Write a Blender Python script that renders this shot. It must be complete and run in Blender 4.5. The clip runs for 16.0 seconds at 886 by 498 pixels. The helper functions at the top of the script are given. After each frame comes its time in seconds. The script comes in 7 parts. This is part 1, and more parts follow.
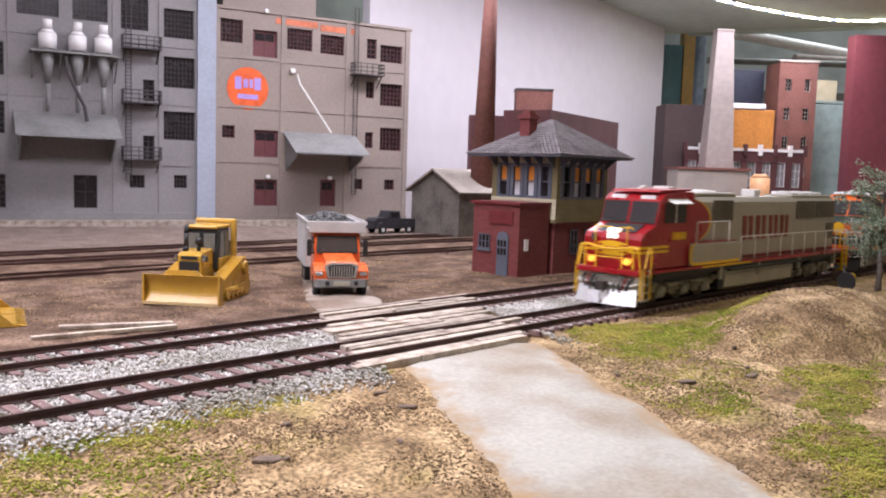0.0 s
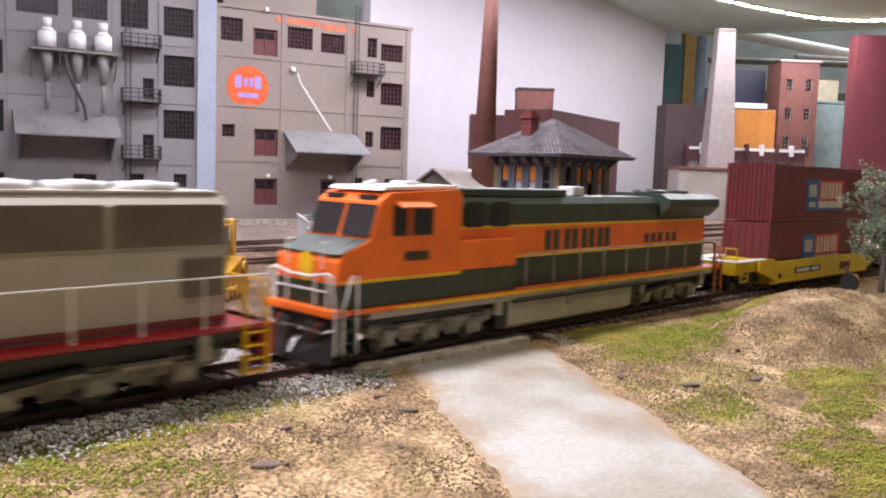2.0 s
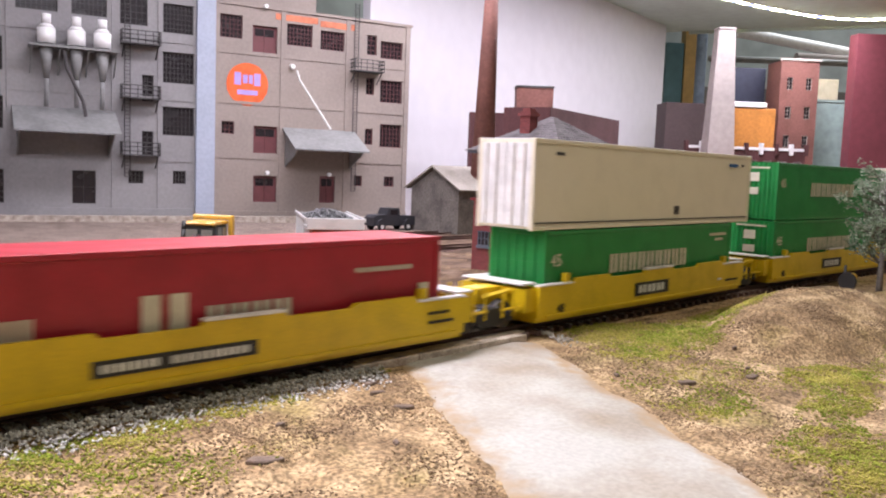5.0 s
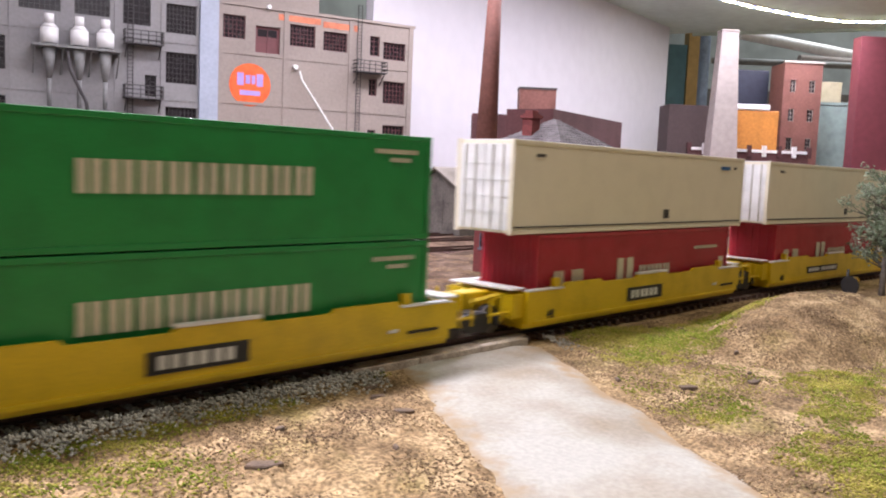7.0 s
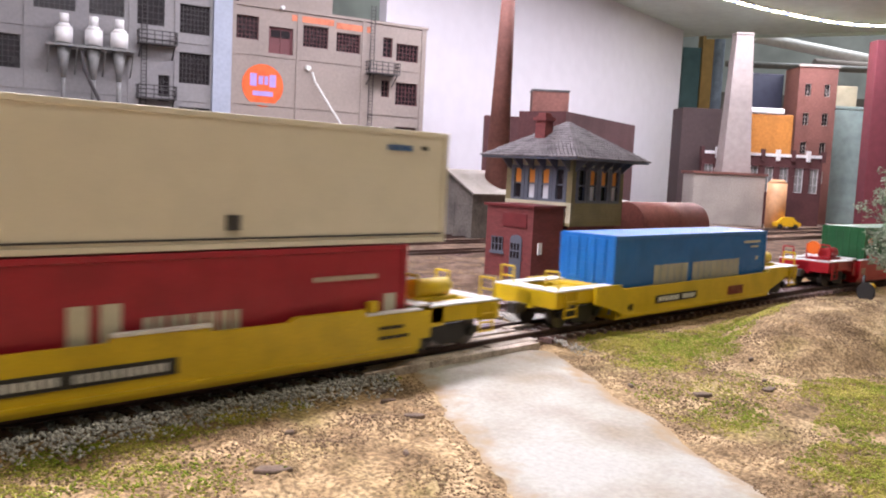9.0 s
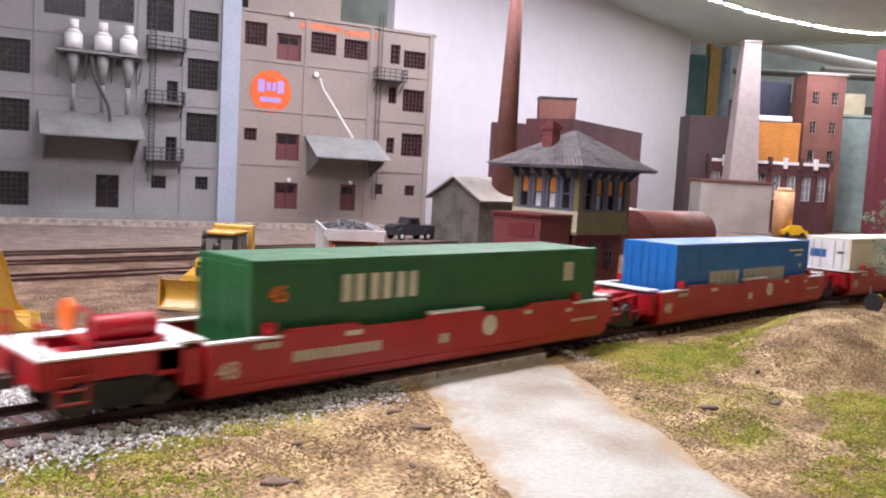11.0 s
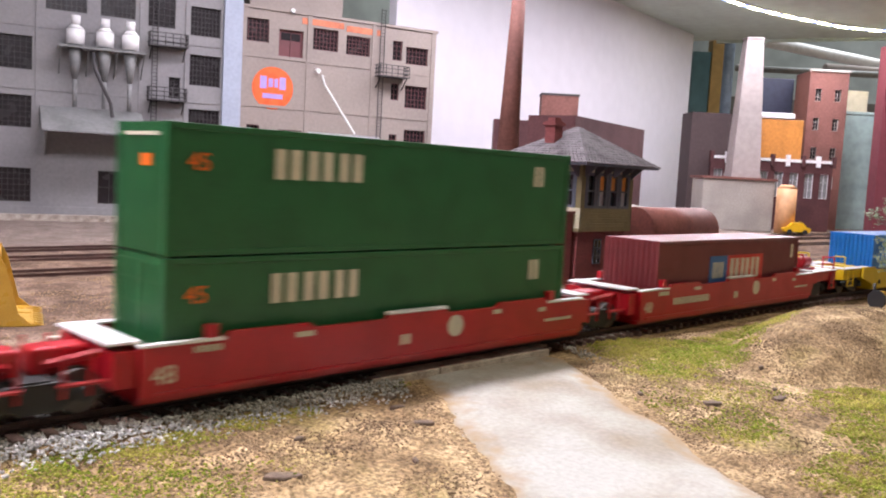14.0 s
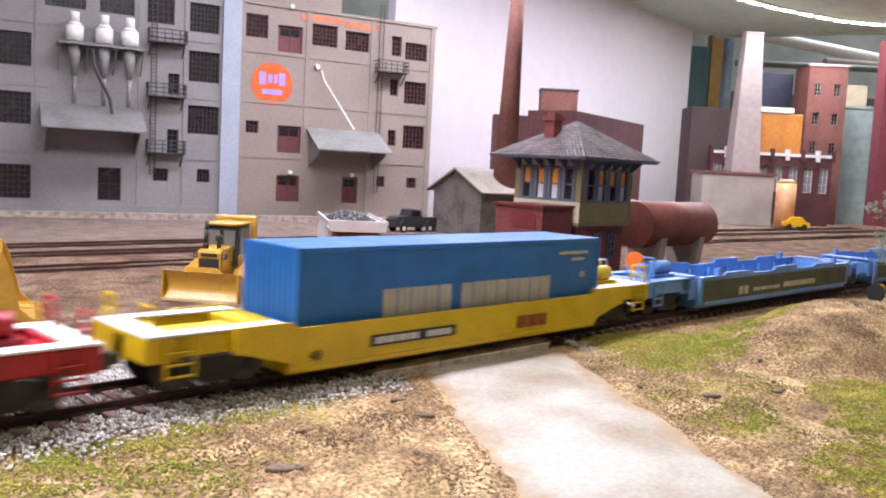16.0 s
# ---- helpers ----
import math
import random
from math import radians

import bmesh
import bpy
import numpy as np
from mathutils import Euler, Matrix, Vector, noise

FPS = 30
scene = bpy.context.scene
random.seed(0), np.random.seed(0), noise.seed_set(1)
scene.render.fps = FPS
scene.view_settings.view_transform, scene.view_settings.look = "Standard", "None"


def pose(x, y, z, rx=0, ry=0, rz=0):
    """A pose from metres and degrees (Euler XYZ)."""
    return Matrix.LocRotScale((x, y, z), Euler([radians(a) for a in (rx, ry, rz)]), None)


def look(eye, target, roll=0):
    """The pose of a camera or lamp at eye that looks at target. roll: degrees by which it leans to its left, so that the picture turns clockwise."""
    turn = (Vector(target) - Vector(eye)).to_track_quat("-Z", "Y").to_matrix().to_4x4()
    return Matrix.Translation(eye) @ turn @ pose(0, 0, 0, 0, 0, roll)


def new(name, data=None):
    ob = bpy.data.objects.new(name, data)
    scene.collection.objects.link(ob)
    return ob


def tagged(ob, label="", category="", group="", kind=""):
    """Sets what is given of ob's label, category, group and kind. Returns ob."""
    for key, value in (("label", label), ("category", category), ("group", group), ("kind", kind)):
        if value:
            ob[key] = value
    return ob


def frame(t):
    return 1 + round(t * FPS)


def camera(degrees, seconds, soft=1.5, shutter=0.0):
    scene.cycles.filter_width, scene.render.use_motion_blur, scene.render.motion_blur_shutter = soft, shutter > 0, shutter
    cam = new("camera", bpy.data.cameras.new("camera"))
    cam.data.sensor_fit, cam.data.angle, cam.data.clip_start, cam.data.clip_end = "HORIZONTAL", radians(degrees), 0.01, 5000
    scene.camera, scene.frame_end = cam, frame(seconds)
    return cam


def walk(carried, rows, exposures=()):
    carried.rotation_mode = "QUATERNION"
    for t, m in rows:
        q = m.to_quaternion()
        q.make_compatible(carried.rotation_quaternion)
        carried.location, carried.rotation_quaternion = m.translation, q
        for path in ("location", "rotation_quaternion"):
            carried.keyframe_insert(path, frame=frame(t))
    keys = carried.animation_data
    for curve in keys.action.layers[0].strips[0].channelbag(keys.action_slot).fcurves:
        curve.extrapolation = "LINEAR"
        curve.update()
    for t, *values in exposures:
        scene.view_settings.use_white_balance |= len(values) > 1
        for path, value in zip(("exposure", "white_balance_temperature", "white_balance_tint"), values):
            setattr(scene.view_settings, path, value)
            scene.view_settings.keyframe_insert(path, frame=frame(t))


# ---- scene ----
CAM = camera(55.82, 16.0, soft=2.0, shutter=0.35)


def view(t, yaw, pitch, roll, x, y, z):
    """A camera row: degrees, and millimetres from the railhead under the crossing."""
    a, b = radians(yaw), radians(pitch)
    eye = Vector((x, y, z)) * 0.001
    return t, look(eye, eye + Vector((math.sin(a) * math.cos(b), math.cos(a) * math.cos(b), math.sin(b))), roll)


walk(CAM, [view(*r) for r in (
    (0.0, 46.380, -5.200, 1.830, 0.00, -207.50, 58.00),
    (0.5, 46.349, -5.202, 1.819, 0.57, -207.05, 57.90),
    (1.0, 46.362, -5.232, 1.879, 1.15, -206.10, 57.97),
    (1.5, 46.370, -5.247, 1.930, 1.71, -205.36, 58.08),
    (2.0, 46.380, -5.267, 1.959, 1.69, -205.28, 58.44),
    (2.5, 46.317, -5.253, 1.964, 1.87, -205.88, 58.37),
    (3.0, 46.319, -5.268, 1.965, 1.70, -206.11, 58.51),
    (3.5, 46.305, -5.248, 1.977, 1.68, -206.14, 58.11),
    (4.0, 46.366, -5.311, 2.057, 2.02, -205.66, 58.19),
    (6.5, 46.350, -5.419, 2.221, 2.55, -206.76, 58.10),
    (7.0, 46.244, -5.371, 2.381, 2.99, -205.72, 58.99),
    (7.5, 46.107, -5.366, 2.513, 3.09, -205.28, 59.29),
    (8.0, 45.910, -5.351, 2.561, 3.50, -205.41, 59.20),
    (8.5, 45.771, -5.355, 2.700, 3.40, -205.27, 59.01),
    (9.0, 45.482, -5.294, 2.786, 4.43, -203.86, 59.23),
    (11.5, 45.009, -4.939, 3.201, 3.62, -204.10, 61.29),
    (12.0, 45.009, -4.903, 3.306, 3.77, -204.41, 60.68),
    (12.5, 45.036, -4.939, 3.267, 3.51, -204.16, 61.04),
    (13.0, 45.021, -4.983, 3.209, 3.54, -204.45, 60.61),
    (13.5, 45.007, -5.066, 3.182, 3.61, -204.26, 60.43),
    (14.0, 44.949, -5.160, 3.144, 4.00, -203.15, 60.37),
    (14.5, 44.856, -5.263, 3.114, 4.24, -203.87, 60.11),
    (15.0, 44.794, -5.321, 3.031, 3.87, -204.16, 59.98),
    (15.5, 44.839, -5.405, 2.994, 3.96, -203.90, 59.90),
    (16.0, 44.977, -5.437, 2.976, 3.16, -203.94, 59.84),
)], exposures=[(0.0, -0.04), (1.0, 0.0), (2.0, 0.12), (3.5, 0.23), (7.5, 0.22), (9.0, 0.21), (11.5, 0.13), (13.0, 0.2), (15.0, 0.32), (16.0, 0.27)])

# ---- light ----
WORLD = bpy.data.worlds.new("room_air")
scene.world = WORLD
WORLD.use_nodes = True
WORLD.node_tree.nodes["Background"].inputs[0].default_value = (0.80, 0.78, 0.86, 1)
WORLD.node_tree.nodes["Background"].inputs[1].default_value = 0.07


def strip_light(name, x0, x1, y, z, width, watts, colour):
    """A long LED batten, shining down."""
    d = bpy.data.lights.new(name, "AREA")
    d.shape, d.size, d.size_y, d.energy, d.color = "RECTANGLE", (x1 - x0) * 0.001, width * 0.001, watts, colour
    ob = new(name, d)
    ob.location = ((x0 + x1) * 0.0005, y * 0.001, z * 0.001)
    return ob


LED = (0.93, 0.88, 1.0)
strip_light("led_strip_light", -760, 290, 85, 370, 40, 7.2, LED)
strip_light("led_strip_light", 260, 1640, 345, 370, 40, 7.7, LED)
strip_light("room_tube_light", -2600, 2600, -700, 1780, 300, 22.0, (1.0, 0.90, 0.74))
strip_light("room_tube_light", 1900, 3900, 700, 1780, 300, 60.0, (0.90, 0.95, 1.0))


# ---- materials ----
def mat(name, colour, rough=0.6, metal=0.0, vary=0.25, fine=900.0, coarse=60.0, bump=0.15, second=None, mix=(0.45, 0.65), spec=0.5,
        glow=0.0, island=0.0):
    """A painted or earthen surface: two scales of noise in its colour, grain in its relief."""
    m = bpy.data.materials.new(name)
    m.use_nodes = True
    nt = m.node_tree
    bsdf = nt.nodes["Principled BSDF"]
    N, L = nt.nodes.new, nt.links.new
    co = N("ShaderNodeTexCoord")
    n1, n2 = N("ShaderNodeTexNoise"), N("ShaderNodeTexNoise")
    n1.inputs["Scale"].default_value, n1.inputs["Detail"].default_value = fine, 4
    n2.inputs["Scale"].default_value, n2.inputs["Detail"].default_value = coarse, 5
    for n in (n1, n2):
        L(co.outputs["Object"], n.inputs["Vector"])
    base = N("ShaderNodeMix")
    base.data_type = "RGBA"
    base.inputs["A"].default_value = (*colour, 1)
    base.inputs["B"].default_value = (*(second or [c * (1 - vary) for c in colour]), 1)
    ramp = N("ShaderNodeMapRange")
    ramp.inputs["From Min"].default_value, ramp.inputs["From Max"].default_value = mix
    L(n2.outputs["Fac"], ramp.inputs["Value"])
    L(ramp.outputs["Result"], base.inputs["Factor"])
    hs = N("ShaderNodeHueSaturation")
    val = N("ShaderNodeMapRange")
    val.inputs["From Min"].default_value, val.inputs["From Max"].default_value = 0.3, 0.7
    val.inputs["To Min"].default_value, val.inputs["To Max"].default_value = 1 - vary * 0.8, 1 + vary * 0.5
    L(n1.outputs["Fac"], val.inputs["Value"])
    last = val.outputs["Result"]
    if island:
        geo = N("ShaderNodeNewGeometry")
        info = N("ShaderNodeObjectInfo")
        add = N("ShaderNodeMath")
        add.operation = "ADD"
        L(geo.outputs["Random Per Island"], add.inputs[0])
        L(info.outputs["Random"], add.inputs[1])
        rr = N("ShaderNodeMapRange")
        rr.inputs["From Max"].default_value = 2.0
        rr.inputs["To Min"].default_value, rr.inputs["To Max"].default_value = 1 - island, 1 + island
        L(add.outputs[0], rr.inputs["Value"])
        mul = N("ShaderNodeMath")
        mul.operation = "MULTIPLY"
        L(last, mul.inputs[0])
        L(rr.outputs["Result"], mul.inputs[1])
        last = mul.outputs[0]
    L(last, hs.inputs["Value"])
    L(base.outputs["Result"], hs.inputs["Color"])
    L(hs.outputs["Color"], bsdf.inputs["Base Color"])
    rg = N("ShaderNodeMapRange")
    rg.inputs["To Min"].default_value, rg.inputs["To Max"].default_value = max(0.03, rough - 0.12), min(1, rough + 0.12)
    L(n2.outputs["Fac"], rg.inputs["Value"])
    L(rg.outputs["Result"], bsdf.inputs["Roughness"])
    bsdf.inputs["Metallic"].default_value = metal
    bsdf.inputs["Specular IOR Level"].default_value = spec
    if bump:
        bp = N("ShaderNodeBump")
        bp.inputs["Strength"].default_value, bp.inputs["Distance"].default_value = bump, 0.0008
        L(n1.outputs["Fac"], bp.inputs["Height"])
        L(bp.outputs["Normal"], bsdf.inputs["Normal"])
    if glow:
        bsdf.inputs["Emission Color"].default_value = (*colour, 1)
        bsdf.inputs["Emission Strength"].default_value = glow
    return m


def paint(name, colour, rough=0.45, **k):
    k = {"vary": 0.14, "fine": 1500, "coarse": 90, "bump": 0.04, **k}
    return mat(name, colour, rough, **k)


GLASS = bpy.data.materials.new("clear_plastic_glazing")
GLASS.use_nodes = True
g = GLASS.node_tree.nodes["Principled BSDF"]
g.inputs["Base Color"].default_value, g.inputs["Roughness"].default_value = (0.9, 0.93, 0.95, 1), 0.05
g.inputs["Transmission Weight"].default_value, g.inputs["IOR"].default_value = 0.9, 1.2

M_RED = paint("locomotive_red", (0.31, 0.008, 0.014), 0.3)
M_SILVER = paint("warm_silver_grey_paint", (0.37, 0.335, 0.28), 0.45, vary=0.05)
M_YEL = paint("bright_yellow_paint", (0.80, 0.47, 0.015))
M_WELLYEL = paint("well_car_yellow", (0.66, 0.45, 0.006))
M_ORANGE = paint("orange_paint", (0.86, 0.16, 0.015))
M_DGREEN = paint("dark_green_paint", (0.028, 0.042, 0.03))
M_BLACK = paint("dull_black", (0.018, 0.017, 0.018), 0.55)
M_TRUCK = mat("weathered_truck_grey", (0.34, 0.31, 0.255), 0.6, vary=0.35, fine=900, coarse=120)
M_TANK = paint("grey_tank_paint", (0.40, 0.37, 0.30), 0.5)
M_WHITE = paint("white_paint", (0.80, 0.79, 0.80), 0.4)
# White container paint with the warm shade on its sides put into the colour.
M_SHADEWHITE = paint("warm_shaded_white_paint", (0.76, 0.70, 0.57), 0.5, vary=0.04)
M_MAROON = paint("maroon_container_paint", (0.155, 0.026, 0.030), 0.42)
M_KRED = paint("crimson_container_paint", (0.36, 0.014, 0.03), 0.4)
M_EGREEN = paint("bright_green_container_paint", (0.012, 0.23, 0.05), 0.4)
M_MGREEN = paint("deep_green_container_paint", (0.016, 0.115, 0.038), 0.4)
M_BLUE = paint("blue_container_paint", (0.012, 0.15, 0.48), 0.35)
M_WELLRED = paint("well_car_red", (0.40, 0.008, 0.018), 0.35)
M_WELLBLUE = paint("well_car_blue", (0.13, 0.30, 0.68), 0.45)
M_DARKOLIVE = paint("dark_olive_side_sill", (0.075, 0.085, 0.06), 0.6)
M_DECAL = paint("pale_lettering_film", (0.62, 0.58, 0.46), 0.5)
M_DECALRED = paint("dull_red_lettering_film", (0.22, 0.03, 0.028), 0.5)
M_DECALBLUE = paint("blue_lettering_film", (0.03, 0.12, 0.34), 0.5)
M_SIGNRED = paint("signal_red_film", (0.60, 0.035, 0.025), 0.5)
M_PILOT = paint("bare_plow_metal", (0.78, 0.78, 0.80), 0.3, metal=0.3)
M_STEEL = mat("dull_wheel_steel", (0.10, 0.09, 0.085), 0.45, metal=0.7)
M_LAMP = paint("lit_amber_lamp", (1.0, 0.42, 0.06), glow=1.6)
M_HEAD = paint("lit_white_lamp", (1.0, 0.90, 0.80), glow=1.3)
M_PIPE = paint("white_grab_rail", (0.72, 0.72, 0.70), 0.4)

M_SOIL = None
M_RAIL = mat("rusty_rail", (0.085, 0.042, 0.035), 0.55, metal=0.3, vary=0.35, fine=1500, coarse=80)
M_RAILTOP = mat("worn_rail_head", (0.16, 0.11, 0.10), 0.4, metal=0.6, vary=0.3)
M_TIE = mat("dark_sleeper_wood", (0.23, 0.145, 0.135), 0.85, vary=0.45, fine=2500, coarse=400, island=0.25)
M_STONE = mat("grey_ballast_stone", (0.50, 0.485, 0.475), 0.9, vary=0.3, fine=2500, coarse=25, second=(0.33, 0.315, 0.28), island=0.75, spec=0.2)
M_CHIP = mat("dark_brown_chip", (0.16, 0.11, 0.08), 0.9, vary=0.4, fine=900, coarse=120, bump=0.5)
M_PLANK = mat("bleached_crossing_timber", (0.44, 0.38, 0.325), 0.85, vary=0.4, fine=1600, coarse=160, second=(0.25, 0.20, 0.165), mix=(0.4, 0.65), island=0.5)
M_ROAD = mat("chalky_road_plaster", (0.42, 0.405, 0.37), 0.9, vary=0.16, fine=700, coarse=26, second=(0.27, 0.215, 0.155), mix=(0.42, 0.72), bump=0.3)


def worn_edges(m, soil):
    """Soil creeps over a road from its edges, in uneven tongues."""
    nt = m.node_tree
    N, L = nt.nodes.new, nt.links.new
    bsdf = nt.nodes["Principled BSDF"]
    top = bsdf.inputs["Base Color"].links[0].from_socket
    at, n, co = N("ShaderNodeAttribute"), N("ShaderNodeTexNoise"), N("ShaderNodeTexCoord")
    at.attribute_name = "across"
    n.inputs["Scale"].default_value, n.inputs["Detail"].default_value = 110, 6
    L(co.outputs["Object"], n.inputs["Vector"])
    add, rng, mix = N("ShaderNodeMath"), N("ShaderNodeMapRange"), N("ShaderNodeMix")
    add.operation = "ADD"
    L(at.outputs["Fac"], add.inputs[0])
    L(n.outputs["Fac"], add.inputs[1])
    rng.interpolation_type = "SMOOTHSTEP"
    rng.inputs["From Min"].default_value, rng.inputs["From Max"].default_value = 1.18, 1.55
    L(add.outputs[0], rng.inputs["Value"])
    mix.data_type = "RGBA"
    L(rng.outputs["Result"], mix.inputs["Factor"])
    L(top, mix.inputs["A"])
    mix.inputs["B"].default_value = (*soil, 1)
    L(mix.outputs["Result"], bsdf.inputs["Base Color"])


worn_edges(M_ROAD, (0.33, 0.225, 0.125))
M_DUST = mat("dusty_grey_soil", (0.36, 0.31, 0.27), 0.95, vary=0.25, fine=600, coarse=35, second=(0.22, 0.16, 0.125), mix=(0.42, 0.62), bump=0.4)
worn_edges(M_DUST, (0.14, 0.095, 0.07))
M_CONC = mat("cast_concrete", (0.42, 0.38, 0.34), 0.85, vary=0.2, fine=500, coarse=20)
M_BEIGE = mat("beige_building_render", (0.29, 0.24, 0.213), 0.75, vary=0.12, fine=300, coarse=14, second=(0.255, 0.213, 0.192))
M_GREY = mat("grey_building_render", (0.255, 0.245, 0.25), 0.75, vary=0.12, fine=300, coarse=14, second=(0.22, 0.21, 0.22))
M_LILAC = mat("pale_blue_pilaster_paint", (0.36, 0.40, 0.49), 0.7, vary=0.1, fine=300, coarse=20)
M_ROOFM = mat("grey_canopy_metal", (0.22, 0.22, 0.22), 0.6, vary=0.2, fine=250, coarse=30)
M_WINDARK = paint("smoked_dark_glazing", (0.022, 0.017, 0.02), 0.25)
M_WINRED = paint("maroon_sash_paint", (0.14, 0.045, 0.05), 0.5)
M_IRON = paint("dark_ironwork", (0.055, 0.05, 0.052), 0.6)
M_BRICK = mat("dark_red_brick", (0.20, 0.045, 0.042), 0.75, vary=0.25, fine=700, coarse=60)


def coursed(m, colour, mortar, size):
    """Lays a bond of small bricks over a material, with recessed joints."""
    nt = m.node_tree
    N, L = nt.nodes.new, nt.links.new
    co, sep, add, com, br = N("ShaderNodeTexCoord"), N("ShaderNodeSeparateXYZ"), N("ShaderNodeMath"), N("ShaderNodeCombineXYZ"), N("ShaderNodeTexBrick")
    L(co.outputs["Object"], sep.inputs[0])
    L(sep.outputs["X"], add.inputs[0])
    L(sep.outputs["Y"], add.inputs[1])
    L(add.outputs[0], com.inputs["X"])
    L(sep.outputs["Z"], com.inputs["Y"])
    L(com.outputs[0], br.inputs["Vector"])
    for k, v in (("Scale", 1.0), ("Brick Width", 0.0028 * size), ("Row Height", 0.00115 * size), ("Mortar Size", 0.00013 * size), ("Mortar Smooth", 0.3)):
        br.inputs[k].default_value = v
    br.inputs["Color1"].default_value = (*colour, 1)
    br.inputs["Color2"].default_value = (*[c * 0.72 for c in colour], 1)
    br.inputs["Mortar"].default_value = (*mortar, 1)
    bsdf = nt.nodes["Principled BSDF"]
    L(br.outputs["Color"], bsdf.inputs["Base Color"])
    bp = N("ShaderNodeBump")
    bp.inputs["Strength"].default_value, bp.inputs["Distance"].default_value, bp.invert = 0.6, 0.0002, True
    L(br.outputs["Fac"], bp.inputs["Height"])
    L(bp.outputs["Normal"], bsdf.inputs["Normal"])


coursed(M_BRICK, (0.21, 0.045, 0.045), (0.12, 0.035, 0.035), 1.0)
M_BROWN = mat("dark_umber_render", (0.070, 0.045, 0.045), 0.8, vary=0.2, fine=200, coarse=12)
M_BRICKFAR = mat("brown_red_brick", (0.10, 0.035, 0.037), 0.8, vary=0.25, fine=300, coarse=20)
M_BRICKLT = mat("weathered_pink_brick", (0.21, 0.085, 0.068), 0.8, vary=0.25, fine=300, coarse=20)
M_SLATE = mat("grey_roof_slate", (0.16, 0.14, 0.15), 0.85, vary=0.4, fine=900, coarse=90, bump=0.5, island=0.3)
M_OLIVE = mat("olive_trim_shaded_clapboard", (0.22, 0.18, 0.09), 0.75, vary=0.2)
M_CLAP = mat("cream_paint_lit_clapboard", (0.55, 0.50, 0.36), 0.75, vary=0.15)
M_TRIM = mat("blue_grey_trim", (0.105, 0.115, 0.15), 0.65, vary=0.2)
# Amber curtain colour with a slight added glow; no lamp stands behind it.
M_AMBER = paint("amber_curtain_glow", (0.62, 0.22, 0.035), glow=0.06)
M_WOODGREY = mat("grey_weathered_boards", (0.175, 0.155, 0.14), 0.85, vary=0.35, fine=500, coarse=60)
M_SHEDROOF = mat("tan_tarpaper_roof", (0.30, 0.265, 0.235), 0.85, vary=0.2, fine=400, coarse=40)
M_RUST = mat("rust_red_tank", (0.24, 0.075, 0.06), 0.6, vary=0.3, fine=500, coarse=40)
M_CAT = paint("machine_yellow", (0.54, 0.315, 0.05), 0.28)
M_CABGLASS = paint("dark_tinted_cab_glass", (0.035, 0.03, 0.032), 0.35, spec=0.25)
M_RUBBER = mat("black_rubber", (0.022, 0.022, 0.024), 0.8)
M_CHROME = paint("bright_chrome", (0.55, 0.55, 0.55), 0.2, metal=0.9)
M_TRUCKORANGE = paint("truck_cab_orange", (0.80, 0.15, 0.035), 0.3)
M_BEDGREY = paint("light_grey_dump_body", (0.50, 0.49, 0.49), 0.45)
M_COAL = mat("broken_coal", (0.012, 0.012, 0.014), 0.35, vary=0.4, island=0.4)
M_BACKDROP = mat("white_backdrop_board", (0.66, 0.635, 0.68), 0.9, vary=0.05, fine=40, coarse=3, bump=0.02)
M_DECK = mat("pale_green_deck_underside", (0.55, 0.62, 0.56), 0.7, vary=0.1, fine=60, coarse=6)


# ---- mesh tools, in millimetres ----
def bm_new():
    return bmesh.new()


def box(bm, x0, x1, y0, y1, z0, z1):
    v = [bm.verts.new((x, y, z)) for z in (z0, z1) for y in (y0, y1) for x in (x0, x1)]
    for f in ((0, 2, 3, 1), (4, 5, 7, 6), (0, 1, 5, 4), (2, 6, 7, 3), (0, 4, 6, 2), (1, 3, 7, 5)):
        bm.faces.new([v[i] for i in f])
    return v


def bbox(bm, x0, x1, y0, y1, z0, z1, r=0.4):
    """A box with rounded edges."""
    t = bmesh.new()
    box(t, x0, x1, y0, y1, z0, z1)
    bmesh.ops.bevel(t, geom=t.edges[:], offset=r, segments=2, affect="EDGES", profile=0.5)
    me = bpy.data.meshes.new("scratch")
    t.to_mesh(me)
    t.free()
    bm.from_mesh(me)
    bpy.data.meshes.remove(me)


def prism(bm, poly, a, b, axis="y"):
    """A closed outline, pushed from a to b along an axis: y takes (x, z) pairs, x takes (y, z), z takes (x, y)."""
    put = {"y": lambda p, k: (p[0], k, p[1]), "x": lambda p, k: (k, p[0], p[1]), "z": lambda p, k: (p[0], p[1], k)}[axis]
    lo, hi = [bm.verts.new(put(p, a)) for p in poly], [bm.verts.new(put(p, b)) for p in poly]
    n = len(poly)
    fs = [bm.faces.new(lo), bm.faces.new(hi[::-1])]
    fs += [bm.faces.new((lo[i], hi[i], hi[(i + 1) % n], lo[(i + 1) % n])) for i in range(n)]
    bmesh.ops.recalc_face_normals(bm, faces=fs)


def cyl(bm, p, q, r0, r1=None, n=14):
    """A round bar or cone from p to q."""
    r1 = r0 if r1 is None else r1
    p, q = Vector(p), Vector(q)
    d = (q - p).normalized()
    a = d.orthogonal().normalized()
    b = d.cross(a)
    ring = lambda c, r: [bm.verts.new(c + (a * math.cos(k * 2 * math.pi / n) + b * math.sin(k * 2 * math.pi / n)) * r) for k in range(n)]
    lo, hi = ring(p, r0), ring(q, max(r1, 0.001))
    for i in range(n):
        f = bm.faces.new((lo[i], lo[(i + 1) % n], hi[(i + 1) % n], hi[i]))
        f.smooth = n > 6
    bm.faces.new(lo[::-1])
    bm.faces.new(hi)


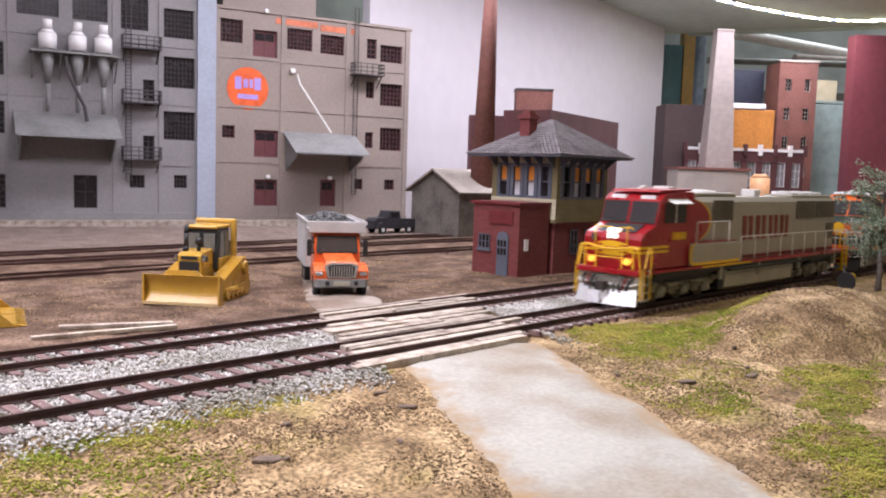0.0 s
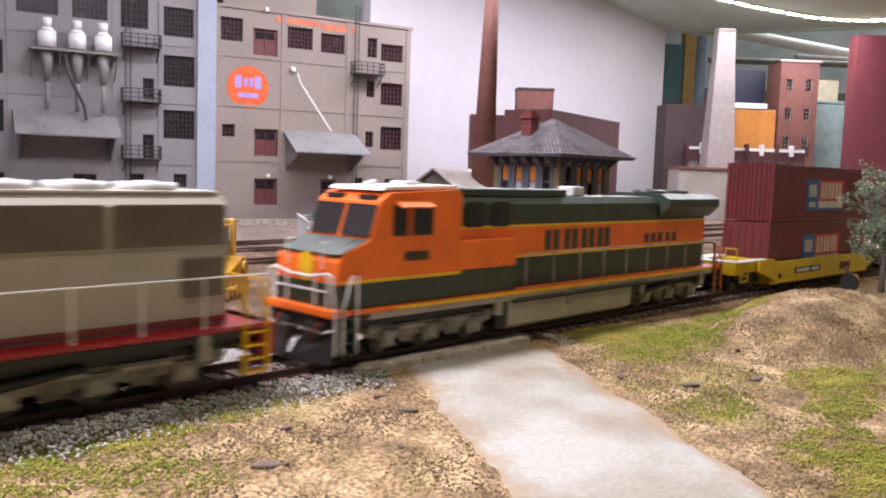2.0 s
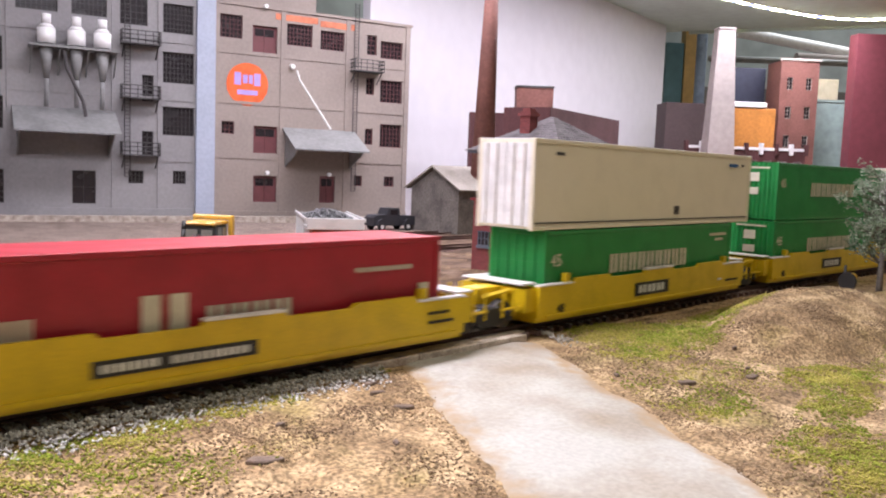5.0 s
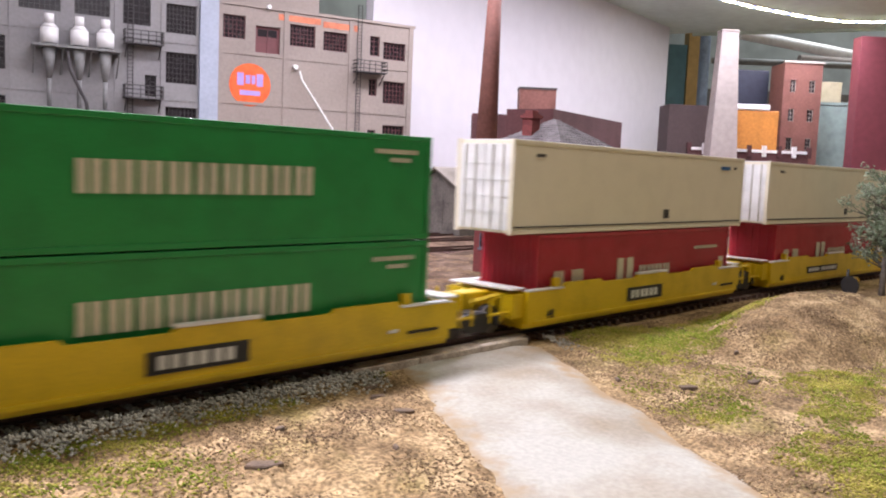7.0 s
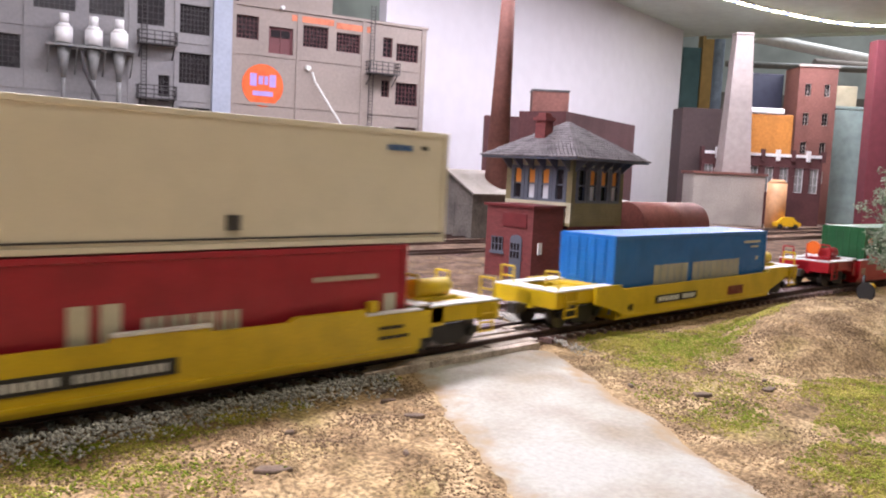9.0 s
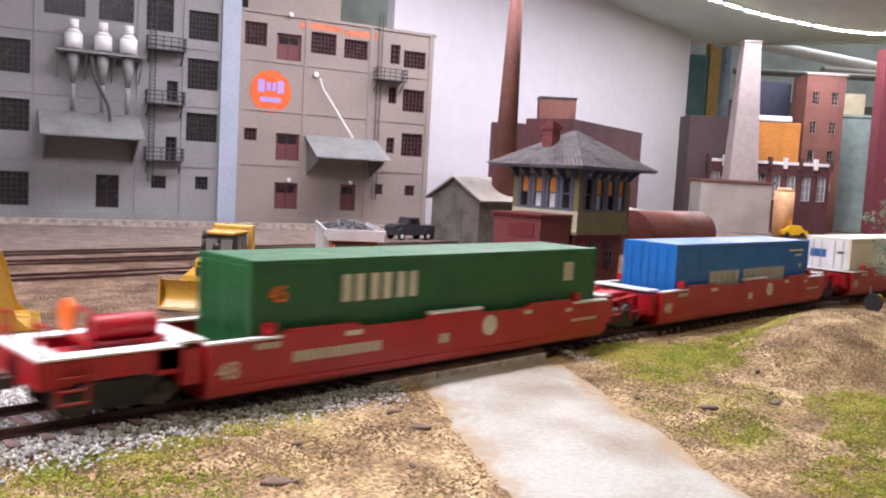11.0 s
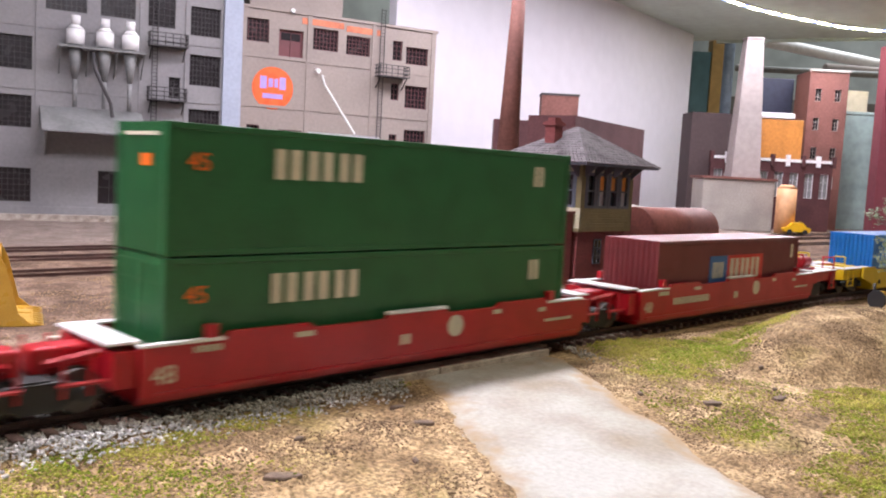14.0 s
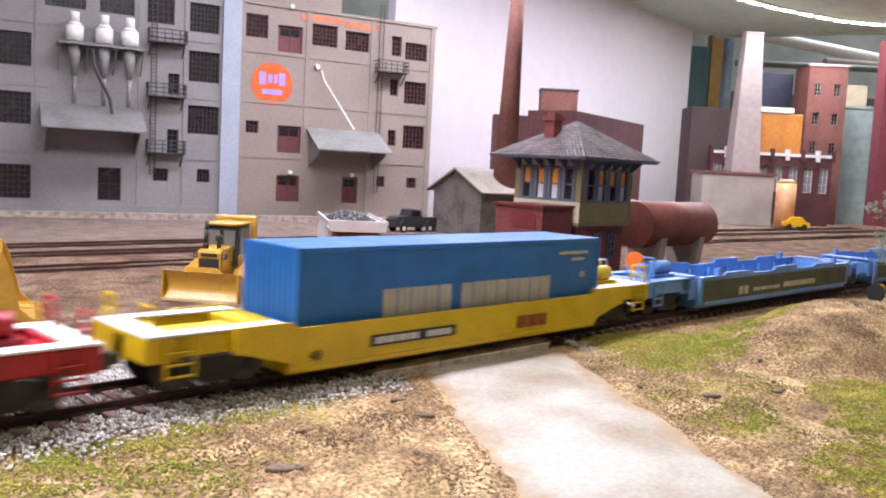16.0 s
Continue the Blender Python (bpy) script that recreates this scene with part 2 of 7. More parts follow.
def bar(bm, p, q, r=0.3):
    cyl(bm, p, q, r, r, 6)


def rail_run(bm, pts, r=0.3):
    for p, q in zip(pts, pts[1:]):
        bar(bm, p, q, r)


def finish(name, bm, material):
    for v in bm.verts:
        v.co *= 0.001
    bmesh.ops.recalc_face_normals(bm, faces=bm.faces[:])
    me = bpy.data.meshes.new(name)
    bm.to_mesh(me)
    bm.free()
    me.materials.append(material)
    return me


def part(name, bm, material, parent, label=""):
    """One mesh object under a thing or under a part."""
    ob = new(name, finish(name, bm, material))
    ob.parent = parent
    return tagged(ob, label)


def place(x, y, z, rz=0.0, rx=0.0, ry=0.0):
    return pose(x * 0.001, y * 0.001, z * 0.001, rx, ry, rz)


def thing(name, label, category, group="", kind="", at=None):
    ob = new(name)
    ob.empty_display_size = 0.01
    if at is not None:
        ob.matrix_basis = at
    return tagged(ob, label, category, group, kind)


def solid(name, bm, material, label, category="", group="", kind="", at=None):
    ob = new(name, finish(name, bm, material))
    if at is not None:
        ob.matrix_basis = at
    return tagged(ob, label, category, group, kind)


def blocks(bm, x0, x1, z0, z1, y, counts, d=0.25, gap=0.22):
    """A row of plain bars in place of a name: counts of letters per word, between x0 and x1, standing d proud of the side at y."""
    total = sum(counts) + 0.7 * (len(counts) - 1)
    w = (x1 - x0) / total
    x = x0
    for c in counts:
        for _ in range(c):
            g = w * (1 - gap)
            box(bm, x, x + g * 0.4, y - d, y, z0, z1)
            box(bm, x + g * 0.6, x + g, y - d, y, z0, z1)
            x += w
        x += 0.7 * w


# ---- ground ----
def bend(x):
    """The main line's sideways bend."""
    if x < 350:
        return 0.0
    e = min(x, 650)
    return -1.04e-4 * (e - 350) ** 2 - max(0, x - 650) * 2 * 1.04e-4 * 300


def smooth(a, b, v):
    t = min(1, max(0, (v - a) / (b - a)))
    return t * t * (3 - 2 * t)


def ground_z(x, y):
    z = -4.2
    yy = y - bend(x)
    z -= 4.0 * smooth(-30, -150, yy)
    d = math.hypot((x - 388) / 92, (y + 74) / 37) * (1 + 0.10 * noise.noise(Vector((x * 0.05, y * 0.05, 21))))
    z += 16.0 * max(0, 1 - d * d) ** 0.85
    n = noise.noise(Vector((x * 0.02, y * 0.02, 3))) * 1.3 + noise.noise(Vector((x * 0.09, y * 0.09, 7))) * 0.6 \
        + noise.noise(Vector((x * 0.35, y * 0.35, 1))) * 0.28
    n += smooth(-24, -40, yy) * (noise.noise(Vector((x * 0.13, y * 0.13, 11))) * 1.3 + noise.noise(Vector((x * 0.36, y * 0.36, 13))) * 0.75)
    flat = 1 - 0.85 * smooth(42, 24, abs(yy - 26))
    if y < 0 and x < 300:
        flat = min(flat, 1 - 0.85 * smooth(42, 24, road_half(x, y)))
    return z + n * flat - 0.35 * (1 - flat)


ROAD = ((223, -8), (202, -42), (182.5, -75), (162.5, -108), (142, -140), (91, -225), (43, -305))


def road_half(x, y):
    """Signed distance from the road's middle line."""
    best = 1e9
    for (ax, ay), (bx, by) in zip(ROAD, ROAD[1:]):
        dx, dy = bx - ax, by - ay
        k = min(1, max(0, ((x - ax) * dx + (y - ay) * dy) / (dx * dx + dy * dy)))
        best = min(best, math.hypot(x - ax - k * dx, y - ay - k * dy))
    return best


def bisect_left(row, v):
    lo, hi = 0, len(row)
    while lo < hi:
        m = (lo + hi) // 2
        if row[m] < v:
            lo = m + 1
        else:
            hi = m
    return lo


def steps(stops):
    out = []
    for a, b, s in stops:
        n = max(1, round((b - a) / s))
        out += [a + (b - a) * i / n for i in range(n)]
    return out + [stops[-1][1]]


gx = steps([(-3600, -400, 400), (-400, 20, 30), (20, 420, 2.2), (420, 800, 5), (800, 2000, 40), (2000, 4800, 400)])
gy = steps([(-700, -230, 40), (-230, 150, 2.2), (150, 300, 6), (300, 700, 14), (700, 1500, 80)])
verts = [(x * 0.001, y * 0.001, ground_z(x, y) * 0.001) for y in gy for x in gx]
nx = len(gx)


def lay(x, y):
    """The ground's height, read from its own mesh."""
    i = min(max(bisect_left(gx, x) - 1, 0), nx - 2)
    j = min(max(bisect_left(gy, y) - 1, 0), len(gy) - 2)
    u, v = (x - gx[i]) / (gx[i + 1] - gx[i]), (y - gy[j]) / (gy[j + 1] - gy[j])
    a, b, c, d = (verts[q][2] for q in (j * nx + i, j * nx + i + 1, (j + 1) * nx + i, (j + 1) * nx + i + 1))
    return ((a + (b - a) * u) * (1 - v) + (c + (d - c) * u) * v) * 1000


faces = [(j * nx + i, j * nx + i + 1, (j + 1) * nx + i + 1, (j + 1) * nx + i) for j in range(len(gy) - 1) for i in range(nx - 1)]
me = bpy.data.meshes.new("ground")
me.from_pydata(verts, [], faces)


def soil_material():
    m = bpy.data.materials.new("scenic_soil")
    m.use_nodes = True
    nt = m.node_tree
    N, L = nt.nodes.new, nt.links.new
    bsdf = nt.nodes["Principled BSDF"]
    bsdf.inputs["Roughness"].default_value = 0.95
    bsdf.inputs["Specular IOR Level"].default_value = 0.15
    co = N("ShaderNodeTexCoord")

    def noise_node(scale, detail=5):
        n = N("ShaderNodeTexNoise")
        n.inputs["Scale"].default_value, n.inputs["Detail"].default_value = scale, detail
        L(co.outputs["Object"], n.inputs["Vector"])
        return n.outputs["Fac"]

    def ramp(fac, stops):
        r = N("ShaderNodeValToRGB")
        r.color_ramp.elements.remove(r.color_ramp.elements[0])
        for i, (p, c) in enumerate(stops):
            e = r.color_ramp.elements[0] if i == 0 else r.color_ramp.elements.new(p)
            e.position, e.color = p, (*c, 1)
        L(fac, r.inputs["Fac"])
        return r.outputs["Color"]

    def blend(fac, a, b):
        x = N("ShaderNodeMix")
        x.data_type = "RGBA"
        L(fac, x.inputs["Factor"])
        L(a, x.inputs["A"])
        L(b, x.inputs["B"])
        return x.outputs["Result"]

    def rng(fac, a, b, c=0.0, d=1.0):
        r = N("ShaderNodeMapRange")
        r.interpolation_type = "SMOOTHSTEP"
        for k, v in (("From Min", a), ("From Max", b), ("To Min", c), ("To Max", d)):
            r.inputs[k].default_value = v
        L(fac, r.inputs["Value"])
        return r.outputs["Result"]

    def mul(a, b):
        x = N("ShaderNodeMath")
        x.operation = "MULTIPLY"
        L(a, x.inputs[0])
        L(b, x.inputs[1])
        return x.outputs[0]

    sep = N("ShaderNodeSeparateXYZ")
    L(co.outputs["Object"], sep.inputs[0])
    big, mid, fine = noise_node(9), noise_node(60), noise_node(900, 3)
    tan = ramp(noise_node(85, 8), [(0.3, (0.165, 0.108, 0.06)), (0.5, (0.31, 0.21, 0.115)), (0.68, (0.48, 0.345, 0.20))])
    brown = ramp(noise_node(70, 8), [(0.3, (0.055, 0.034, 0.024)), (0.5, (0.125, 0.080, 0.056)), (0.7, (0.225, 0.152, 0.112))])
    green = ramp(noise_node(130), [(0.35, (0.10, 0.115, 0.02)), (0.55, (0.27, 0.27, 0.045)), (0.7, (0.46, 0.39, 0.10))])
    back = rng(sep.outputs["Y"], 0.02, 0.07)
    col = blend(back, tan, brown)
    far = rng(sep.outputs["Y"], 0.30, 0.45)
    pale = ramp(mid, [(0.3, (0.16, 0.12, 0.098)), (0.7, (0.27, 0.215, 0.185))])
    col = blend(far, col, pale)
    near = rng(sep.outputs["Y"], -0.012, -0.03)
    grow = mul(near, rng(noise_node(22), 0.52, 0.72, 0.0, 0.35))
    col = blend(grow, col, green)
    hs = N("ShaderNodeHueSaturation")
    L(rng(fine, 0.3, 0.7, 0.5, 1.45), hs.inputs["Value"])
    L(col, hs.inputs["Color"])
    L(hs.outputs["Color"], bsdf.inputs["Base Color"])
    bp = N("ShaderNodeBump")
    bp.inputs["Strength"].default_value, bp.inputs["Distance"].default_value = 0.7, 0.0008
    L(fine, bp.inputs["Height"])
    L(bp.outputs["Normal"], bsdf.inputs["Normal"])
    return m


M_SOIL = soil_material()
me.materials.append(M_SOIL)
me.polygons.foreach_set("use_smooth", [True] * len(me.polygons))
tagged(new("ground", me), "brown scenic soil with moss and sand patches", "ground", kind="structure")

# table under the scenery and the room round it
bm = bm_new()
box(bm, -3600, 4800, -705, 1500, -60, -30)
solid("layout_table", bm, M_WOODGREY, "plywood layout table under the scenery", "table", kind="structure")


def grains(name, spots, size, material, label, squash=0.75, kind="stuff", category="gravel"):
    """Many small broken stones in one mesh; spots are rows of x, y, z."""
    spots = np.asarray(spots)
    n = len(spots)
    octa = np.array([(1, 0, 0), (0, 1, 0), (-1, 0, 0), (0, -1, 0), (0, 0, 1), (0, 0, -1)], float)
    tri = np.array([(0, 1, 4), (1, 2, 4), (2, 3, 4), (3, 0, 4), (1, 0, 5), (2, 1, 5), (3, 2, 5), (0, 3, 5)])
    rs = np.random.RandomState(7)
    sz = size * rs.uniform(0.55, 1.35, (n, 1, 1))
    v = octa[None] * rs.uniform(0.6, 1.3, (n, 6, 1)) + rs.normal(0, 0.18, (n, 6, 3))
    a = rs.uniform(0, 6.283, n)
    c, s = np.cos(a)[:, None], np.sin(a)[:, None]
    v = np.stack([v[..., 0] * c - v[..., 1] * s, v[..., 0] * s + v[..., 1] * c, v[..., 2] * squash], -1) * sz * 0.5
    v = (v + spots[:, None, :]) * 0.001
    f = (tri[None] + (np.arange(n) * 6)[:, None, None]).reshape(-1, 3)
    me = bpy.data.meshes.new(name)
    me.vertices.add(n * 6)
    me.vertices.foreach_set("co", v.ravel())
    me.loops.add(len(f) * 3)
    me.loops.foreach_set("vertex_index", f.ravel().astype(np.int32))
    me.polygons.add(len(f))
    me.polygons.foreach_set("loop_start", np.arange(0, len(f) * 3, 3, dtype=np.int32))
    me.update(calc_edges=True)
    me.materials.append(material)
    return tagged(new(name, me), label, category, kind=kind)


# ---- tracks ----
def sweep(bm, profile, path):
    """A profile of (side, up) pairs drawn along path, a list of (x, y, z)."""
    rings = []
    for i, p in enumerate(path):
        a, b = path[max(0, i - 1)], path[min(len(path) - 1, i + 1)]
        d = Vector((b[0] - a[0], b[1] - a[1], 0)).normalized()
        rings.append([bm.verts.new((p[0] - d.y * s, p[1] + d.x * s, p[2] + u)) for s, u in profile])
    n = len(profile)
    for r, q in zip(rings, rings[1:]):
        for i in range(n):
            bm.faces.new((r[i], r[(i + 1) % n], q[(i + 1) % n], q[i]))
    bm.faces.new(rings[0][::-1])
    bm.faces.new(rings[-1])


RAILP = [(-0.95, -2.1), (0.95, -2.1), (0.95, -1.75), (0.25, -1.5), (0.25, -0.7), (0.45, -0.55), (0.45, 0), (-0.45, 0), (-0.45, -0.55),
         (-0.25, -0.7), (-0.25, -1.5), (-0.95, -1.75)]


def track(y, x0, x1, z, ties, label, tie_x):
    root = thing("railway_track", label, "track", "railway tracks", "structure")
    xs = [x0, -200, 0, 100, 200, 300] + [350 + 25 * i for i in range(13)] + [x1]
    for side in (-8.65, 8.65):
        bm = bm_new()
        sweep(bm, RAILP, [(x, y + side + bend(x), z) for x in xs])
        part("rail", bm, M_RAIL, root, "rusty brown rail")
    bm = bm_new()
    box(bm, -1.3, 1.3, -15, 15, -1.7, 0)
    tie = finish("sleeper", bm, M_TIE)
    rnd = random.Random(int(y))
    x = tie_x[0]
    while x < tie_x[1]:
        ob = new("sleeper", tie)
        ob.parent = root
        ob.matrix_basis = place(x + rnd.uniform(-0.4, 0.4), y + bend(x) + rnd.uniform(-0.6, 0.6), z - 2.1, rnd.uniform(-1.5, 1.5))
        x += ties
    return root


track(0, -3400, 4600, 0.0, 6.9, "main line track with rusty rails in grey ballast", (10, 780))
track(51.2, -3400, 4600, 0.0, 6.9, "second main line track with rusty rails in ballast", (30, 780))
for yy in (255, 318, 368):
    track(yy, -900, 1500, -2.4, 8.6, "weathered yard siding half sunk in brown soil", (60, 800))

rs = np.random.RandomState(3)
spots = []
n = 130000
for a, b, keep in zip(rs.uniform(15, 560, n), rs.uniform(-34, 72, n), rs.rand(n)):
    over = 178 + b * 0.55 < a < 264 + b * 0.6 and -18 < b < 70
    edge = smooth(-34, -14, b) * smooth(74, 62, b)
    if over or keep > 0.04 + 0.96 * edge or (a > 330 and keep > 0.6) or (b < -12 and (a > 262 or road_half(a, b) < 36)):
        continue
    on_rail = min(abs(abs(b) - 8.65), abs(abs(b - 51.2) - 8.65)) < 1.2
    inside = abs(b) < 15 or abs(b - 51.2) < 15
    z = (-3.0 if inside else -2.7) + rs.uniform(-0.5, 0.5) - 1.2 * (1 - edge) - (0.5 if on_rail else 0)
    spots.append((a, b + bend(a), z))
grains("ballast", spots, 1.05, M_STONE, "grey crushed-stone ballast round the sleepers")

# timber crossing
cross = thing("grade_crossing", "bleached timber plank crossing over two tracks", "crossing", kind="structure")
rnd = random.Random(5)


def plank(x0, x1, y0, y1, top):
    bm = bm_new()
    bbox(bm, x0, x1, y0 + 0.15, y1 - 0.15, -4.4, top, 0.25)
    ob = part("plank", bm, M_PLANK, cross)
    ob.matrix_basis = pose(0, 0, rnd.uniform(-0.0002, 0.0002), rnd.uniform(-0.4, 0.4), 0, rnd.uniform(-0.35, 0.35))


for yc in (0, 51.2):
    lanes = [(-7.6 + i * 3.8, -3.9 + i * 3.8) for i in range(4)]
    lanes += [(9.8 + i * 4.4, 14.0 + i * 4.4) for i in range(4 if yc == 0 else 1)] + [(-14.0 - i * 4.4, -9.8 - i * 4.4) for i in range(2 if yc == 0 else 3)]
    for a, b in lanes:
        x, end = 177 + (a + yc) * 0.55 + rnd.uniform(-4, 3), 265 + (a + yc) * 0.6 + rnd.uniform(-7, 6)
        while x < end - 8:
            e = min(end, x + rnd.uniform(22, 62))
            plank(x, e - 0.4, yc + a, yc + b, (-1.9 if yc + a < -9 else -0.9) + rnd.uniform(-0.25, 0.25))
            x = e


# ---- road ----
def strip(name, line, half, n, m, lift, material, label, seed):
    """A road with ragged feathered edges along a line of points."""
    line = [Vector(p) for p in line]
    seg = [(b - a).length for a, b in zip(line, line[1:])]
    total = sum(seg)
    vs, across = [], []
    for i in range(n + 1):
        s = total * i / n
        k = 0
        while k < len(seg) - 1 and s > seg[k]:
            s -= seg[k]
            k += 1
        d0 = (line[k + 1] - line[k]).normalized()
        d1 = (line[min(k + 2, len(line) - 1)] - line[min(k + 1, len(line) - 2)]).normalized()
        d = d0.lerp(d1, s / seg[k] * 0.5).normalized()
        c0 = line[k] + (line[k + 1] - line[k]) * (s / seg[k])
        side = Vector((d.y, -d.x))
        for j in range(m + 1):
            c = j / m * 2 - 1
            wob = noise.noise(Vector((i * 0.12, c, seed))) * 2.2 + noise.noise(Vector((i * 0.5, c * 2, seed))) * 1.0
            p = c0 + side * (c * half + (wob if abs(c) > 0.8 else 0))
            edge = abs(c) ** 6
            z = lay(p.x, p.y) + lift * (1 - edge) - 0.6 * edge + noise.noise(Vector((p.x * 0.06, p.y * 0.06, 2))) * 0.3
            vs.append((p.x * 0.001, p.y * 0.001, z * 0.001))
            across.append(abs(c))
    fs = [(i * (m + 1) + j, i * (m + 1) + j + 1, (i + 1) * (m + 1) + j + 1, (i + 1) * (m + 1) + j) for i in range(n) for j in range(m)]
    me = bpy.data.meshes.new(name)
    me.from_pydata(vs, [], fs)
    me.attributes.new("across", "FLOAT", "POINT").data.foreach_set("value", across)
    me.materials.append(material)
    me.polygons.foreach_set("use_smooth", [True] * len(me.polygons))
    return tagged(new(name, me), label, "road", kind="structure")


strip("road", ROAD, 31, 130, 36, 1.0, M_ROAD, "pale chalky road up to the plank crossing", 1)
strip("road", ((238, 70), (262, 112), (300, 165), (360, 235)), 19, 50, 18, 0.6, M_DUST, "dusty grey road behind the crossing", 2)


# ---- factory building ----
def holed_wall(bm, s0, s1, z0, z1, holes, y0, y1):
    """A wall from s0 to s1, y0 to y1 thick, with rectangular openings (s, s, z, z)."""
    xs = sorted({s0, s1, *(h[0] for h in holes), *(h[1] for h in holes)})
    for a, b in zip(xs, xs[1:]):
        cuts = sorted((h[2], h[3]) for h in holes if h[0] <= a and h[1] >= b)
        z = z0
        for lo, hi in cuts + [(z1, z1)]:
            if lo > z:
                box(bm, a, b, y0, y1, z, lo)
            z = max(z, hi)


def sash(root, s0, s1, z0, z1, nx, nz, glass, frame, name="window", label=""):
    """A recessed window: pane behind, frame and glazing bars before it."""
    bm = bm_new()
    box(bm, s0, s1, 3.2, 3.8, z0, z1)
    w = part(name, bm, glass, root, label)
    bm = bm_new()
    t = 0.7
    for a, b, c, d in ((s0, s1, z0, z0 + t), (s0, s1, z1 - t, z1), (s0, s0 + t, z0, z1), (s1 - t, s1, z0, z1)):
        box(bm, a, b, 2.0, 3.2, c, d)
    for i in range(1, nx):
        x = s0 + (s1 - s0) * i / nx
        box(bm, x - 0.22, x + 0.22, 2.4, 3.2, z0, z1)
    for i in range(1, nz):
        z = z0 + (z1 - z0) * i / nz
        box(bm, s0, s1, 2.4, 3.2, z - 0.22, z + 0.22)
    part("frame", bm, frame, w)
    return w


FACADE = place(458, 587, 0, -16.65)
beige = thing("factory_building", "beige rendered factory with dark red windows and painted round sign", "building", at=FACADE)
wins = [(16, 46, 188, 212, 7, 5), (95, 124, 187, 210, 7, 5), (133.5, 162, 186, 207, 7, 5), (207, 235, 183.5, 203, 6, 4),
        (208, 236, 133.5, 159, 6, 5), (209, 236.5, 82, 108.5, 6, 5), (25, 38.5, 88, 101, 3, 3), (216, 229, 36, 48, 3, 2), (178, 188, 36, 48, 2, 2),
        (190, 200, 141, 160, 2, 3), (190, 200, 84, 102, 2, 3), (190, 202, 186, 208, 2, 4)]
doors = [(57, 84, 176, 204), (59.5, 86, 69, 98), (60, 86, 16, 44.5), (136, 154.5, 16, 46)]
bm = bm_new()
holed_wall(bm, 0, 245, -6, 222, [w[:4] for w in wins] + doors, 0, 5)
box(bm, 240, 245, 5, 160, -6, 222)
part("wall", bm, M_BEIGE, beige)
bm = bm_new()
box(bm, -60, 240, 5.05, 160, 218, 221)
part("roof", bm, M_ROOFM, beige)
bm = bm_new()
box(bm, 17, 246.5, -1.6, 6.5, 222, 225)
part("parapet_cap", bm, M_BEIGE, beige)
for x0, x1, z0, z1 in ((17, 22, -4, 222), (88, 93, -4, 222), (164, 169, -4, 222), (239, 244.5, -4, 222)):
    bm = bm_new()
    box(bm, x0, x1, -1.2, 0, z0, z1)
    part("pilaster", bm, M_BEIGE, beige)
for z in (62, 120, 172):
    bm = bm_new()
    for a, b in ((22, 88), (93, 164), (169, 239)):
        box(bm, a, b, -0.8, 0, z, z + 3)
    part("string_course", bm, M_BEIGE, beige)
bm = bm_new()
box(bm, -6, 245, -2.2, 0, -6, 6)
part("plinth", bm, M_BEIGE, beige)
for w in wins:
    sash(beige, *w[:6], M_WINDARK, M_WINRED)
for a, b, c, d in doors:
    sash(beige, a, b, c, d, 2, 1, M_WINRED, M_WINRED, "loading_door", "maroon double loading door")
    bm = bm_new()
    box(bm, a + 3, b - 3, 2.7, 3.1, c + (d - c) * 0.62, d - 3)
    part("door_light", bm, M_WINDARK, beige)
bm = bm_new()
box(bm, -2, 17, -4.5, 5, -6, 340)
part("corner_pier", bm, M_LILAC, beige, "pale blue painted corner pier")
M_SIGN = paint("faded_orange_sign_paint", (0.80, 0.13, 0.03), 0.7, vary=0.2, coarse=120)
M_SIGNPALE = paint("lilac_sign_paint", (0.40, 0.30, 0.68), 0.7)
M_BANNER = paint("faded_orange_banner", (0.62, 0.19, 0.10), 0.7, vary=0.3, coarse=100)
bm = bm_new()
prism(bm, [(52 + 22.5 * math.cos(k * math.pi / 18), 141 + 22.5 * math.sin(k * math.pi / 18)) for k in range(36)], -0.35, 0)
sign = part("painted_sign", bm, M_SIGN, beige, "round orange painted wall sign")
bm = bm_new()
for a, b, c, d in ((38, 45, 140, 153), (47, 52, 142, 151), (53.5, 57.5, 142, 151), (59, 66, 140, 153), (41, 63, 130, 135)):
    box(bm, a, b, -0.7, -0.36, c, d)
part("sign_lettering", bm, M_SIGNPALE, sign, "lilac bars of worn lettering")
bm = bm_new()
box(bm, 82, 130, -0.4, 0, 212.5, 219)
box(bm, 133, 174, -0.4, 0, 210.5, 217)
part("painted_banner", bm, M_BANNER, beige, "faded orange lettering band")


def canopy(root, s0, s1, zt, zb, out, drop, material):
    """A lean-to roof on side cheeks."""
    bm = bm_new()
    prism(bm, [(0, zt), (-out, zb), (-out, zb - 1.6), (0, zt - 2)], s0, s1, "x")
    c = part("canopy", bm, material, root, "grey sheet-metal loading canopy")
    for s in (s0 + 4, s1 - 6):
        bm = bm_new()
        prism(bm, [(0, zt - 2.5), (-out + 5, zb - 1), (-out * 0.75, zb - 6), (0, zb - drop)], s, s + 1.2, "x")
        part("cheek", bm, material, c)


canopy(beige, 91, 177, 98, 75, 44, 20, M_ROOFM)


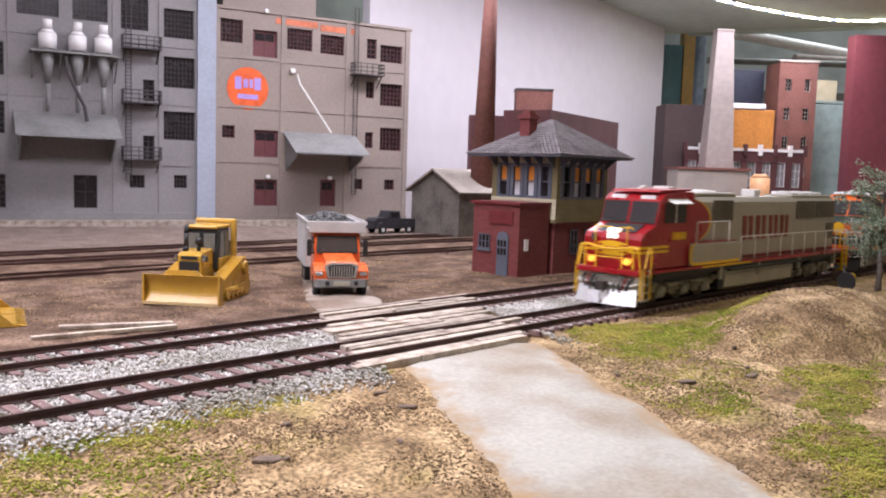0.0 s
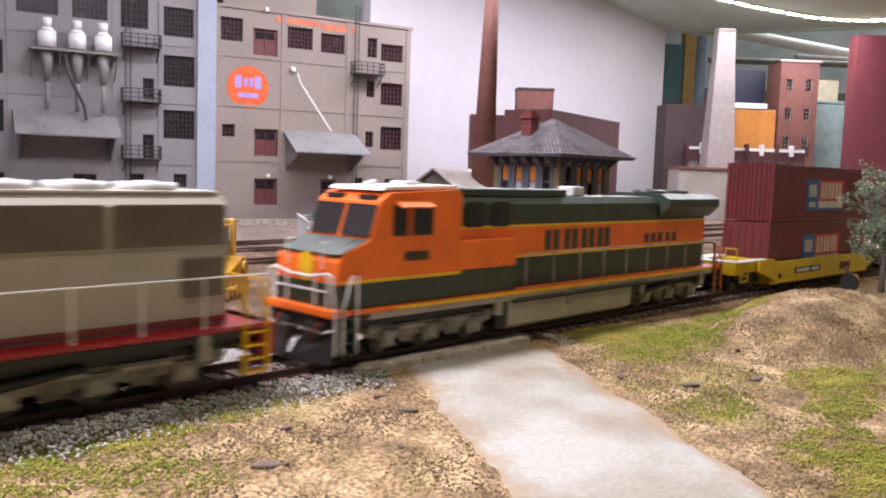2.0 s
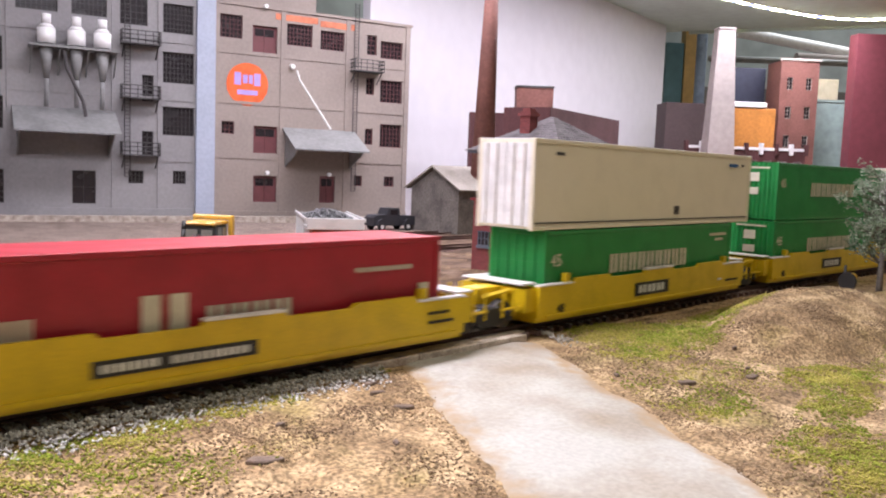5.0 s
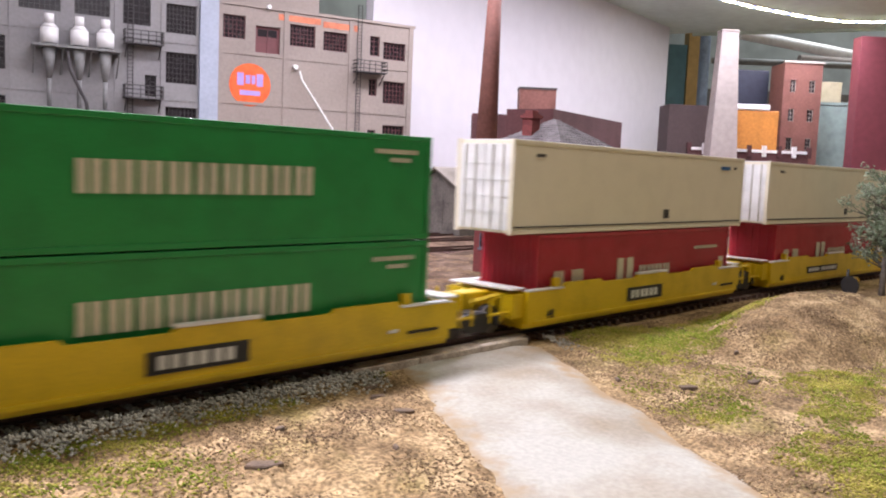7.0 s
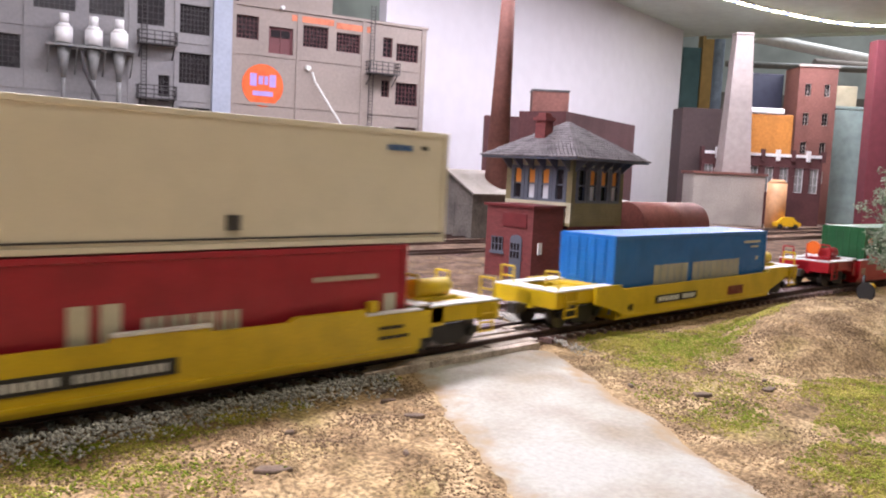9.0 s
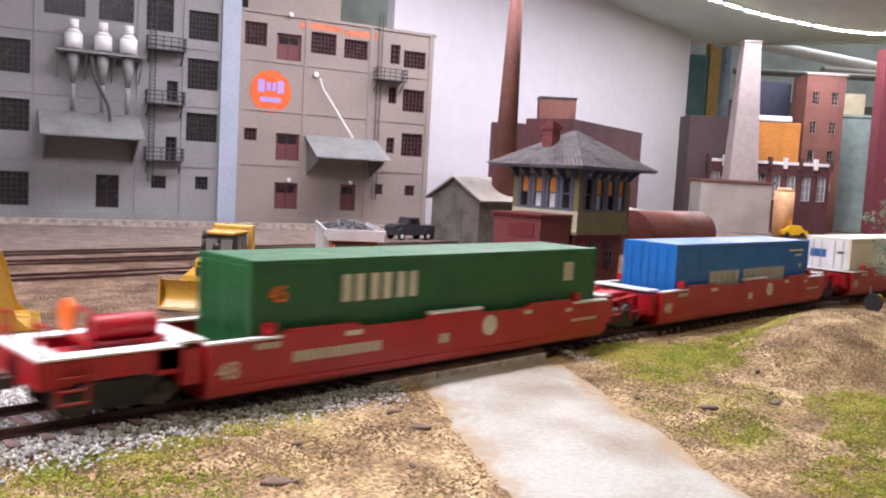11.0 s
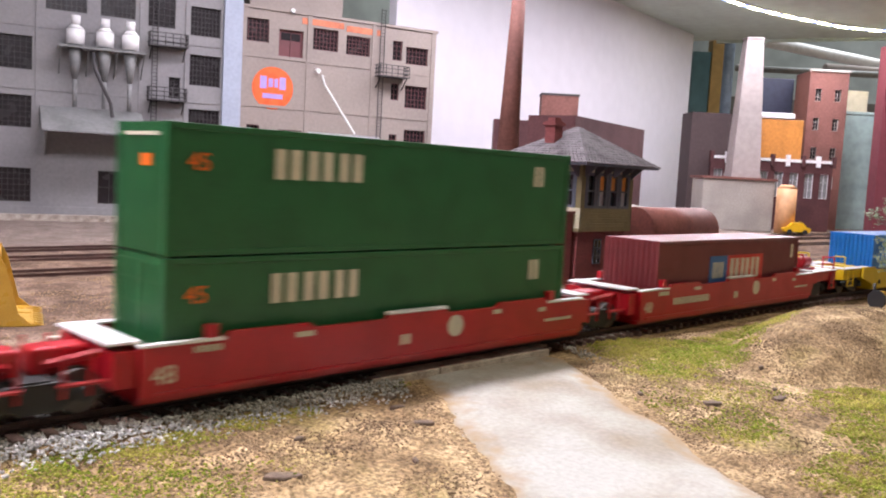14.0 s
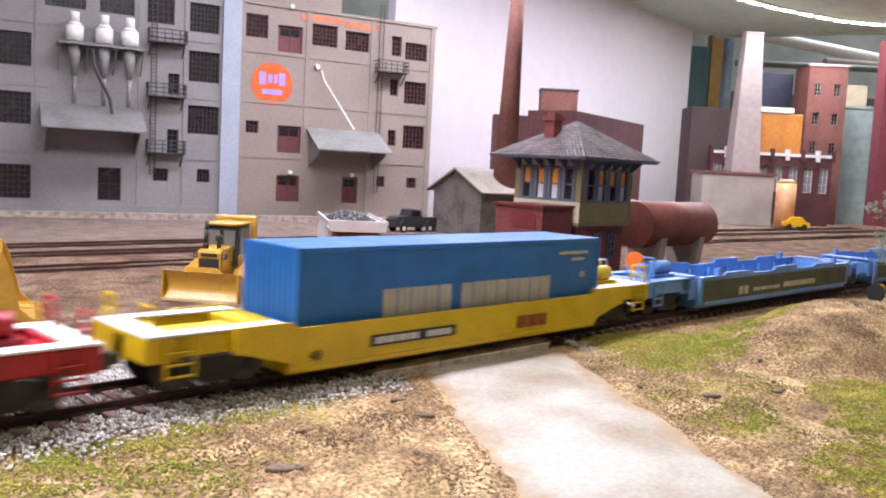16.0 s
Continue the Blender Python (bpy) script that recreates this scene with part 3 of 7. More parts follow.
def fire_escape(root, s, tops, width, z0, z1):
    fe = None
    bm = bm_new()
    for x in (s + 4, s + 9):
        bar(bm, (x, -3.5, z0), (x, -3.5, z1), 0.45)
    z = z0
    while z < z1:
        bar(bm, (s + 4, -3.5, z), (s + 9, -3.5, z), 0.3)
        z += 3.6
    lad = part("fire_escape_ladder", bm, M_IRON, root, "dark iron ladder")
    for z in tops:
        bm = bm_new()
        for i in range(9):
            box(bm, s, s + width, -16 + i * 1.8, -15 + i * 1.8, z, z + 1)
        for u in (4.5, 9, 13):
            rail_run(bm, [(s, 0, z + u), (s, -16, z + u), (s + width, -16, z + u), (s + width, 0, z + u)], 0.5)
        for i in range(6):
            x = s + width * i / 5
            bar(bm, (x, -16, z), (x, -16, z + 13), 0.45)
        for y in (-5, -10):
            for x in (s, s + width):
                bar(bm, (x, y, z), (x, y, z + 13), 0.4)
        for x in (s + 2, s + width - 2):
            bar(bm, (x, -14, z), (x, 0, z - 12), 0.6)
        part("fire_escape_balcony", bm, M_IRON, root, "dark iron balcony with railing")


fire_escape(beige, 169, (165,), 36, 30, 240)
bm = bm_new()
rail_run(bm, [(106, -3, 160), (108, -6, 150), (140, -20, 98)], 1.1)
cyl(bm, (101, 0, 164), (101, -5, 164), 3.2, 2.6)
part("exhaust_pipe", bm, M_PIPE, beige, "pale slanting exhaust pipe")
bm = bm_new()
for a, z in ((70, 224), (74, 48), (146, 48)):
    bm = bm_new()
    cyl(bm, (a, -6, z), (a, -2, z), 2.2, 2.2)
    part("wall_lamp", bm, M_WHITE, beige)

grey = thing("factory_building", "tall grey rendered factory with dark windows and iron balconies", "building", at=FACADE)
gw = [(-35, -5, 186, 215, 8, 6), (-35, -4, 136, 167, 8, 6), (-35, -3.5, 83, 112, 8, 6), (-120, -88, 194, 222, 8, 5), (-168, -132, 194, 222, 8, 5),
      (-76, -50, 190, 222, 5, 5), (-68, -53.5, 33, 46, 4, 3), (-24.5, -11.5, 33.5, 47, 4, 3), (-218, -179, 12, 44, 8, 6), (-218, -179, 82, 112, 8, 6),
      (-218, -179, 136, 167, 8, 6), (-55, -44, 62, 86, 2, 4), (-55, -44, 116, 142, 2, 4), (-35, -5, 240, 270, 8, 6), (-120, -88, 240, 270, 8, 6)]
gd = [(-120, -98.5, 12, 44.5)]
bm = bm_new()
holed_wall(bm, -330, -2, -6, 300, [w[:4] for w in gw] + gd, 0, 5)
part("wall", bm, M_GREY, grey)
bm = bm_new()
box(bm, -330, -2, 5, 160, 296, 300)
part("roof", bm, M_ROOFM, grey)
for x in (-84, -40, -176):
    bm = bm_new()
    box(bm, x, x + 3.5, -1.3, 0, -4, 300)
    part("pilaster", bm, M_GREY, grey)
for z in (56, 118, 176):
    bm = bm_new()
    for a, b in ((-330, -176), (-172.5, -84), (-80.5, -40), (-36.5, -4.6)):
        box(bm, a, b, -0.8, 0, z, z + 3)
    part("string_course", bm, M_GREY, grey)
bm = bm_new()
box(bm, -330, -4.6, -2.4, 0, -6, 8)
part("plinth", bm, M_GREY, grey)
for w in gw:
    sash(grey, *w[:6], M_WINDARK, M_IRON)
sash(grey, *gd[0], 2, 2, M_WINDARK, M_IRON, "loading_door", "dark loading door")
canopy(grey, -172, -81, 104, 81, 44, 24, M_ROOFM)
fire_escape(grey, -76, (61, 117, 170), 36, 40, 240)
bm = bm_new()
box(bm, -158, -80, -24, -2, 158.5, 160.5)
for x in (-156, -132, -107, -82):
    bar(bm, (x, -23, 159), (x, 0, 135), 0.8)
shelf = part("cyclone_shelf", bm, M_ROOFM, grey)
for x in (-143, -117, -94):
    bm = bm_new()
    cyl(bm, (x, -14, 162), (x, -14, 176), 8, 8, 20)
    cyl(bm, (x, -14, 176), (x, -14, 180), 8, 4.5, 20)
    cyl(bm, (x, -14, 180), (x, -14, 189), 4.2, 4.2, 16)
    part("cyclone_drum", bm, M_WHITE, grey, "white dust collector drum")
    bm = bm_new()
    cyl(bm, (x, -14, 162), (x, -14, 130), 7, 2.2, 20)
    cyl(bm, (x, -14, 130), (x, -12, 104), 2.2, 2, 12)
    part("cyclone_cone", bm, M_ROOFM, grey, "grey collector cone")
bm = bm_new()
rail_run(bm, [(-128, -20, 156), (-126, -21, 140), (-119, -22, 124), (-112, -22, 110), (-110, -22, 96)], 1.7)
part("hose", bm, M_IRON, grey, "dark flexible hose")
roofhouse = thing("roof_house", "small beige rooftop house on the factory", "building", at=FACADE)
bm = bm_new()
box(bm, 30, 135, 20, 90, 221, 262)
part("wall", bm, M_BEIGE, roofhouse)
bm = bm_new()
box(bm, 28, 137, 18, 92, 262, 264)
part("roof", bm, M_ROOFM, roofhouse)
bm = bm_new()
box(bm, -330, 300, -26, -14, -6, 1.5)
solid("loading_kerb", bm, M_PLANK, "low timber kerb along the factory front", "kerb", at=FACADE)

# ---- signal tower ----
tower = thing("signal_tower", "two-storey railway signal tower with hipped slate roof", "building")
TX0, TX1, TY0, TY1 = 427, 484, 103, 156
bm = bm_new()
box(bm, TX0 + 3, TX1 - 3, TY0 + 3, TY1 - 3, -5, 29)
base = part("brick_base", bm, M_BRICK, tower, "dark red brick ground floor")
for x in (447, 463):
    bm = bm_new()
    box(bm, x, x + 8, TY0 + 2.4, TY0 + 3, 8, 24)
    w = part("window", bm, M_WINDARK, tower)
    bm = bm_new()
    for k in (0, 3.7, 7.4):
        box(bm, x + k, x + k + 0.6, TY0 + 1.9, TY0 + 2.4, 8, 24)
    for k in (8, 13, 18, 23.4):
        box(bm, x, x + 8, TY0 + 1.9, TY0 + 2.4, k, k + 0.6)
    part("frame", bm, M_TRIM, w)
bm = bm_new()
box(bm, TX0, TX1, TY0, TY1, 29, 31)
part("floor_band", bm, M_OLIVE, tower)
# glazed upper storey: corner posts, sill walls, mullions, panes
# West boards are coloured paler, as the face turned to the light.
for z in np.arange(31, 43, 1.6):
    bm = bm_new()
    box(bm, TX0 - 0.3, TX0 + 1.5, TY0, TY1, z, z + 1.45)
    part("clapboard", bm, M_CLAP, tower, "clapboard below the windows, pale as the lit face")
# The other faces get olive: the same boards with shade in their colour.
for z in np.arange(31, 43, 1.6):
    for x0, x1, y0, y1 in ((TX0 + 1.6, TX1 - 1.5, TY0 - 0.3, TY0 + 1.5), (TX1 - 1.5, TX1 + 0.3, TY0, TY1), (TX0 + 1.6, TX1 - 1.5, TY1 - 1.5, TY1 + 0.3)):
        bm = bm_new()
        box(bm, x0, x1, y0, y1, z, z + 1.45)
        part("clapboard", bm, M_OLIVE, tower, "clapboard below the windows, darkened as in shade")
for x in (TX0, TX1 - 4):
    for y in (TY0, TY1 - 4):
        bm = bm_new()
        box(bm, x, x + 4, y, y + 4, 31, 70)
        part("corner_post", bm, M_OLIVE, tower)
bm = bm_new()
box(bm, TX0 + 0.5, TX1 - 0.5, TY0 + 0.5, TY0 + 3, 66, 70)
box(bm, TX0 + 0.5, TX1 - 0.5, TY1 - 3, TY1 - 0.5, 66, 70)
box(bm, TX0 + 0.5, TX0 + 3, TY0 + 3, TY1 - 3, 66, 70)
box(bm, TX1 - 3, TX1 - 0.5, TY0 + 3, TY1 - 3, 66, 70)
part("frieze", bm, M_CLAP, tower)


def tower_lights(face):
    n = 4
    a0, a1 = (TY0 + 4, TY1 - 4) if face in ("w", "e") else (TX0 + 4, TX1 - 4)
    w = (a1 - a0) / n
    for i in range(n):
        a, b = a0 + i * w + 0.2, a0 + (i + 1) * w - 0.2
        bm = bm_new()
        for p, q, c, d in ((a, a + 2.6, 43.3, 66), (b - 2.6, b, 43.3, 66), (a + 2.6, b - 2.6, 43.3, 45.3), (a + 2.6, b - 2.6, 64, 66), (a + 2.6, b - 2.6, 54, 55)):
            if face == "w":
                box(bm, TX0 - 0.2, TX0 + 1.6, p, q, c, d)
            elif face == "e":
                box(bm, TX1 - 1.6, TX1 + 0.2, p, q, c, d)
            elif face == "s":
                box(bm, p, q, TY0 - 0.2, TY0 + 1.6, c, d)
            else:
                box(bm, p, q, TY1 - 1.6, TY1 + 0.2, c, d)
        part("window_sash", bm, M_TRIM, tower)


for face in "wesn":
    tower_lights(face)
bm = bm_new()
box(bm, TX0 + 2, TX1 - 2, TY0 + 2, TY1 - 2, 31.2, 32)
part("inner_floor", bm, M_WINDARK, tower)
# Opaque pale panes, coloured like the bright backdrop seen through the glass.
PALE = paint("see_through_pane_white", (0.62, 0.62, 0.66), 0.5)
for i in range(4):
    wy, wx = (TY1 - TY0 - 8) / 4, (TX1 - TX0 - 8) / 4
    y0, x0 = TY0 + 4 + i * wy, TX0 + 4 + i * wx
    for z0, z1, mw, ms in ((45, 54.5, M_WINDARK if i in (0, 3) else PALE, PALE if i in (1, 3) else M_WINDARK),
                           (54.5, 64, M_WINDARK if i == 0 else M_AMBER, M_AMBER if i > 0 else M_WINDARK)):
        bm = bm_new()
        box(bm, TX0 + 1.7, TX0 + 2.2, y0 + 0.2, y0 + wy - 0.2, z0, z1)
        part("window_pane", bm, mw, tower)
        bm = bm_new()
        box(bm, x0 + 0.2, x0 + wx - 0.2, TY0 + 1.7, TY0 + 2.2, z0, z1)
        part("window_pane", bm, ms, tower)
bm = bm_new()
ex0, ex1, ey0, ey1 = TX0 - 13, TX1 + 13, TY0 - 12, TY1 + 13
cx, cy = (ex0 + ex1) / 2, (ey0 + ey1) / 2
box(bm, ex0 + 1, ex1 - 1, ey0 + 1, ey1 - 1, 70, 71.4)
part("eaves", bm, M_TRIM, tower)
bm = bm_new()
lv = 15
corner = [(ex0, ey0), (ex1, ey0), (ex1, ey1), (ex0, ey1)]
for i in range(lv):
    k0, k1 = i / lv, (i + 1) / lv
    zz0, zz1 = 71.6 + 24 * k0, 71.6 + 24 * k1 - 0.5
    lo = [(cx + (p[0] - cx) * (1 - k0 * 0.985), cy + (p[1] - cy) * (1 - k0 * 0.985)) for p in corner]
    hi = [(cx + (p[0] - cx) * (1 - k1 * 0.985), cy + (p[1] - cy) * (1 - k1 * 0.985)) for p in corner]
    for j in range(4):
        a, b, c, d = lo[j], lo[(j + 1) % 4], hi[(j + 1) % 4], hi[j]
        n = max(2, int((1 - k0) * 26))
        for q in range(n):
            u0, u1 = q / n, (q + 1) / n - 0.01
            L = lambda p0, p1, u: (p0[0] + (p1[0] - p0[0]) * u, p0[1] + (p1[1] - p0[1]) * u)
            e = 0.35 + 0.35 * random.random()
            quad = [(*L(a, b, u0), zz0 + e), (*L(a, b, u1), zz0 + e), (*L(d, c, u1), zz1 + 0.55), (*L(d, c, u0), zz1 + 0.55)]
            top = [bm.verts.new(p) for p in quad]
            bot = [bm.verts.new((p[0], p[1], p[2] - 0.9)) for p in quad]
            bm.faces.new(top)
            for r in range(4):
                bm.faces.new((top[r], bot[r], bot[(r + 1) % 4], top[(r + 1) % 4]))
part("roof", bm, M_SLATE, tower, "grey slate hipped roof")
for i in range(6):
    for face in (0, 1):
        t = i / 5
        bm = bm_new()
        if face == 0:
            y = TY0 + 3 + (TY1 - TY0 - 6) * t
            prism(bm, [(TX0, 70), (TX0 - 9, 70), (TX0, 63)], y - 0.6, y + 0.6, "y")
        else:
            x = TX0 + 3 + (TX1 - TX0 - 6) * t
            prism(bm, [(TY0, 70), (TY0 - 9, 70), (TY0, 63)], x - 0.6, x + 0.6, "x")
        part("eave_bracket", bm, M_TRIM, tower)
bm = bm_new()
box(bm, 434, 442, 132, 140, 78, 98)
box(bm, 432.8, 443.2, 130.8, 141.2, 95, 97)
box(bm, 435, 441, 133, 139, 98, 100)
part("chimney", bm, M_BRICK, tower, "short brick chimney")

annex = thing("relay_house", "small dark red brick hut with grey door", "hut")
AX0, AX1, AY0, AY1 = 396, 426.5, 107, 145
bm = bm_new()
box(bm, AX0 + 0.6, AX1, AY0 + 0.6, AY1 - 0.6, -5, 40)
core = part("wall", bm, M_BRICK, annex)
bm = bm_new()
box(bm, AX0 - 1, AX1, AY0 - 1, AY1 + 1, 40, 41.5)
part("roof", bm, M_MAROON, annex)
bm = bm_new()
box(bm, AX0 - 0.3, AX0 + 0.3, 115, 124, -4, 20)
prism(bm, [(115 + 4.5 + 4.5 * math.cos(k * math.pi / 10), 20 + 3.2 * math.sin(k * math.pi / 10)) for k in range(11)], AX0 - 0.3, AX0 + 0.3, "x")
door = part("door", bm, M_TRIM, annex, "blue-grey panelled door")
bm = bm_new()
for y in (116.5, 119, 121.5):
    for z in (9, 14):
        box(bm, AX0 - 0.5, AX0 - 0.25, y, y + 1.7, z, z + 4)
part("door_light", bm, M_WINDARK, door)
bm = bm_new()
box(bm, AX0, AX0 + 0.5, 130, 139, 12, 21)
win = part("window", bm, M_WINDARK, annex)
bm = bm_new()
for y in (130, 133, 136, 138.6):
    box(bm, AX0 - 0.4, AX0, y, y + 0.5, 12, 21)
for z in (12, 16.3, 20.6):
    box(bm, AX0 - 0.4, AX0, 130, 139.1, z, z + 0.5)
box(bm, AX0 - 0.8, AX0, 129, 140, 10.4, 12)
part("frame", bm, M_TRIM, win)
bm = bm_new()
box(bm, AX0 - 0.2, AX0 + 0.4, 112, 131, 28, 36)
part("name_board", bm, M_MAROON, annex, "blank dark red name board")
bm = bm_new()
box(bm, 402, 405.5, AY0 - 0.2, AY0 + 0.6, 12, 19)
part("notice", bm, M_WHITE, annex, "small white notice")

# ---- yard things ----
shed = thing("wooden_shed", "weathered grey board shed with tan gable roof", "shed")
bm = bm_new()
for i in range(22):
    y = 345 + i * 3
    top = 40 + 19 * (1 - abs(y + 1.5 - 378) / 33)
    bm = bm_new()
    box(bm, 600, 602, y, y + 2.7, -5, top)
    part("gable_board", bm, M_WOODGREY, shed)
bm = bm_new()
box(bm, 602, 720, 345, 347, -5, 40)
box(bm, 602, 720, 409, 411, -5, 40)
box(bm, 718, 720, 347, 409, -5, 40)
part("side_wall", bm, M_WOODGREY, shed)
bm = bm_new()
prism(bm, [(339, 38), (378, 60.5), (417, 38), (417, 39.5), (378, 62.5), (339, 39.5)], 595, 726, "x")
part("roof", bm, M_SHEDROOF, shed, "tan tarpaper roof")
bm = bm_new()
box(bm, 599.2, 600, 368, 388, -4, 30)
part("door", bm, M_WOODGREY, shed)

low = thing("low_shed", "long low grey shed with pale flat roof", "shed")
bm = bm_new()
box(bm, 800, 930, 330, 400, -5, 24)
part("wall", bm, M_WOODGREY, low)
bm = bm_new()
prism(bm, [(322, 24), (408, 34), (408, 36), (322, 26)], 792, 938, "x")
part("roof", bm, M_SHEDROOF, low)

tank = thing("storage_tank", "rust red horizontal storage tank on concrete cradles", "tank")
bm = bm_new()
cyl(bm, (528, 128, 27), (624, 128, 27), 17, 17, 32)
part("shell", bm, M_RUST, tank)
for x in (548, 604):
    bm = bm_new()
    prism(bm, [(116, -5), (140, -5), (143, 18), (113, 18)], x - 4, x + 4, "x")
    part("cradle", bm, M_CONC, tank)




# ---- background models and room ----
def brick_block(name, label, x, y, rz, w, d, z0, z1, material, win=None, glass=None, cap=None, trim=None, category="building"):
    """A model building seen on its front; win: columns, rows, width, height, from z, pitch."""
    root = thing(name, label, category, at=place(x, y, 0, rz))
    holes = []
    if win:
        cols, rows, ww, hh, zz, pitch = win
        for i in range(cols):
            for j in range(rows):
                c = w * (i + 0.5) / cols
                holes.append((c - ww / 2, c + ww / 2, zz + j * pitch, zz + j * pitch + hh))
    bm = bm_new()
    holed_wall(bm, 0, w, z0, z1, holes, 0, 4)
    part("front_wall", bm, material, root)
    for a, b, c, e in ((0, 4, 4, d), (w - 4, w, 4, d), (4, w - 4, d - 4, d)):
        bm = bm_new()
        box(bm, a, b, c, e, z0, z1)
        part("wall", bm, material, root)
    bm = bm_new()
    box(bm, 4, w - 4, 4, d - 4, z1 - 5, z1 - 2)
    part("roof", bm, M_ROOFM, root)
    if cap:
        bm = bm_new()
        box(bm, -2, w + 2, -2, 4, z1, z1 + cap)
        part("cornice", bm, trim or material, root)
    for h in holes:
        sash(root, *h, 2, 3, glass or M_WINDARK, trim or M_IRON)
    return root


mill = brick_block("brick_mill", "dark red brick mill behind the signal tower", 783, 376, 12, 225, 60, -5, 134, M_BRICKFAR)
wing = brick_block("mill_wing", "dark brown brick wing of the mill", 812, 526, -45.8, 112, 40, -5, 134, M_BRICKFAR)
bm = bm_new()
box(bm, 60, 107, 4, 36, 132.2, 168)
part("roof_house", bm, M_BRICKLT, wing, "rooftop house")
bm = bm_new()
box(bm, 59, 108, 3, 37, 168.2, 170.5)
part("roof_house_cap", bm, M_IRON, wing)
stack = thing("smokestack", "tall tapering brown brick smokestack", "chimney", at=place(648, 359, 0, 0, 0, 1.2))
bm = bm_new()
cyl(bm, (0, 0, -5), (0, 0, 40), 13.5, 12.4, 28)
part("base", bm, M_BRICKLT, stack)
bm = bm_new()
cyl(bm, (0, 0, 40.1), (0, 0, 330), 12.3, 4.2, 28)
part("shaft", bm, M_BRICKLT, stack)

bm = bm_new()
box(bm, 0, 925, 0, 12, -40, 377.6)
solid("wall_backdrop", bm, M_BACKDROP, "plain white backdrop board behind the layout", "backdrop", kind="structure", at=place(700, 598, 0, 6.8))
M_ROOMWALL = mat("room_wall_paint", (0.42, 0.44, 0.42), 0.9, vary=0.25, fine=8, coarse=1.2, bump=0.05)
M_ROOMDARK = mat("dim_room_clutter_paint", (0.16, 0.15, 0.14), 0.9, vary=0.5, fine=6, coarse=1.4, bump=0.05)
for name, b in (("wall_north", (-3700, 4900, 2600, 2640)), ("wall_south", (-3700, 4900, -1840, -1800)), ("wall_west", (-3740, -3700, -1840, 2640)), ("wall_east", (4900, 4940, -1840, 2640))):
    bm = bm_new()
    box(bm, *b, -950, 1800)
    solid(name, bm, M_ROOMWALL, "plain painted room wall", "wall", kind="structure")
bm = bm_new()
box(bm, -3740, 4940, -1840, 2640, -990, -950)
solid("floor", bm, M_CONC, "bare concrete room floor", "floor", kind="structure")
bm = bm_new()
box(bm, -3740, 4940, -1840, 2640, 1800, 1840)
solid("ceiling", bm, M_ROOMWALL, "plain pale room ceiling", "ceiling", kind="structure")

bm = bm_new()
prism(bm, [(-800, 140), (1895, 140), (1702, 700), (1690, 780), (-800, 1000)], 378, 396, "z")
solid("upper_deck", bm, M_DECK, "pale green underside of the upper layout deck", "shelf", kind="structure")
bm = bm_new()
prism(bm, [(1702.5, 700), (1709, 702), (1902, 142), (1895.5, 140)], 372, 398, "z")
solid("trim_deck_edge", bm, M_DECK, "pale green fascia board of the upper deck", "trim", kind="structure")
led = thing("led_strip", "glowing white LED strip under the upper deck", "lamp")
LED_X, LED_Y = (1300, 1410, 1493, 1572, 1649, 1707, 1743, 1752, 1750), (496, 486, 470, 447, 422, 388, 345, 312, 250)
pts = [(float(np.interp(k / 7, range(9), LED_X)), float(np.interp(k / 7, range(9), LED_Y)), 373.4) for k in range(57)]
bm = bm_new()
sweep(bm, [(-6, -1), (6, -1), (6, 1), (-6, 1)], [(x, y, 376.4) for x, y, z in pts])
part("strip_base", bm, M_WHITE, led)
M_LED = paint("glowing_led", (1.0, 0.95, 0.62), glow=22.0)
M_LEDB = paint("glowing_blue_led", (0.25, 0.35, 1.0), glow=3.0)
for k, (x, y, z) in enumerate(pts):
    bm = bm_new()
    box(bm, x - 4.2, x + 4.2, y - 3, y + 3, z, z + 1.8)
    part("led", bm, M_LEDB if k % 4 == 2 else M_LED, led)

brick_block("brown_warehouse", "plain dark brown model warehouse", 1321, 530, -44.6, 96, 60, -5, 189, M_BROWN)
M_NAVY = paint("navy_board", (0.02, 0.025, 0.05), 0.6)
base = thing("concrete_base", "pale concrete plinth with stained face", "plinth", at=place(1230, 451, 0, -44.6))
bm = bm_new()
bbox(bm, 0, 114, 0, 60, -5, 76, 2)
part("block", bm, M_CONC, base)
bm = bm_new()
box(bm, -3, 117, -3, 63, 76.2, 80)
part("coping", bm, M_BRICKLT, base)
M_PIER = mat("pinkish_cast_pier", (0.36, 0.31, 0.295), 0.8, vary=0.15, fine=120, coarse=12)
pier = thing("square_smokestack", "tapered square pinkish concrete smokestack on a plinth", "chimney", at=place(1314, 429, 0, -44.6))
bm = bm_new()
for z0, z1, w0, w1 in ((80.2, 300, 23, 13.5),):
    v = [bm.verts.new((sx * w, sy * w * 0.8, z)) for z, w in ((z0, w0), (z1, w1)) for sy in (-1, 1) for sx in (-1, 1)]
    for f in ((0, 2, 3, 1), (4, 5, 7, 6), (0, 1, 5, 4), (2, 6, 7, 3), (0, 4, 6, 2), (1, 3, 7, 5)):
        bm.faces.new([v[i] for i in f])
part("shaft", bm, M_PIER, pier)
bm = bm_new()
bbox(bm, -14.5, 14.5, -12, 12, 300.2, 304, 1.0)
part("cap", bm, M_PIER, pier)
bm = bm_new()
box(bm, -24, 24, -20, 20, 80.1, 86)
part("footing", bm, M_PIER, pier)

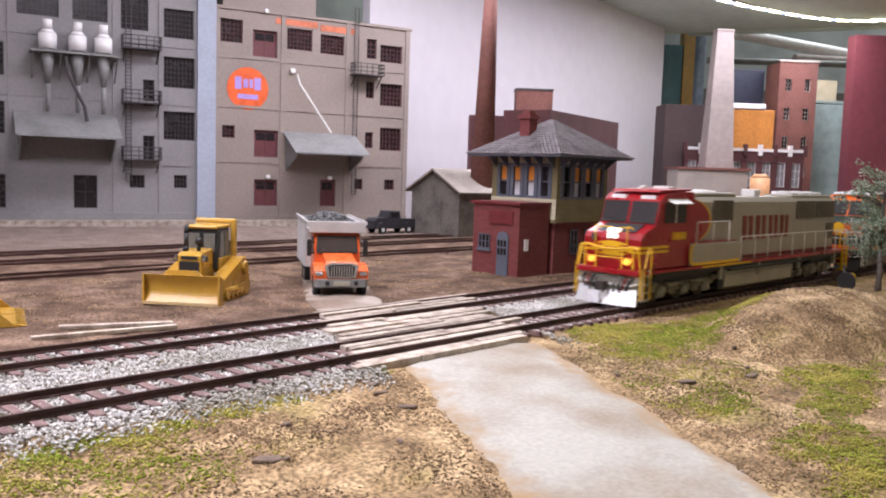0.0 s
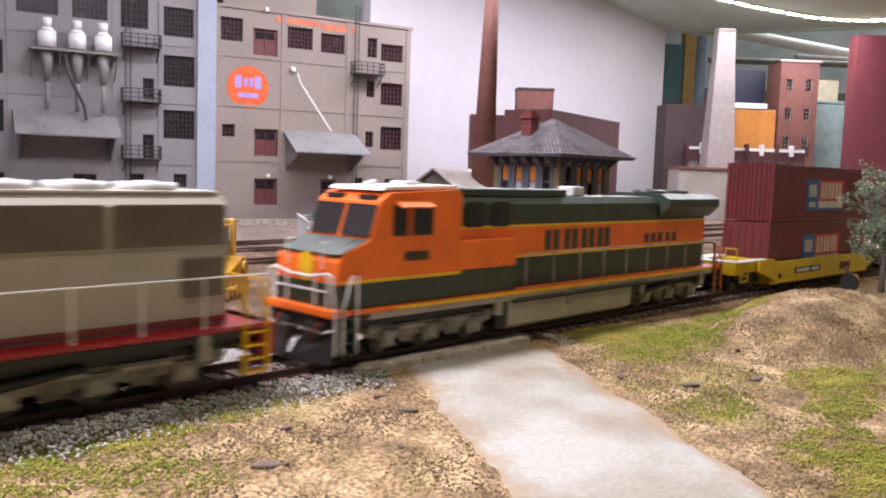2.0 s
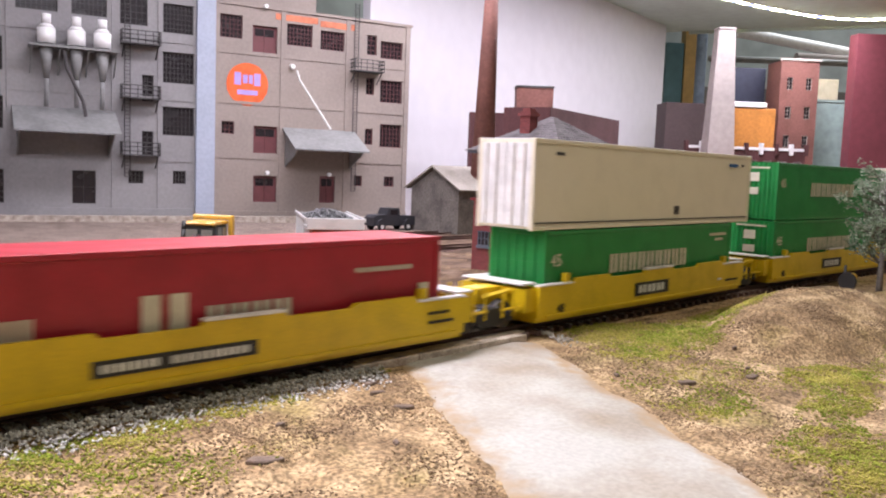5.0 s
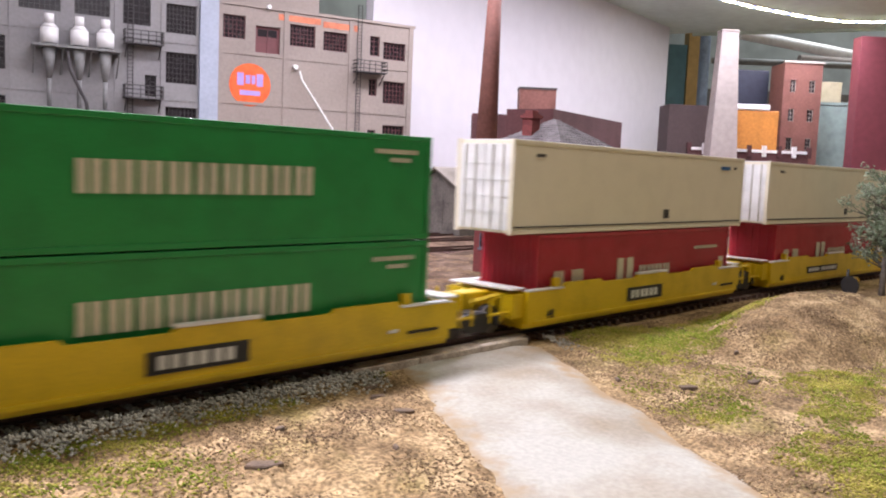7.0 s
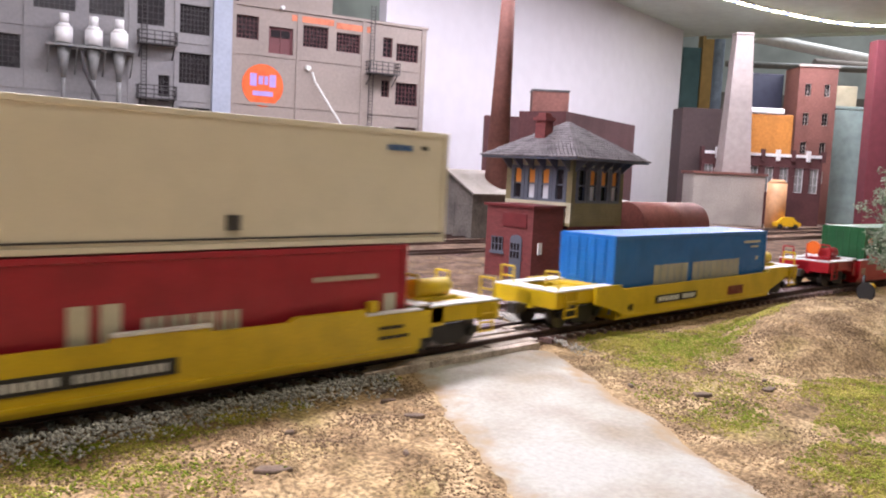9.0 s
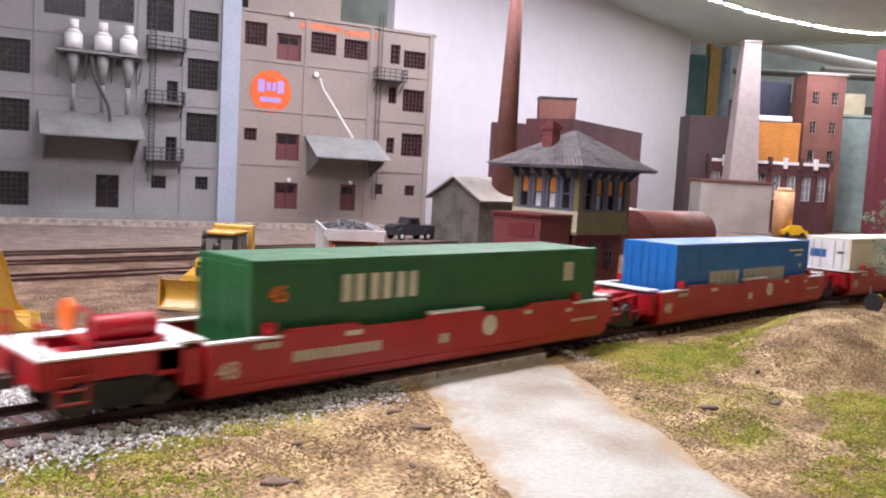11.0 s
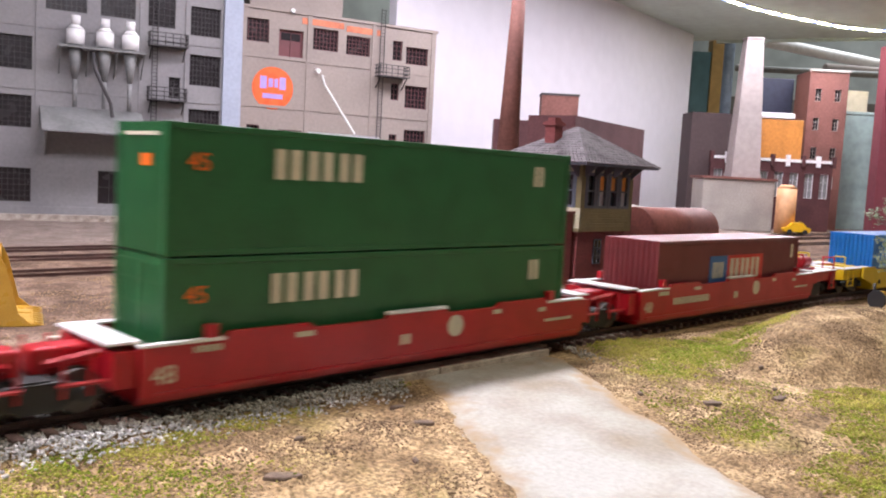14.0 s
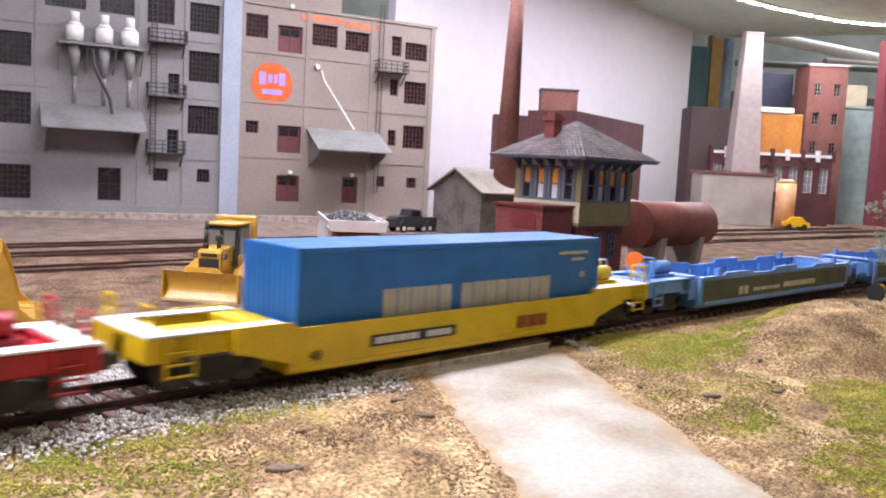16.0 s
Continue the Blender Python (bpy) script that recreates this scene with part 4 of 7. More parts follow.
hall = brick_block("station_hall", "low plum brick station hall with pale arched windows", 1339, 498, -44.6, 209, 50, -5, 112, M_BRICKFAR,
                   (8, 1, 15, 42, 52, 0), M_ROOFM, 5, M_WHITE)
for i in range(9):
    bm = bm_new()
    x = 209 * i / 8
    box(bm, x - 3, x + 3, -5, 3, 105, 124)
    part("pinnacle", bm, M_WHITE if i % 2 else M_BRICKFAR, hall)
crate = thing("orange_roof_house", "orange wooden tank house with pale cap", "hut", at=place(1418, 455, 0, -44.6))
M_OCHRE = mat("orange_stained_wood", (0.55, 0.22, 0.045), 0.6, vary=0.2, fine=200, coarse=30)
bm = bm_new()
bbox(bm, 0, 77, 0, 50, 107, 186, 2)
part("box_body", bm, M_OCHRE, crate)
bm = bm_new()
bbox(bm, -2, 60, -2, 52, 186.2, 196, 2)
part("cap", bm, M_WHITE, crate)
brick_block("brick_office", "tall pinkish brick office with small arched windows", 1530, 421, -44.6, 70, 60, -5, 278, M_BRICKLT, (2, 4, 11, 22, 70, 52), None, 4, M_CONC)
M_SEA = mat("pale_sea_green_paint", (0.27, 0.36, 0.335), 0.6, fine=60, coarse=8)
sea = thing("tower_block", "pale sea-green painted tower block", "building", at=place(1661, 405, 0, -44.6))
bm = bm_new()
bbox(bm, 0, 62, 0, 40, -5, 213, 2)
part("wall", bm, M_SEA, sea)
bm = bm_new()
bbox(bm, -1.5, 63.5, -1.5, 41.5, 213.2, 219, 1)
part("parapet", bm, M_SEA, sea)
bm = bm_new()
bbox(bm, 0, 66, 0, 40, -5, 264, 2)
solid("cream_tower", bm, M_CLAP, "plain cream tower block", "building", at=place(1700, 440, 0, -44.6))
brick_block("maroon_warehouse", "tall plain maroon warehouse", 1668, 339, -44.6, 200, 30, -5, 338, mat("maroon_render", (0.20, 0.045, 0.06), 0.7, vary=0.15, fine=90, coarse=10))
bm = bm_new()
bbox(bm, 0, 62, 0, 30, -5, 272, 2)
solid("navy_block", bm, M_NAVY, "dark navy plain block", "building", at=place(1538, 514, 0, -44.6))
bm = bm_new()
cyl(bm, (0, 0, -5), (0, 0, 66), 15, 15, 24)
cyl(bm, (0, 0, 66), (0, 0, 72), 15, 9, 24)
solid("orange_silo", bm, mat("peach_silo_paint", (0.62, 0.33, 0.16), 0.6, fine=100, coarse=20), "peach orange upright silo", "silo", at=place(1313, 352, 0))

bm = bm_new()
box(bm, 0, 34, 0, 40, -950, 600)
solid("timber_post", bm, mat("yellow_pine", (0.46, 0.29, 0.10), 0.7, vary=0.2, fine=60, coarse=8), "yellow pine post beyond the layout", "post", at=place(2057, 896, 0, -44.6))
bm = bm_new()
box(bm, 0, 46, 0, 20, -950, 414)
solid("teal_cabinet", bm, mat("dull_teal_paint", (0.07, 0.15, 0.17), 0.6, fine=30, coarse=5), "dull teal cabinet beyond the layout", "cabinet", at=place(2022, 931, 0, -44.6))
bm = bm_new()
cyl(bm, (0, 0, -950), (0, 0, 1790), 13, 13, 16)
solid("blue_pipe", bm, mat("pale_blue_pipe_paint", (0.28, 0.36, 0.50), 0.5), "pale blue standing pipe", "pipe", at=place(1996, 818, 0))
for a, b, r, lab in (((2236, 839, 464), (2700, 350, 360), 16, "grey"), ((2300, 700, 395), (2900, 250, 395), 12, "pale"), ((2120, 860, 380), (2560, 400, 380), 9, "dim")):
    bm = bm_new()
    cyl(bm, a, b, r, r, 8)
    solid("ceiling_beam", bm, M_WHITE if lab == "grey" else M_ROOFM if lab != "pale" else M_PIER, lab + " steel roof beam beyond the layout", "beam")
bm = bm_new()
box(bm, 0, 900, 0, 400, -950, 330)
solid("storage_rack", bm, M_ROOMDARK, "dim cluttered storage rack in the room", "rack", at=place(2250, 1050, 0, -44.6))


# ---- vehicles and yard clutter ----
def wheel(parent, x, y, z, r, w, name="wheel"):
    bm = bm_new()
    s = 1 if x > 0 else -1
    cyl(bm, (x, y, z), (x + s * w, y, z), r, r, 20)
    t = part(name, bm, M_RUBBER, parent, "black tyre")
    bm = bm_new()
    cyl(bm, (x + s * w, y, z), (x + s * (w + 0.3), y, z), r * 0.55, r * 0.5, 16)
    part("rim", bm, M_CHROME, t)


dump = thing("dump_truck", "orange dump truck with grey bed full of coal", "truck", at=place(261, 110, -4.3, -32))
# local: forward is -y, front bumper at y = -4
for s in (-1, 1):
    for y in (6, 58, 70):
        wheel(dump, s * 9.6, y, 5.2, 5.2, 3.4)
bm = bm_new()
box(bm, -8, 8, 0, 78, 5, 8)
part("chassis", bm, M_BLACK, dump)
bm = bm_new()
prism(bm, [(-2.5, 7.5), (-2.5, 15), (0, 17.5), (16, 20.2), (16, 7.5)], -7.5, 7.5, "x")
hoodp = part("bonnet", bm, M_TRUCKORANGE, dump)
for s in (-1, 1):
    bm = bm_new()
    prism(bm, [(-2, 8), (-2, 13), (1.5, 15.2), (9, 16), (13.5, 13), (13.5, 7), (11.4, 7), (10.5, 10), (6, 11.4), (1.6, 9.6), (0.6, 8)], min(s * 7.5, s * 13.2), max(s * 7.5, s * 13.2), "x")
    part("mudguard", bm, M_TRUCKORANGE, dump)
    bm = bm_new()
    bbox(bm, min(s * 9, s * 12.6), max(s * 9, s * 12.6), -2.7, -1.4, 10.6, 12.6, 0.4)
    part("headlight", bm, M_CHROME, dump)
    bm = bm_new()
    bbox(bm, min(s * 13, s * 15.4), max(s * 13, s * 15.4), 14, 15.4, 18.5, 27, 0.4)
    bar(bm, (s * 11.5, 16, 25.5), (s * 14, 15, 25.5), 0.4)
    bar(bm, (s * 11.5, 16, 20), (s * 14, 15, 20), 0.4)
    part("mirror", bm, M_BLACK, dump)
    bm = bm_new()
    box(bm, min(s * 10.8, s * 12), max(s * 10.8, s * 12), 15, 32, 4.5, 7.5)
    part("step_tank", bm, M_CHROME, dump)
bm = bm_new()
prism(bm, [(15.8, 8), (15.8, 19.6), (19, 28.6), (22, 30.2), (36, 30.2), (36, 8)], -11.6, 11.6, "x")
cabp = part("cab", bm, M_TRUCKORANGE, dump)
bm = bm_new()
v = [bm.verts.new(p) for p in ((-10.2, 15.8, 20.4), (10.2, 15.8, 20.4), (9.6, 18.5, 28.2), (-9.6, 18.5, 28.2))]
w = [bm.verts.new((q.co.x, q.co.y - 0.35, q.co.z + 0.1)) for q in v]
bm.faces.new(w)
for i in range(4):
    bm.faces.new((v[i], v[(i + 1) % 4], w[(i + 1) % 4], w[i]))
part("windscreen", bm, paint("smoky_windscreen", (0.06, 0.05, 0.045), 0.25, spec=0.3), cabp, "smoky windscreen with dark surround")
bm = bm_new()
rail_run(bm, [(-10.2, 15.4, 20.3), (10.2, 15.4, 20.3), (9.6, 18.1, 28.4), (-9.6, 18.1, 28.4), (-10.2, 15.4, 20.3)], 0.45)
bar(bm, (-8, 15.2, 20.8), (-0.5, 15.4, 21.4), 0.25)
bar(bm, (1, 15.2, 20.8), (8, 15.4, 21.4), 0.25)
part("windscreen_frame", bm, M_BLACK, cabp)
for s in (-1, 1):
    bm = bm_new()
    box(bm, min(s * 11.6, s * 11.9), max(s * 11.6, s * 11.9), 19.5, 31, 19.5, 27.5)
    part("side_window", bm, M_WINDARK, cabp)
bm = bm_new()
prism(bm, [(-7, 9.6), (7, 9.6), (8.4, 15.6), (5.5, 17), (-5.5, 17), (-8.4, 15.6)], -3.3, -2.6)
grl = part("grille_surround", bm, M_CHROME, dump, "bright grille surround")
bm = bm_new()
prism(bm, [(-5.6, 10.4), (5.6, 10.4), (6.6, 15.2), (4.6, 16.2), (-4.6, 16.2), (-6.6, 15.2)], -3.6, -3.3)
part("grille_back", bm, M_BLACK, grl)
for i in range(9):
    x = -5 + i * 1.25
    bm = bm_new()
    box(bm, x - 0.25, x + 0.25, -3.9, -3.6, 10.6, 15.6)
    part("grille_bar", bm, M_CHROME, grl)
bm = bm_new()
prism(bm, [(-13, -2.2), (-11.6, -4.2), (11.6, -4.2), (13, -2.2), (13, 0), (-13, 0)], 5.2, 9, "z")
bump = part("bumper", bm, M_ROOFM, dump, "wide steel bumper")
bm = bm_new()
box(bm, -4, 4, -4.6, -4.2, 6, 8.2)
part("plate", bm, M_TANK, bump, "blank dull plate")
bm = bm_new()
for s in (-1, 1):
    bbox(bm, min(s * 6, s * 8), max(s * 6, s * 8), -4.7, -4.2, 6.2, 8.2, 0.2)
part("fog_lights", bm, M_BLACK, bump)
bm = bm_new()
B = [(-14.5, -13.3, 33, 88, 11, 35), (13.3, 14.5, 33, 88, 11, 35), (-13.3, 13.3, 33, 34.2, 11, 35), (-13.3, 13.3, 86.8, 88, 11, 35), (-13.3, 13.3, 34.2, 86.8, 11, 12.5)]
for b in B:
    box(bm, *b)
bed = part("dump_bed", bm, M_BEDGREY, dump, "light grey steel dump bed")
bm = bm_new()
bbox(bm, -14.5, 14.5, 18, 33.4, 30.6, 31.8, 0.3)
bbox(bm, -14.5, 14.5, 16.6, 18, 30.2, 36.0, 0.3)
part("cab_shield", bm, M_BEDGREY, bed, "cab shield of the bed")
bm = bm_new()
for s in (-1, 1):
    bbox(bm, min(s * 14.4, s * 15.4), max(s * 14.4, s * 15.4), 16.6, 88, 34.2, 36.1, 0.3)
    for y in (40, 52, 64, 76):
        box(bm, min(s * 14.5, s * 15.2), max(s * 14.5, s * 15.2), y, y + 1.5, 11, 34.1)
part("bed_rim", bm, M_BEDGREY, bed)
rs = np.random.RandomState(11)
cl = [(rs.uniform(-12, 12), rs.uniform(20, 85), 0) for _ in range(1500)]
cl = [(x, y, 32.5 + 5.2 * max(0, 1 - (x / 13) ** 2) * (1 - ((y - 50) / 42) ** 2) + rs.uniform(-0.8, 0.8)) for x, y, _ in cl]
ob = grains("coal_load", cl, 2.2, M_COAL, "heap of black coal in the truck bed", 0.9, category="coal")
ob.matrix_basis = dump.matrix_basis.copy()

# bulldozer: forward is -y, ground at z = 0
doz = thing("bulldozer", "yellow crawler bulldozer with curved blade", "bulldozer", at=place(187, 130, -4.2, -52))
bm = bm_new()
arc = [(-1.2 + 2.6 * math.sin(math.pi * k / 10), 0.2 + 13.2 * k / 10) for k in range(11)]
prism(bm, [(y, z) for y, z in arc] + [(y + 1.1, z) for y, z in arc[::-1]], -17, 17, "x")
for s in (-1, 1):
    prism(bm, [(-1.8, 0.2), (3, 0.2), (3.4, 12), (-1.6, 13.6)], min(s * 17, s * 17.7), max(s * 17, s * 17.7), "x")
prism(bm, [(-9, 13.2), (9, 13.2), (6.5, 15.4), (-6.5, 15.4)], 0.2, 1.2)
part("blade", bm, M_CAT, doz, "worn yellow blade")
bm = bm_new()
box(bm, -17.2, 17.2, -2.0, -1.2, 0.1, 1.4)
part("cutting_edge", bm, paint("scuffed_edge_paint", (0.62, 0.45, 0.22), 0.5), doz)
for s in (-1, 1):
    x0, x1 = sorted((s * 9, s * 15))
    bm = bm_new()
    loop = []
    for k in range(9):
        a = math.pi / 2 + math.pi * k / 8
        loop.append((8 + 4.4 * math.cos(a), 4.6 + 4.4 * math.sin(a)))
    loop2 = [(42 + 4.4 * math.cos(-math.pi / 2 + math.pi * k / 8), 4.6 + 4.4 * math.sin(-math.pi / 2 + math.pi * k / 8)) for k in range(5)]
    path = loop + loop2 + [(38 + 4.4 * math.cos(a), 13.6 + 4.4 * math.sin(a)) for a in (0.2, 0.7, 1.2, 1.7, 2.2)]
    prism(bm, path, x0, x1, "x")
    trk = part("crawler_track", bm, M_CAT, doz, "yellow crawler track")
    bm = bm_new()
    n = len(path)
    for i in range(n):
        p, q = Vector(path[i]), Vector(path[(i + 1) % n])
        m = max(1, int((q - p).length / 2.1))
        for j in range(m):
            c = p + (q - p) * ((j + 0.5) / m)
            d = (q - p).normalized()
            nn = Vector((d.y, -d.x))
            if (c + nn - Vector((25, 6))).length < (c - Vector((25, 6))).length:
                nn = -nn
            pts = [c - d * 0.7, c + d * 0.7, c + d * 0.4 + nn * 0.9, c - d * 0.4 + nn * 0.9]
            prism(bm, [(k.x, k.y) for k in pts], x0 - 0.2, x1 + 0.2, "x")
    part("track_shoes", bm, M_CAT, trk)
    bm = bm_new()
    e = s * 15.2
    prism(bm, [(12, 2.2), (38, 2.2), (38, 6), (12, 6)], min(e, e + s * 0.8), max(e, e + s * 0.8), "x")
    for y in (14, 20, 26, 32, 37):
        cyl(bm, (e, y, 2.6), (e + s * 1.2, y, 2.6), 1.8, 1.8, 12)
    cyl(bm, (e, 38, 13.4), (e + s * 1.3, 38, 13.4), 3.4, 2.8, 18)
    part("track_frame", bm, M_CAT, trk)
    bm = bm_new()
    bar(bm, (s * 12, 2, 5), (s * 16.6, 24, 5), 1.3)
    part("push_arm", bm, M_CAT, doz)
bm = bm_new()
prism(bm, [(8, 6), (8, 21.2), (9.2, 22.4), (24, 23.6), (24, 6)], -5.4, 5.4, "x")
eng = part("engine_cover", bm, M_CAT, doz)
bm = bm_new()
box(bm, -4.6, 4.6, 7.5, 8, 9.5, 18.6)
part("radiator_grille", bm, M_BLACK, eng)
bm = bm_new()
box(bm, -3.8, 3.8, 7.4, 7.9, 19.5, 21)
part("name_strip", bm, M_BLACK, eng, "dark strip with plain bar")
for s in (-1, 1):
    bm = bm_new()
    bbox(bm, min(s * 5.4, s * 7.8), max(s * 5.4, s * 7.8), 8.5, 10.5, 18.4, 21.2, 0.3)
    wl = part("work_light", bm, M_BLACK, eng)
    bm = bm_new()
    box(bm, min(s * 5.9, s * 7.3), max(s * 5.9, s * 7.3), 8.3, 8.5, 18.9, 20.7)
    part("lens", bm, M_CHROME, wl, "clear work light lens")
    for k in range(4):
        bm = bm_new()
        box(bm, min(s * 5.4, s * 5.7), max(s * 5.4, s * 5.7), 10.5, 20.5, 10 + k * 2.3, 11.2 + k * 2.3)
        part("side_louvre", bm, M_CAT, eng)
bm = bm_new()
cyl(bm, (-4.2, 14, 22.5), (-4.2, 14, 25), 1.4, 1.3, 12)
cyl(bm, (-4.2, 14, 25), (-4.2, 14.4, 31), 1.05, 1.05, 12)
cyl(bm, (-4.2, 14.4, 31), (-4.6, 16, 34.6), 1.05, 0.9, 12)
part("exhaust", bm, M_BLACK, eng)
bm = bm_new()
cyl(bm, (1.6, 15, 22.5), (1.6, 15, 26), 1.0, 1.0, 10)
cyl(bm, (1.6, 15, 26), (1.6, 15, 29), 1.8, 1.6, 14)
part("air_cleaner", bm, M_BLACK, eng)
bm = bm_new()
bbox(bm, -8, 8, 24, 45, 12, 19, 0.6)
part("rear_body", bm, M_CAT, doz)
bm = bm_new()
prism(bm, [(22, 14), (24, 32.4), (38, 32.4), (40, 14)], -7.4, 7.4, "x")
cb = part("cab", bm, M_BLACK, doz)
bm = bm_new()
for s in (-1, 1):
    prism(bm, [(25, 19), (26, 31), (30.5, 31), (30.5, 16.5), (28, 15)], min(s * 7.4, s * 7.7), max(s * 7.4, s * 7.7), "x")
    prism(bm, [(32, 16.5), (32, 31), (36.8, 31), (38.2, 19)], min(s * 7.4, s * 7.7), max(s * 7.4, s * 7.7), "x")
    box(bm, min(s * 1, s * 6.4), max(s * 1, s * 6.4), 22.3, 22.9, 22, 30.5)
part("cab_glass", bm, paint("pale_cab_glass", (0.16, 0.16, 0.15), 0.12), cb)
bm = bm_new()
bbox(bm, -7.6, 7.6, 22, 40.5, 32.5, 34.2, 0.7)
part("cab_roof", bm, M_CAT, doz)
bm = bm_new()
for s in (-1, 1):
    bbox(bm, min(s * 7.6, s * 10), max(s * 7.6, s * 10), 39, 42.5, 14, 34.8, 0.6)
bbox(bm, -10, 10, 39, 42.5, 34.4, 36.6, 0.6)
part("roll_bar", bm, M_CAT, doz, "yellow roll-over bar")

# loader bucket of a machine that stands beyond the view
ld = thing("wheel_loader", "yellow wheel loader with toothed bucket lowered", "loader", at=place(106, 141, -4.2, -18))
bm = bm_new()
prism(bm, [(14, 0.3), (14, 1.2), (-6, 2), (-9, 7), (-8.4, 20), (3, 25), (3, 26.2), (-9.6, 21.2), (-10.4, 6.6), (-7, 0.6)], -20, 20)
bucket = part("bucket", bm, M_CAT, ld, "yellow steel bucket")
for y in (-20.7, 20):
    bm = bm_new()
    prism(bm, [(14, 0.3), (-7, 0.6), (-10.4, 6.6), (-9.6, 21.2), (3, 26.2), (5, 22), (9, 5)], y, y + 0.7)
    part("bucket_side", bm, M_CAT, bucket)
for i in range(9):
    y = -19 + i * 4.75
    bm = bm_new()
    prism(bm, [(13, 0.2), (13, 1.4), (17.6, 0.5)], y - 1.1, y + 1.1)
    part("tooth", bm, M_CAT, bucket)
for i in range(6):
    y = -16 + i * 6.4
    bm = bm_new()
    prism(bm, [(3, 26.3), (3, 27.4), (-7, 23.4), (-7, 22.4)], y - 1.4, y + 1.4)
    part("spill_guard", bm, M_CAT, bucket)
bm = bm_new()
for y in (-7, 7):
    prism(bm, [(-9, 8), (-9, 12), (-96, 24), (-98, 20)], y - 1.5, y + 1.5)
part("lift_arm", bm, M_CAT, ld)
bm = bm_new()
bbox(bm, -142, -96, -11, 11, 8, 24, 1)
bbox(bm, -120, -102, -9, 9, 24, 42, 1)
part("body", bm, M_CAT, ld)
for x in (-134, -102):
    for s in (-1, 1):
        bm = bm_new()
        cyl(bm, (x, s * 11, 9), (x, s * 18, 9), 9, 9, 24)
        part("wheel", bm, M_RUBBER, ld)

# dark old pickup by the shed
pk = thing("pickup_truck", "weathered dark grey old pickup truck", "truck", at=place(575, 415, -4.3, -5))
M_DK = mat("faded_black_paint", (0.035, 0.035, 0.042), 0.5)
bm = bm_new()
prism(bm, [(-26, 5), (-26, 13), (-22, 15.5), (-10, 16), (-7, 22.5), (5, 22.5), (7, 15), (26, 14.5), (26, 5)], -8, 8)
part("body", bm, M_DK, pk)
for x in (-17, 16):
    for s in (-1, 1):
        bm = bm_new()
        prism(bm, [(x - 6, 6), (x - 4.5, 10), (x, 12), (x + 4.5, 10), (x + 6, 6)], min(s * 8, s * 10.5), max(s * 8, s * 10.5))
        part("mudguard", bm, M_DK, pk)
        bm = bm_new()
        cyl(bm, (x, s * 8, 4), (x, s * 10.2, 4), 4, 4, 18)
        w = part("wheel", bm, M_RUBBER, pk)
        bm = bm_new()
        cyl(bm, (x, s * 10.2, 4), (x, s * 10.5, 4), 2, 2, 14)
        part("hubcap", bm, M_PIPE, w)
bm = bm_new()
for s in (-1, 1):
    box(bm, -5.5, 3.5, min(s * 8, s * 8.2), max(s * 8, s * 8.2), 16, 21)
part("window", bm, M_WINDARK, pk)

yc = thing("yellow_car", "small bright yellow car by the silo", "car", at=place(1312, 334, -4.2, -44))
bm = bm_new()
prism(bm, [(-20, 4), (-21, 9), (-14, 12), (-8, 18), (8, 18.5), (14, 12), (21, 10), (20, 4)], -9, 9)
part("body", bm, M_YEL, yc)
for x in (-12, 12):
    for s in (-1, 1):
        bm = bm_new()
        cyl(bm, (x, s * 7.5, 4), (x, s * 9.4, 4), 4, 4, 16)
        part("wheel", bm, M_RUBBER, yc)

# loose boards beside the second track
for a, b, w in (((123, 104), (160, 88), 1.6), ((108, 90), (158, 82), 1.2)):
    a, b = Vector(a), Vector(b)
    d = b - a
    bm = bm_new()
    bbox(bm, 0, d.length, -w, w, 0, 1.5, 0.2)
    solid("loose_plank", bm, M_PLANK, "grey weathered plank lying on the soil", "plank", "loose planks", at=place(a.x, a.y, ground_z((a.x + b.x) / 2, (a.y + b.y) / 2) + 0.2, math.degrees(math.atan2(d.y, d.x))))

# switch stand
sw = thing("switch_stand", "small black switch stand with yellow lever", "switch stand", at=place(514, -42, ground_z(514, -42)))
bm = bm_new()
box(bm, -4, 4, -3, 3, -1, 2)
cyl(bm, (0, 0, 2), (0, 0, 16), 1.0, 0.8, 10)
part("stand", bm, M_BLACK, sw)
bm = bm_new()
cyl(bm, (-4, -2.5, 7), (-2.6, -2.9, 7), 5.4, 5.4, 20)
part("target", bm, M_BLACK, sw, "round black target")
bm = bm_new()
cyl(bm, (2, 0, 9), (9, -2, 9), 2.6, 2.2, 14)
part("lever_weight", bm, M_YEL, sw, "yellow lever weight")


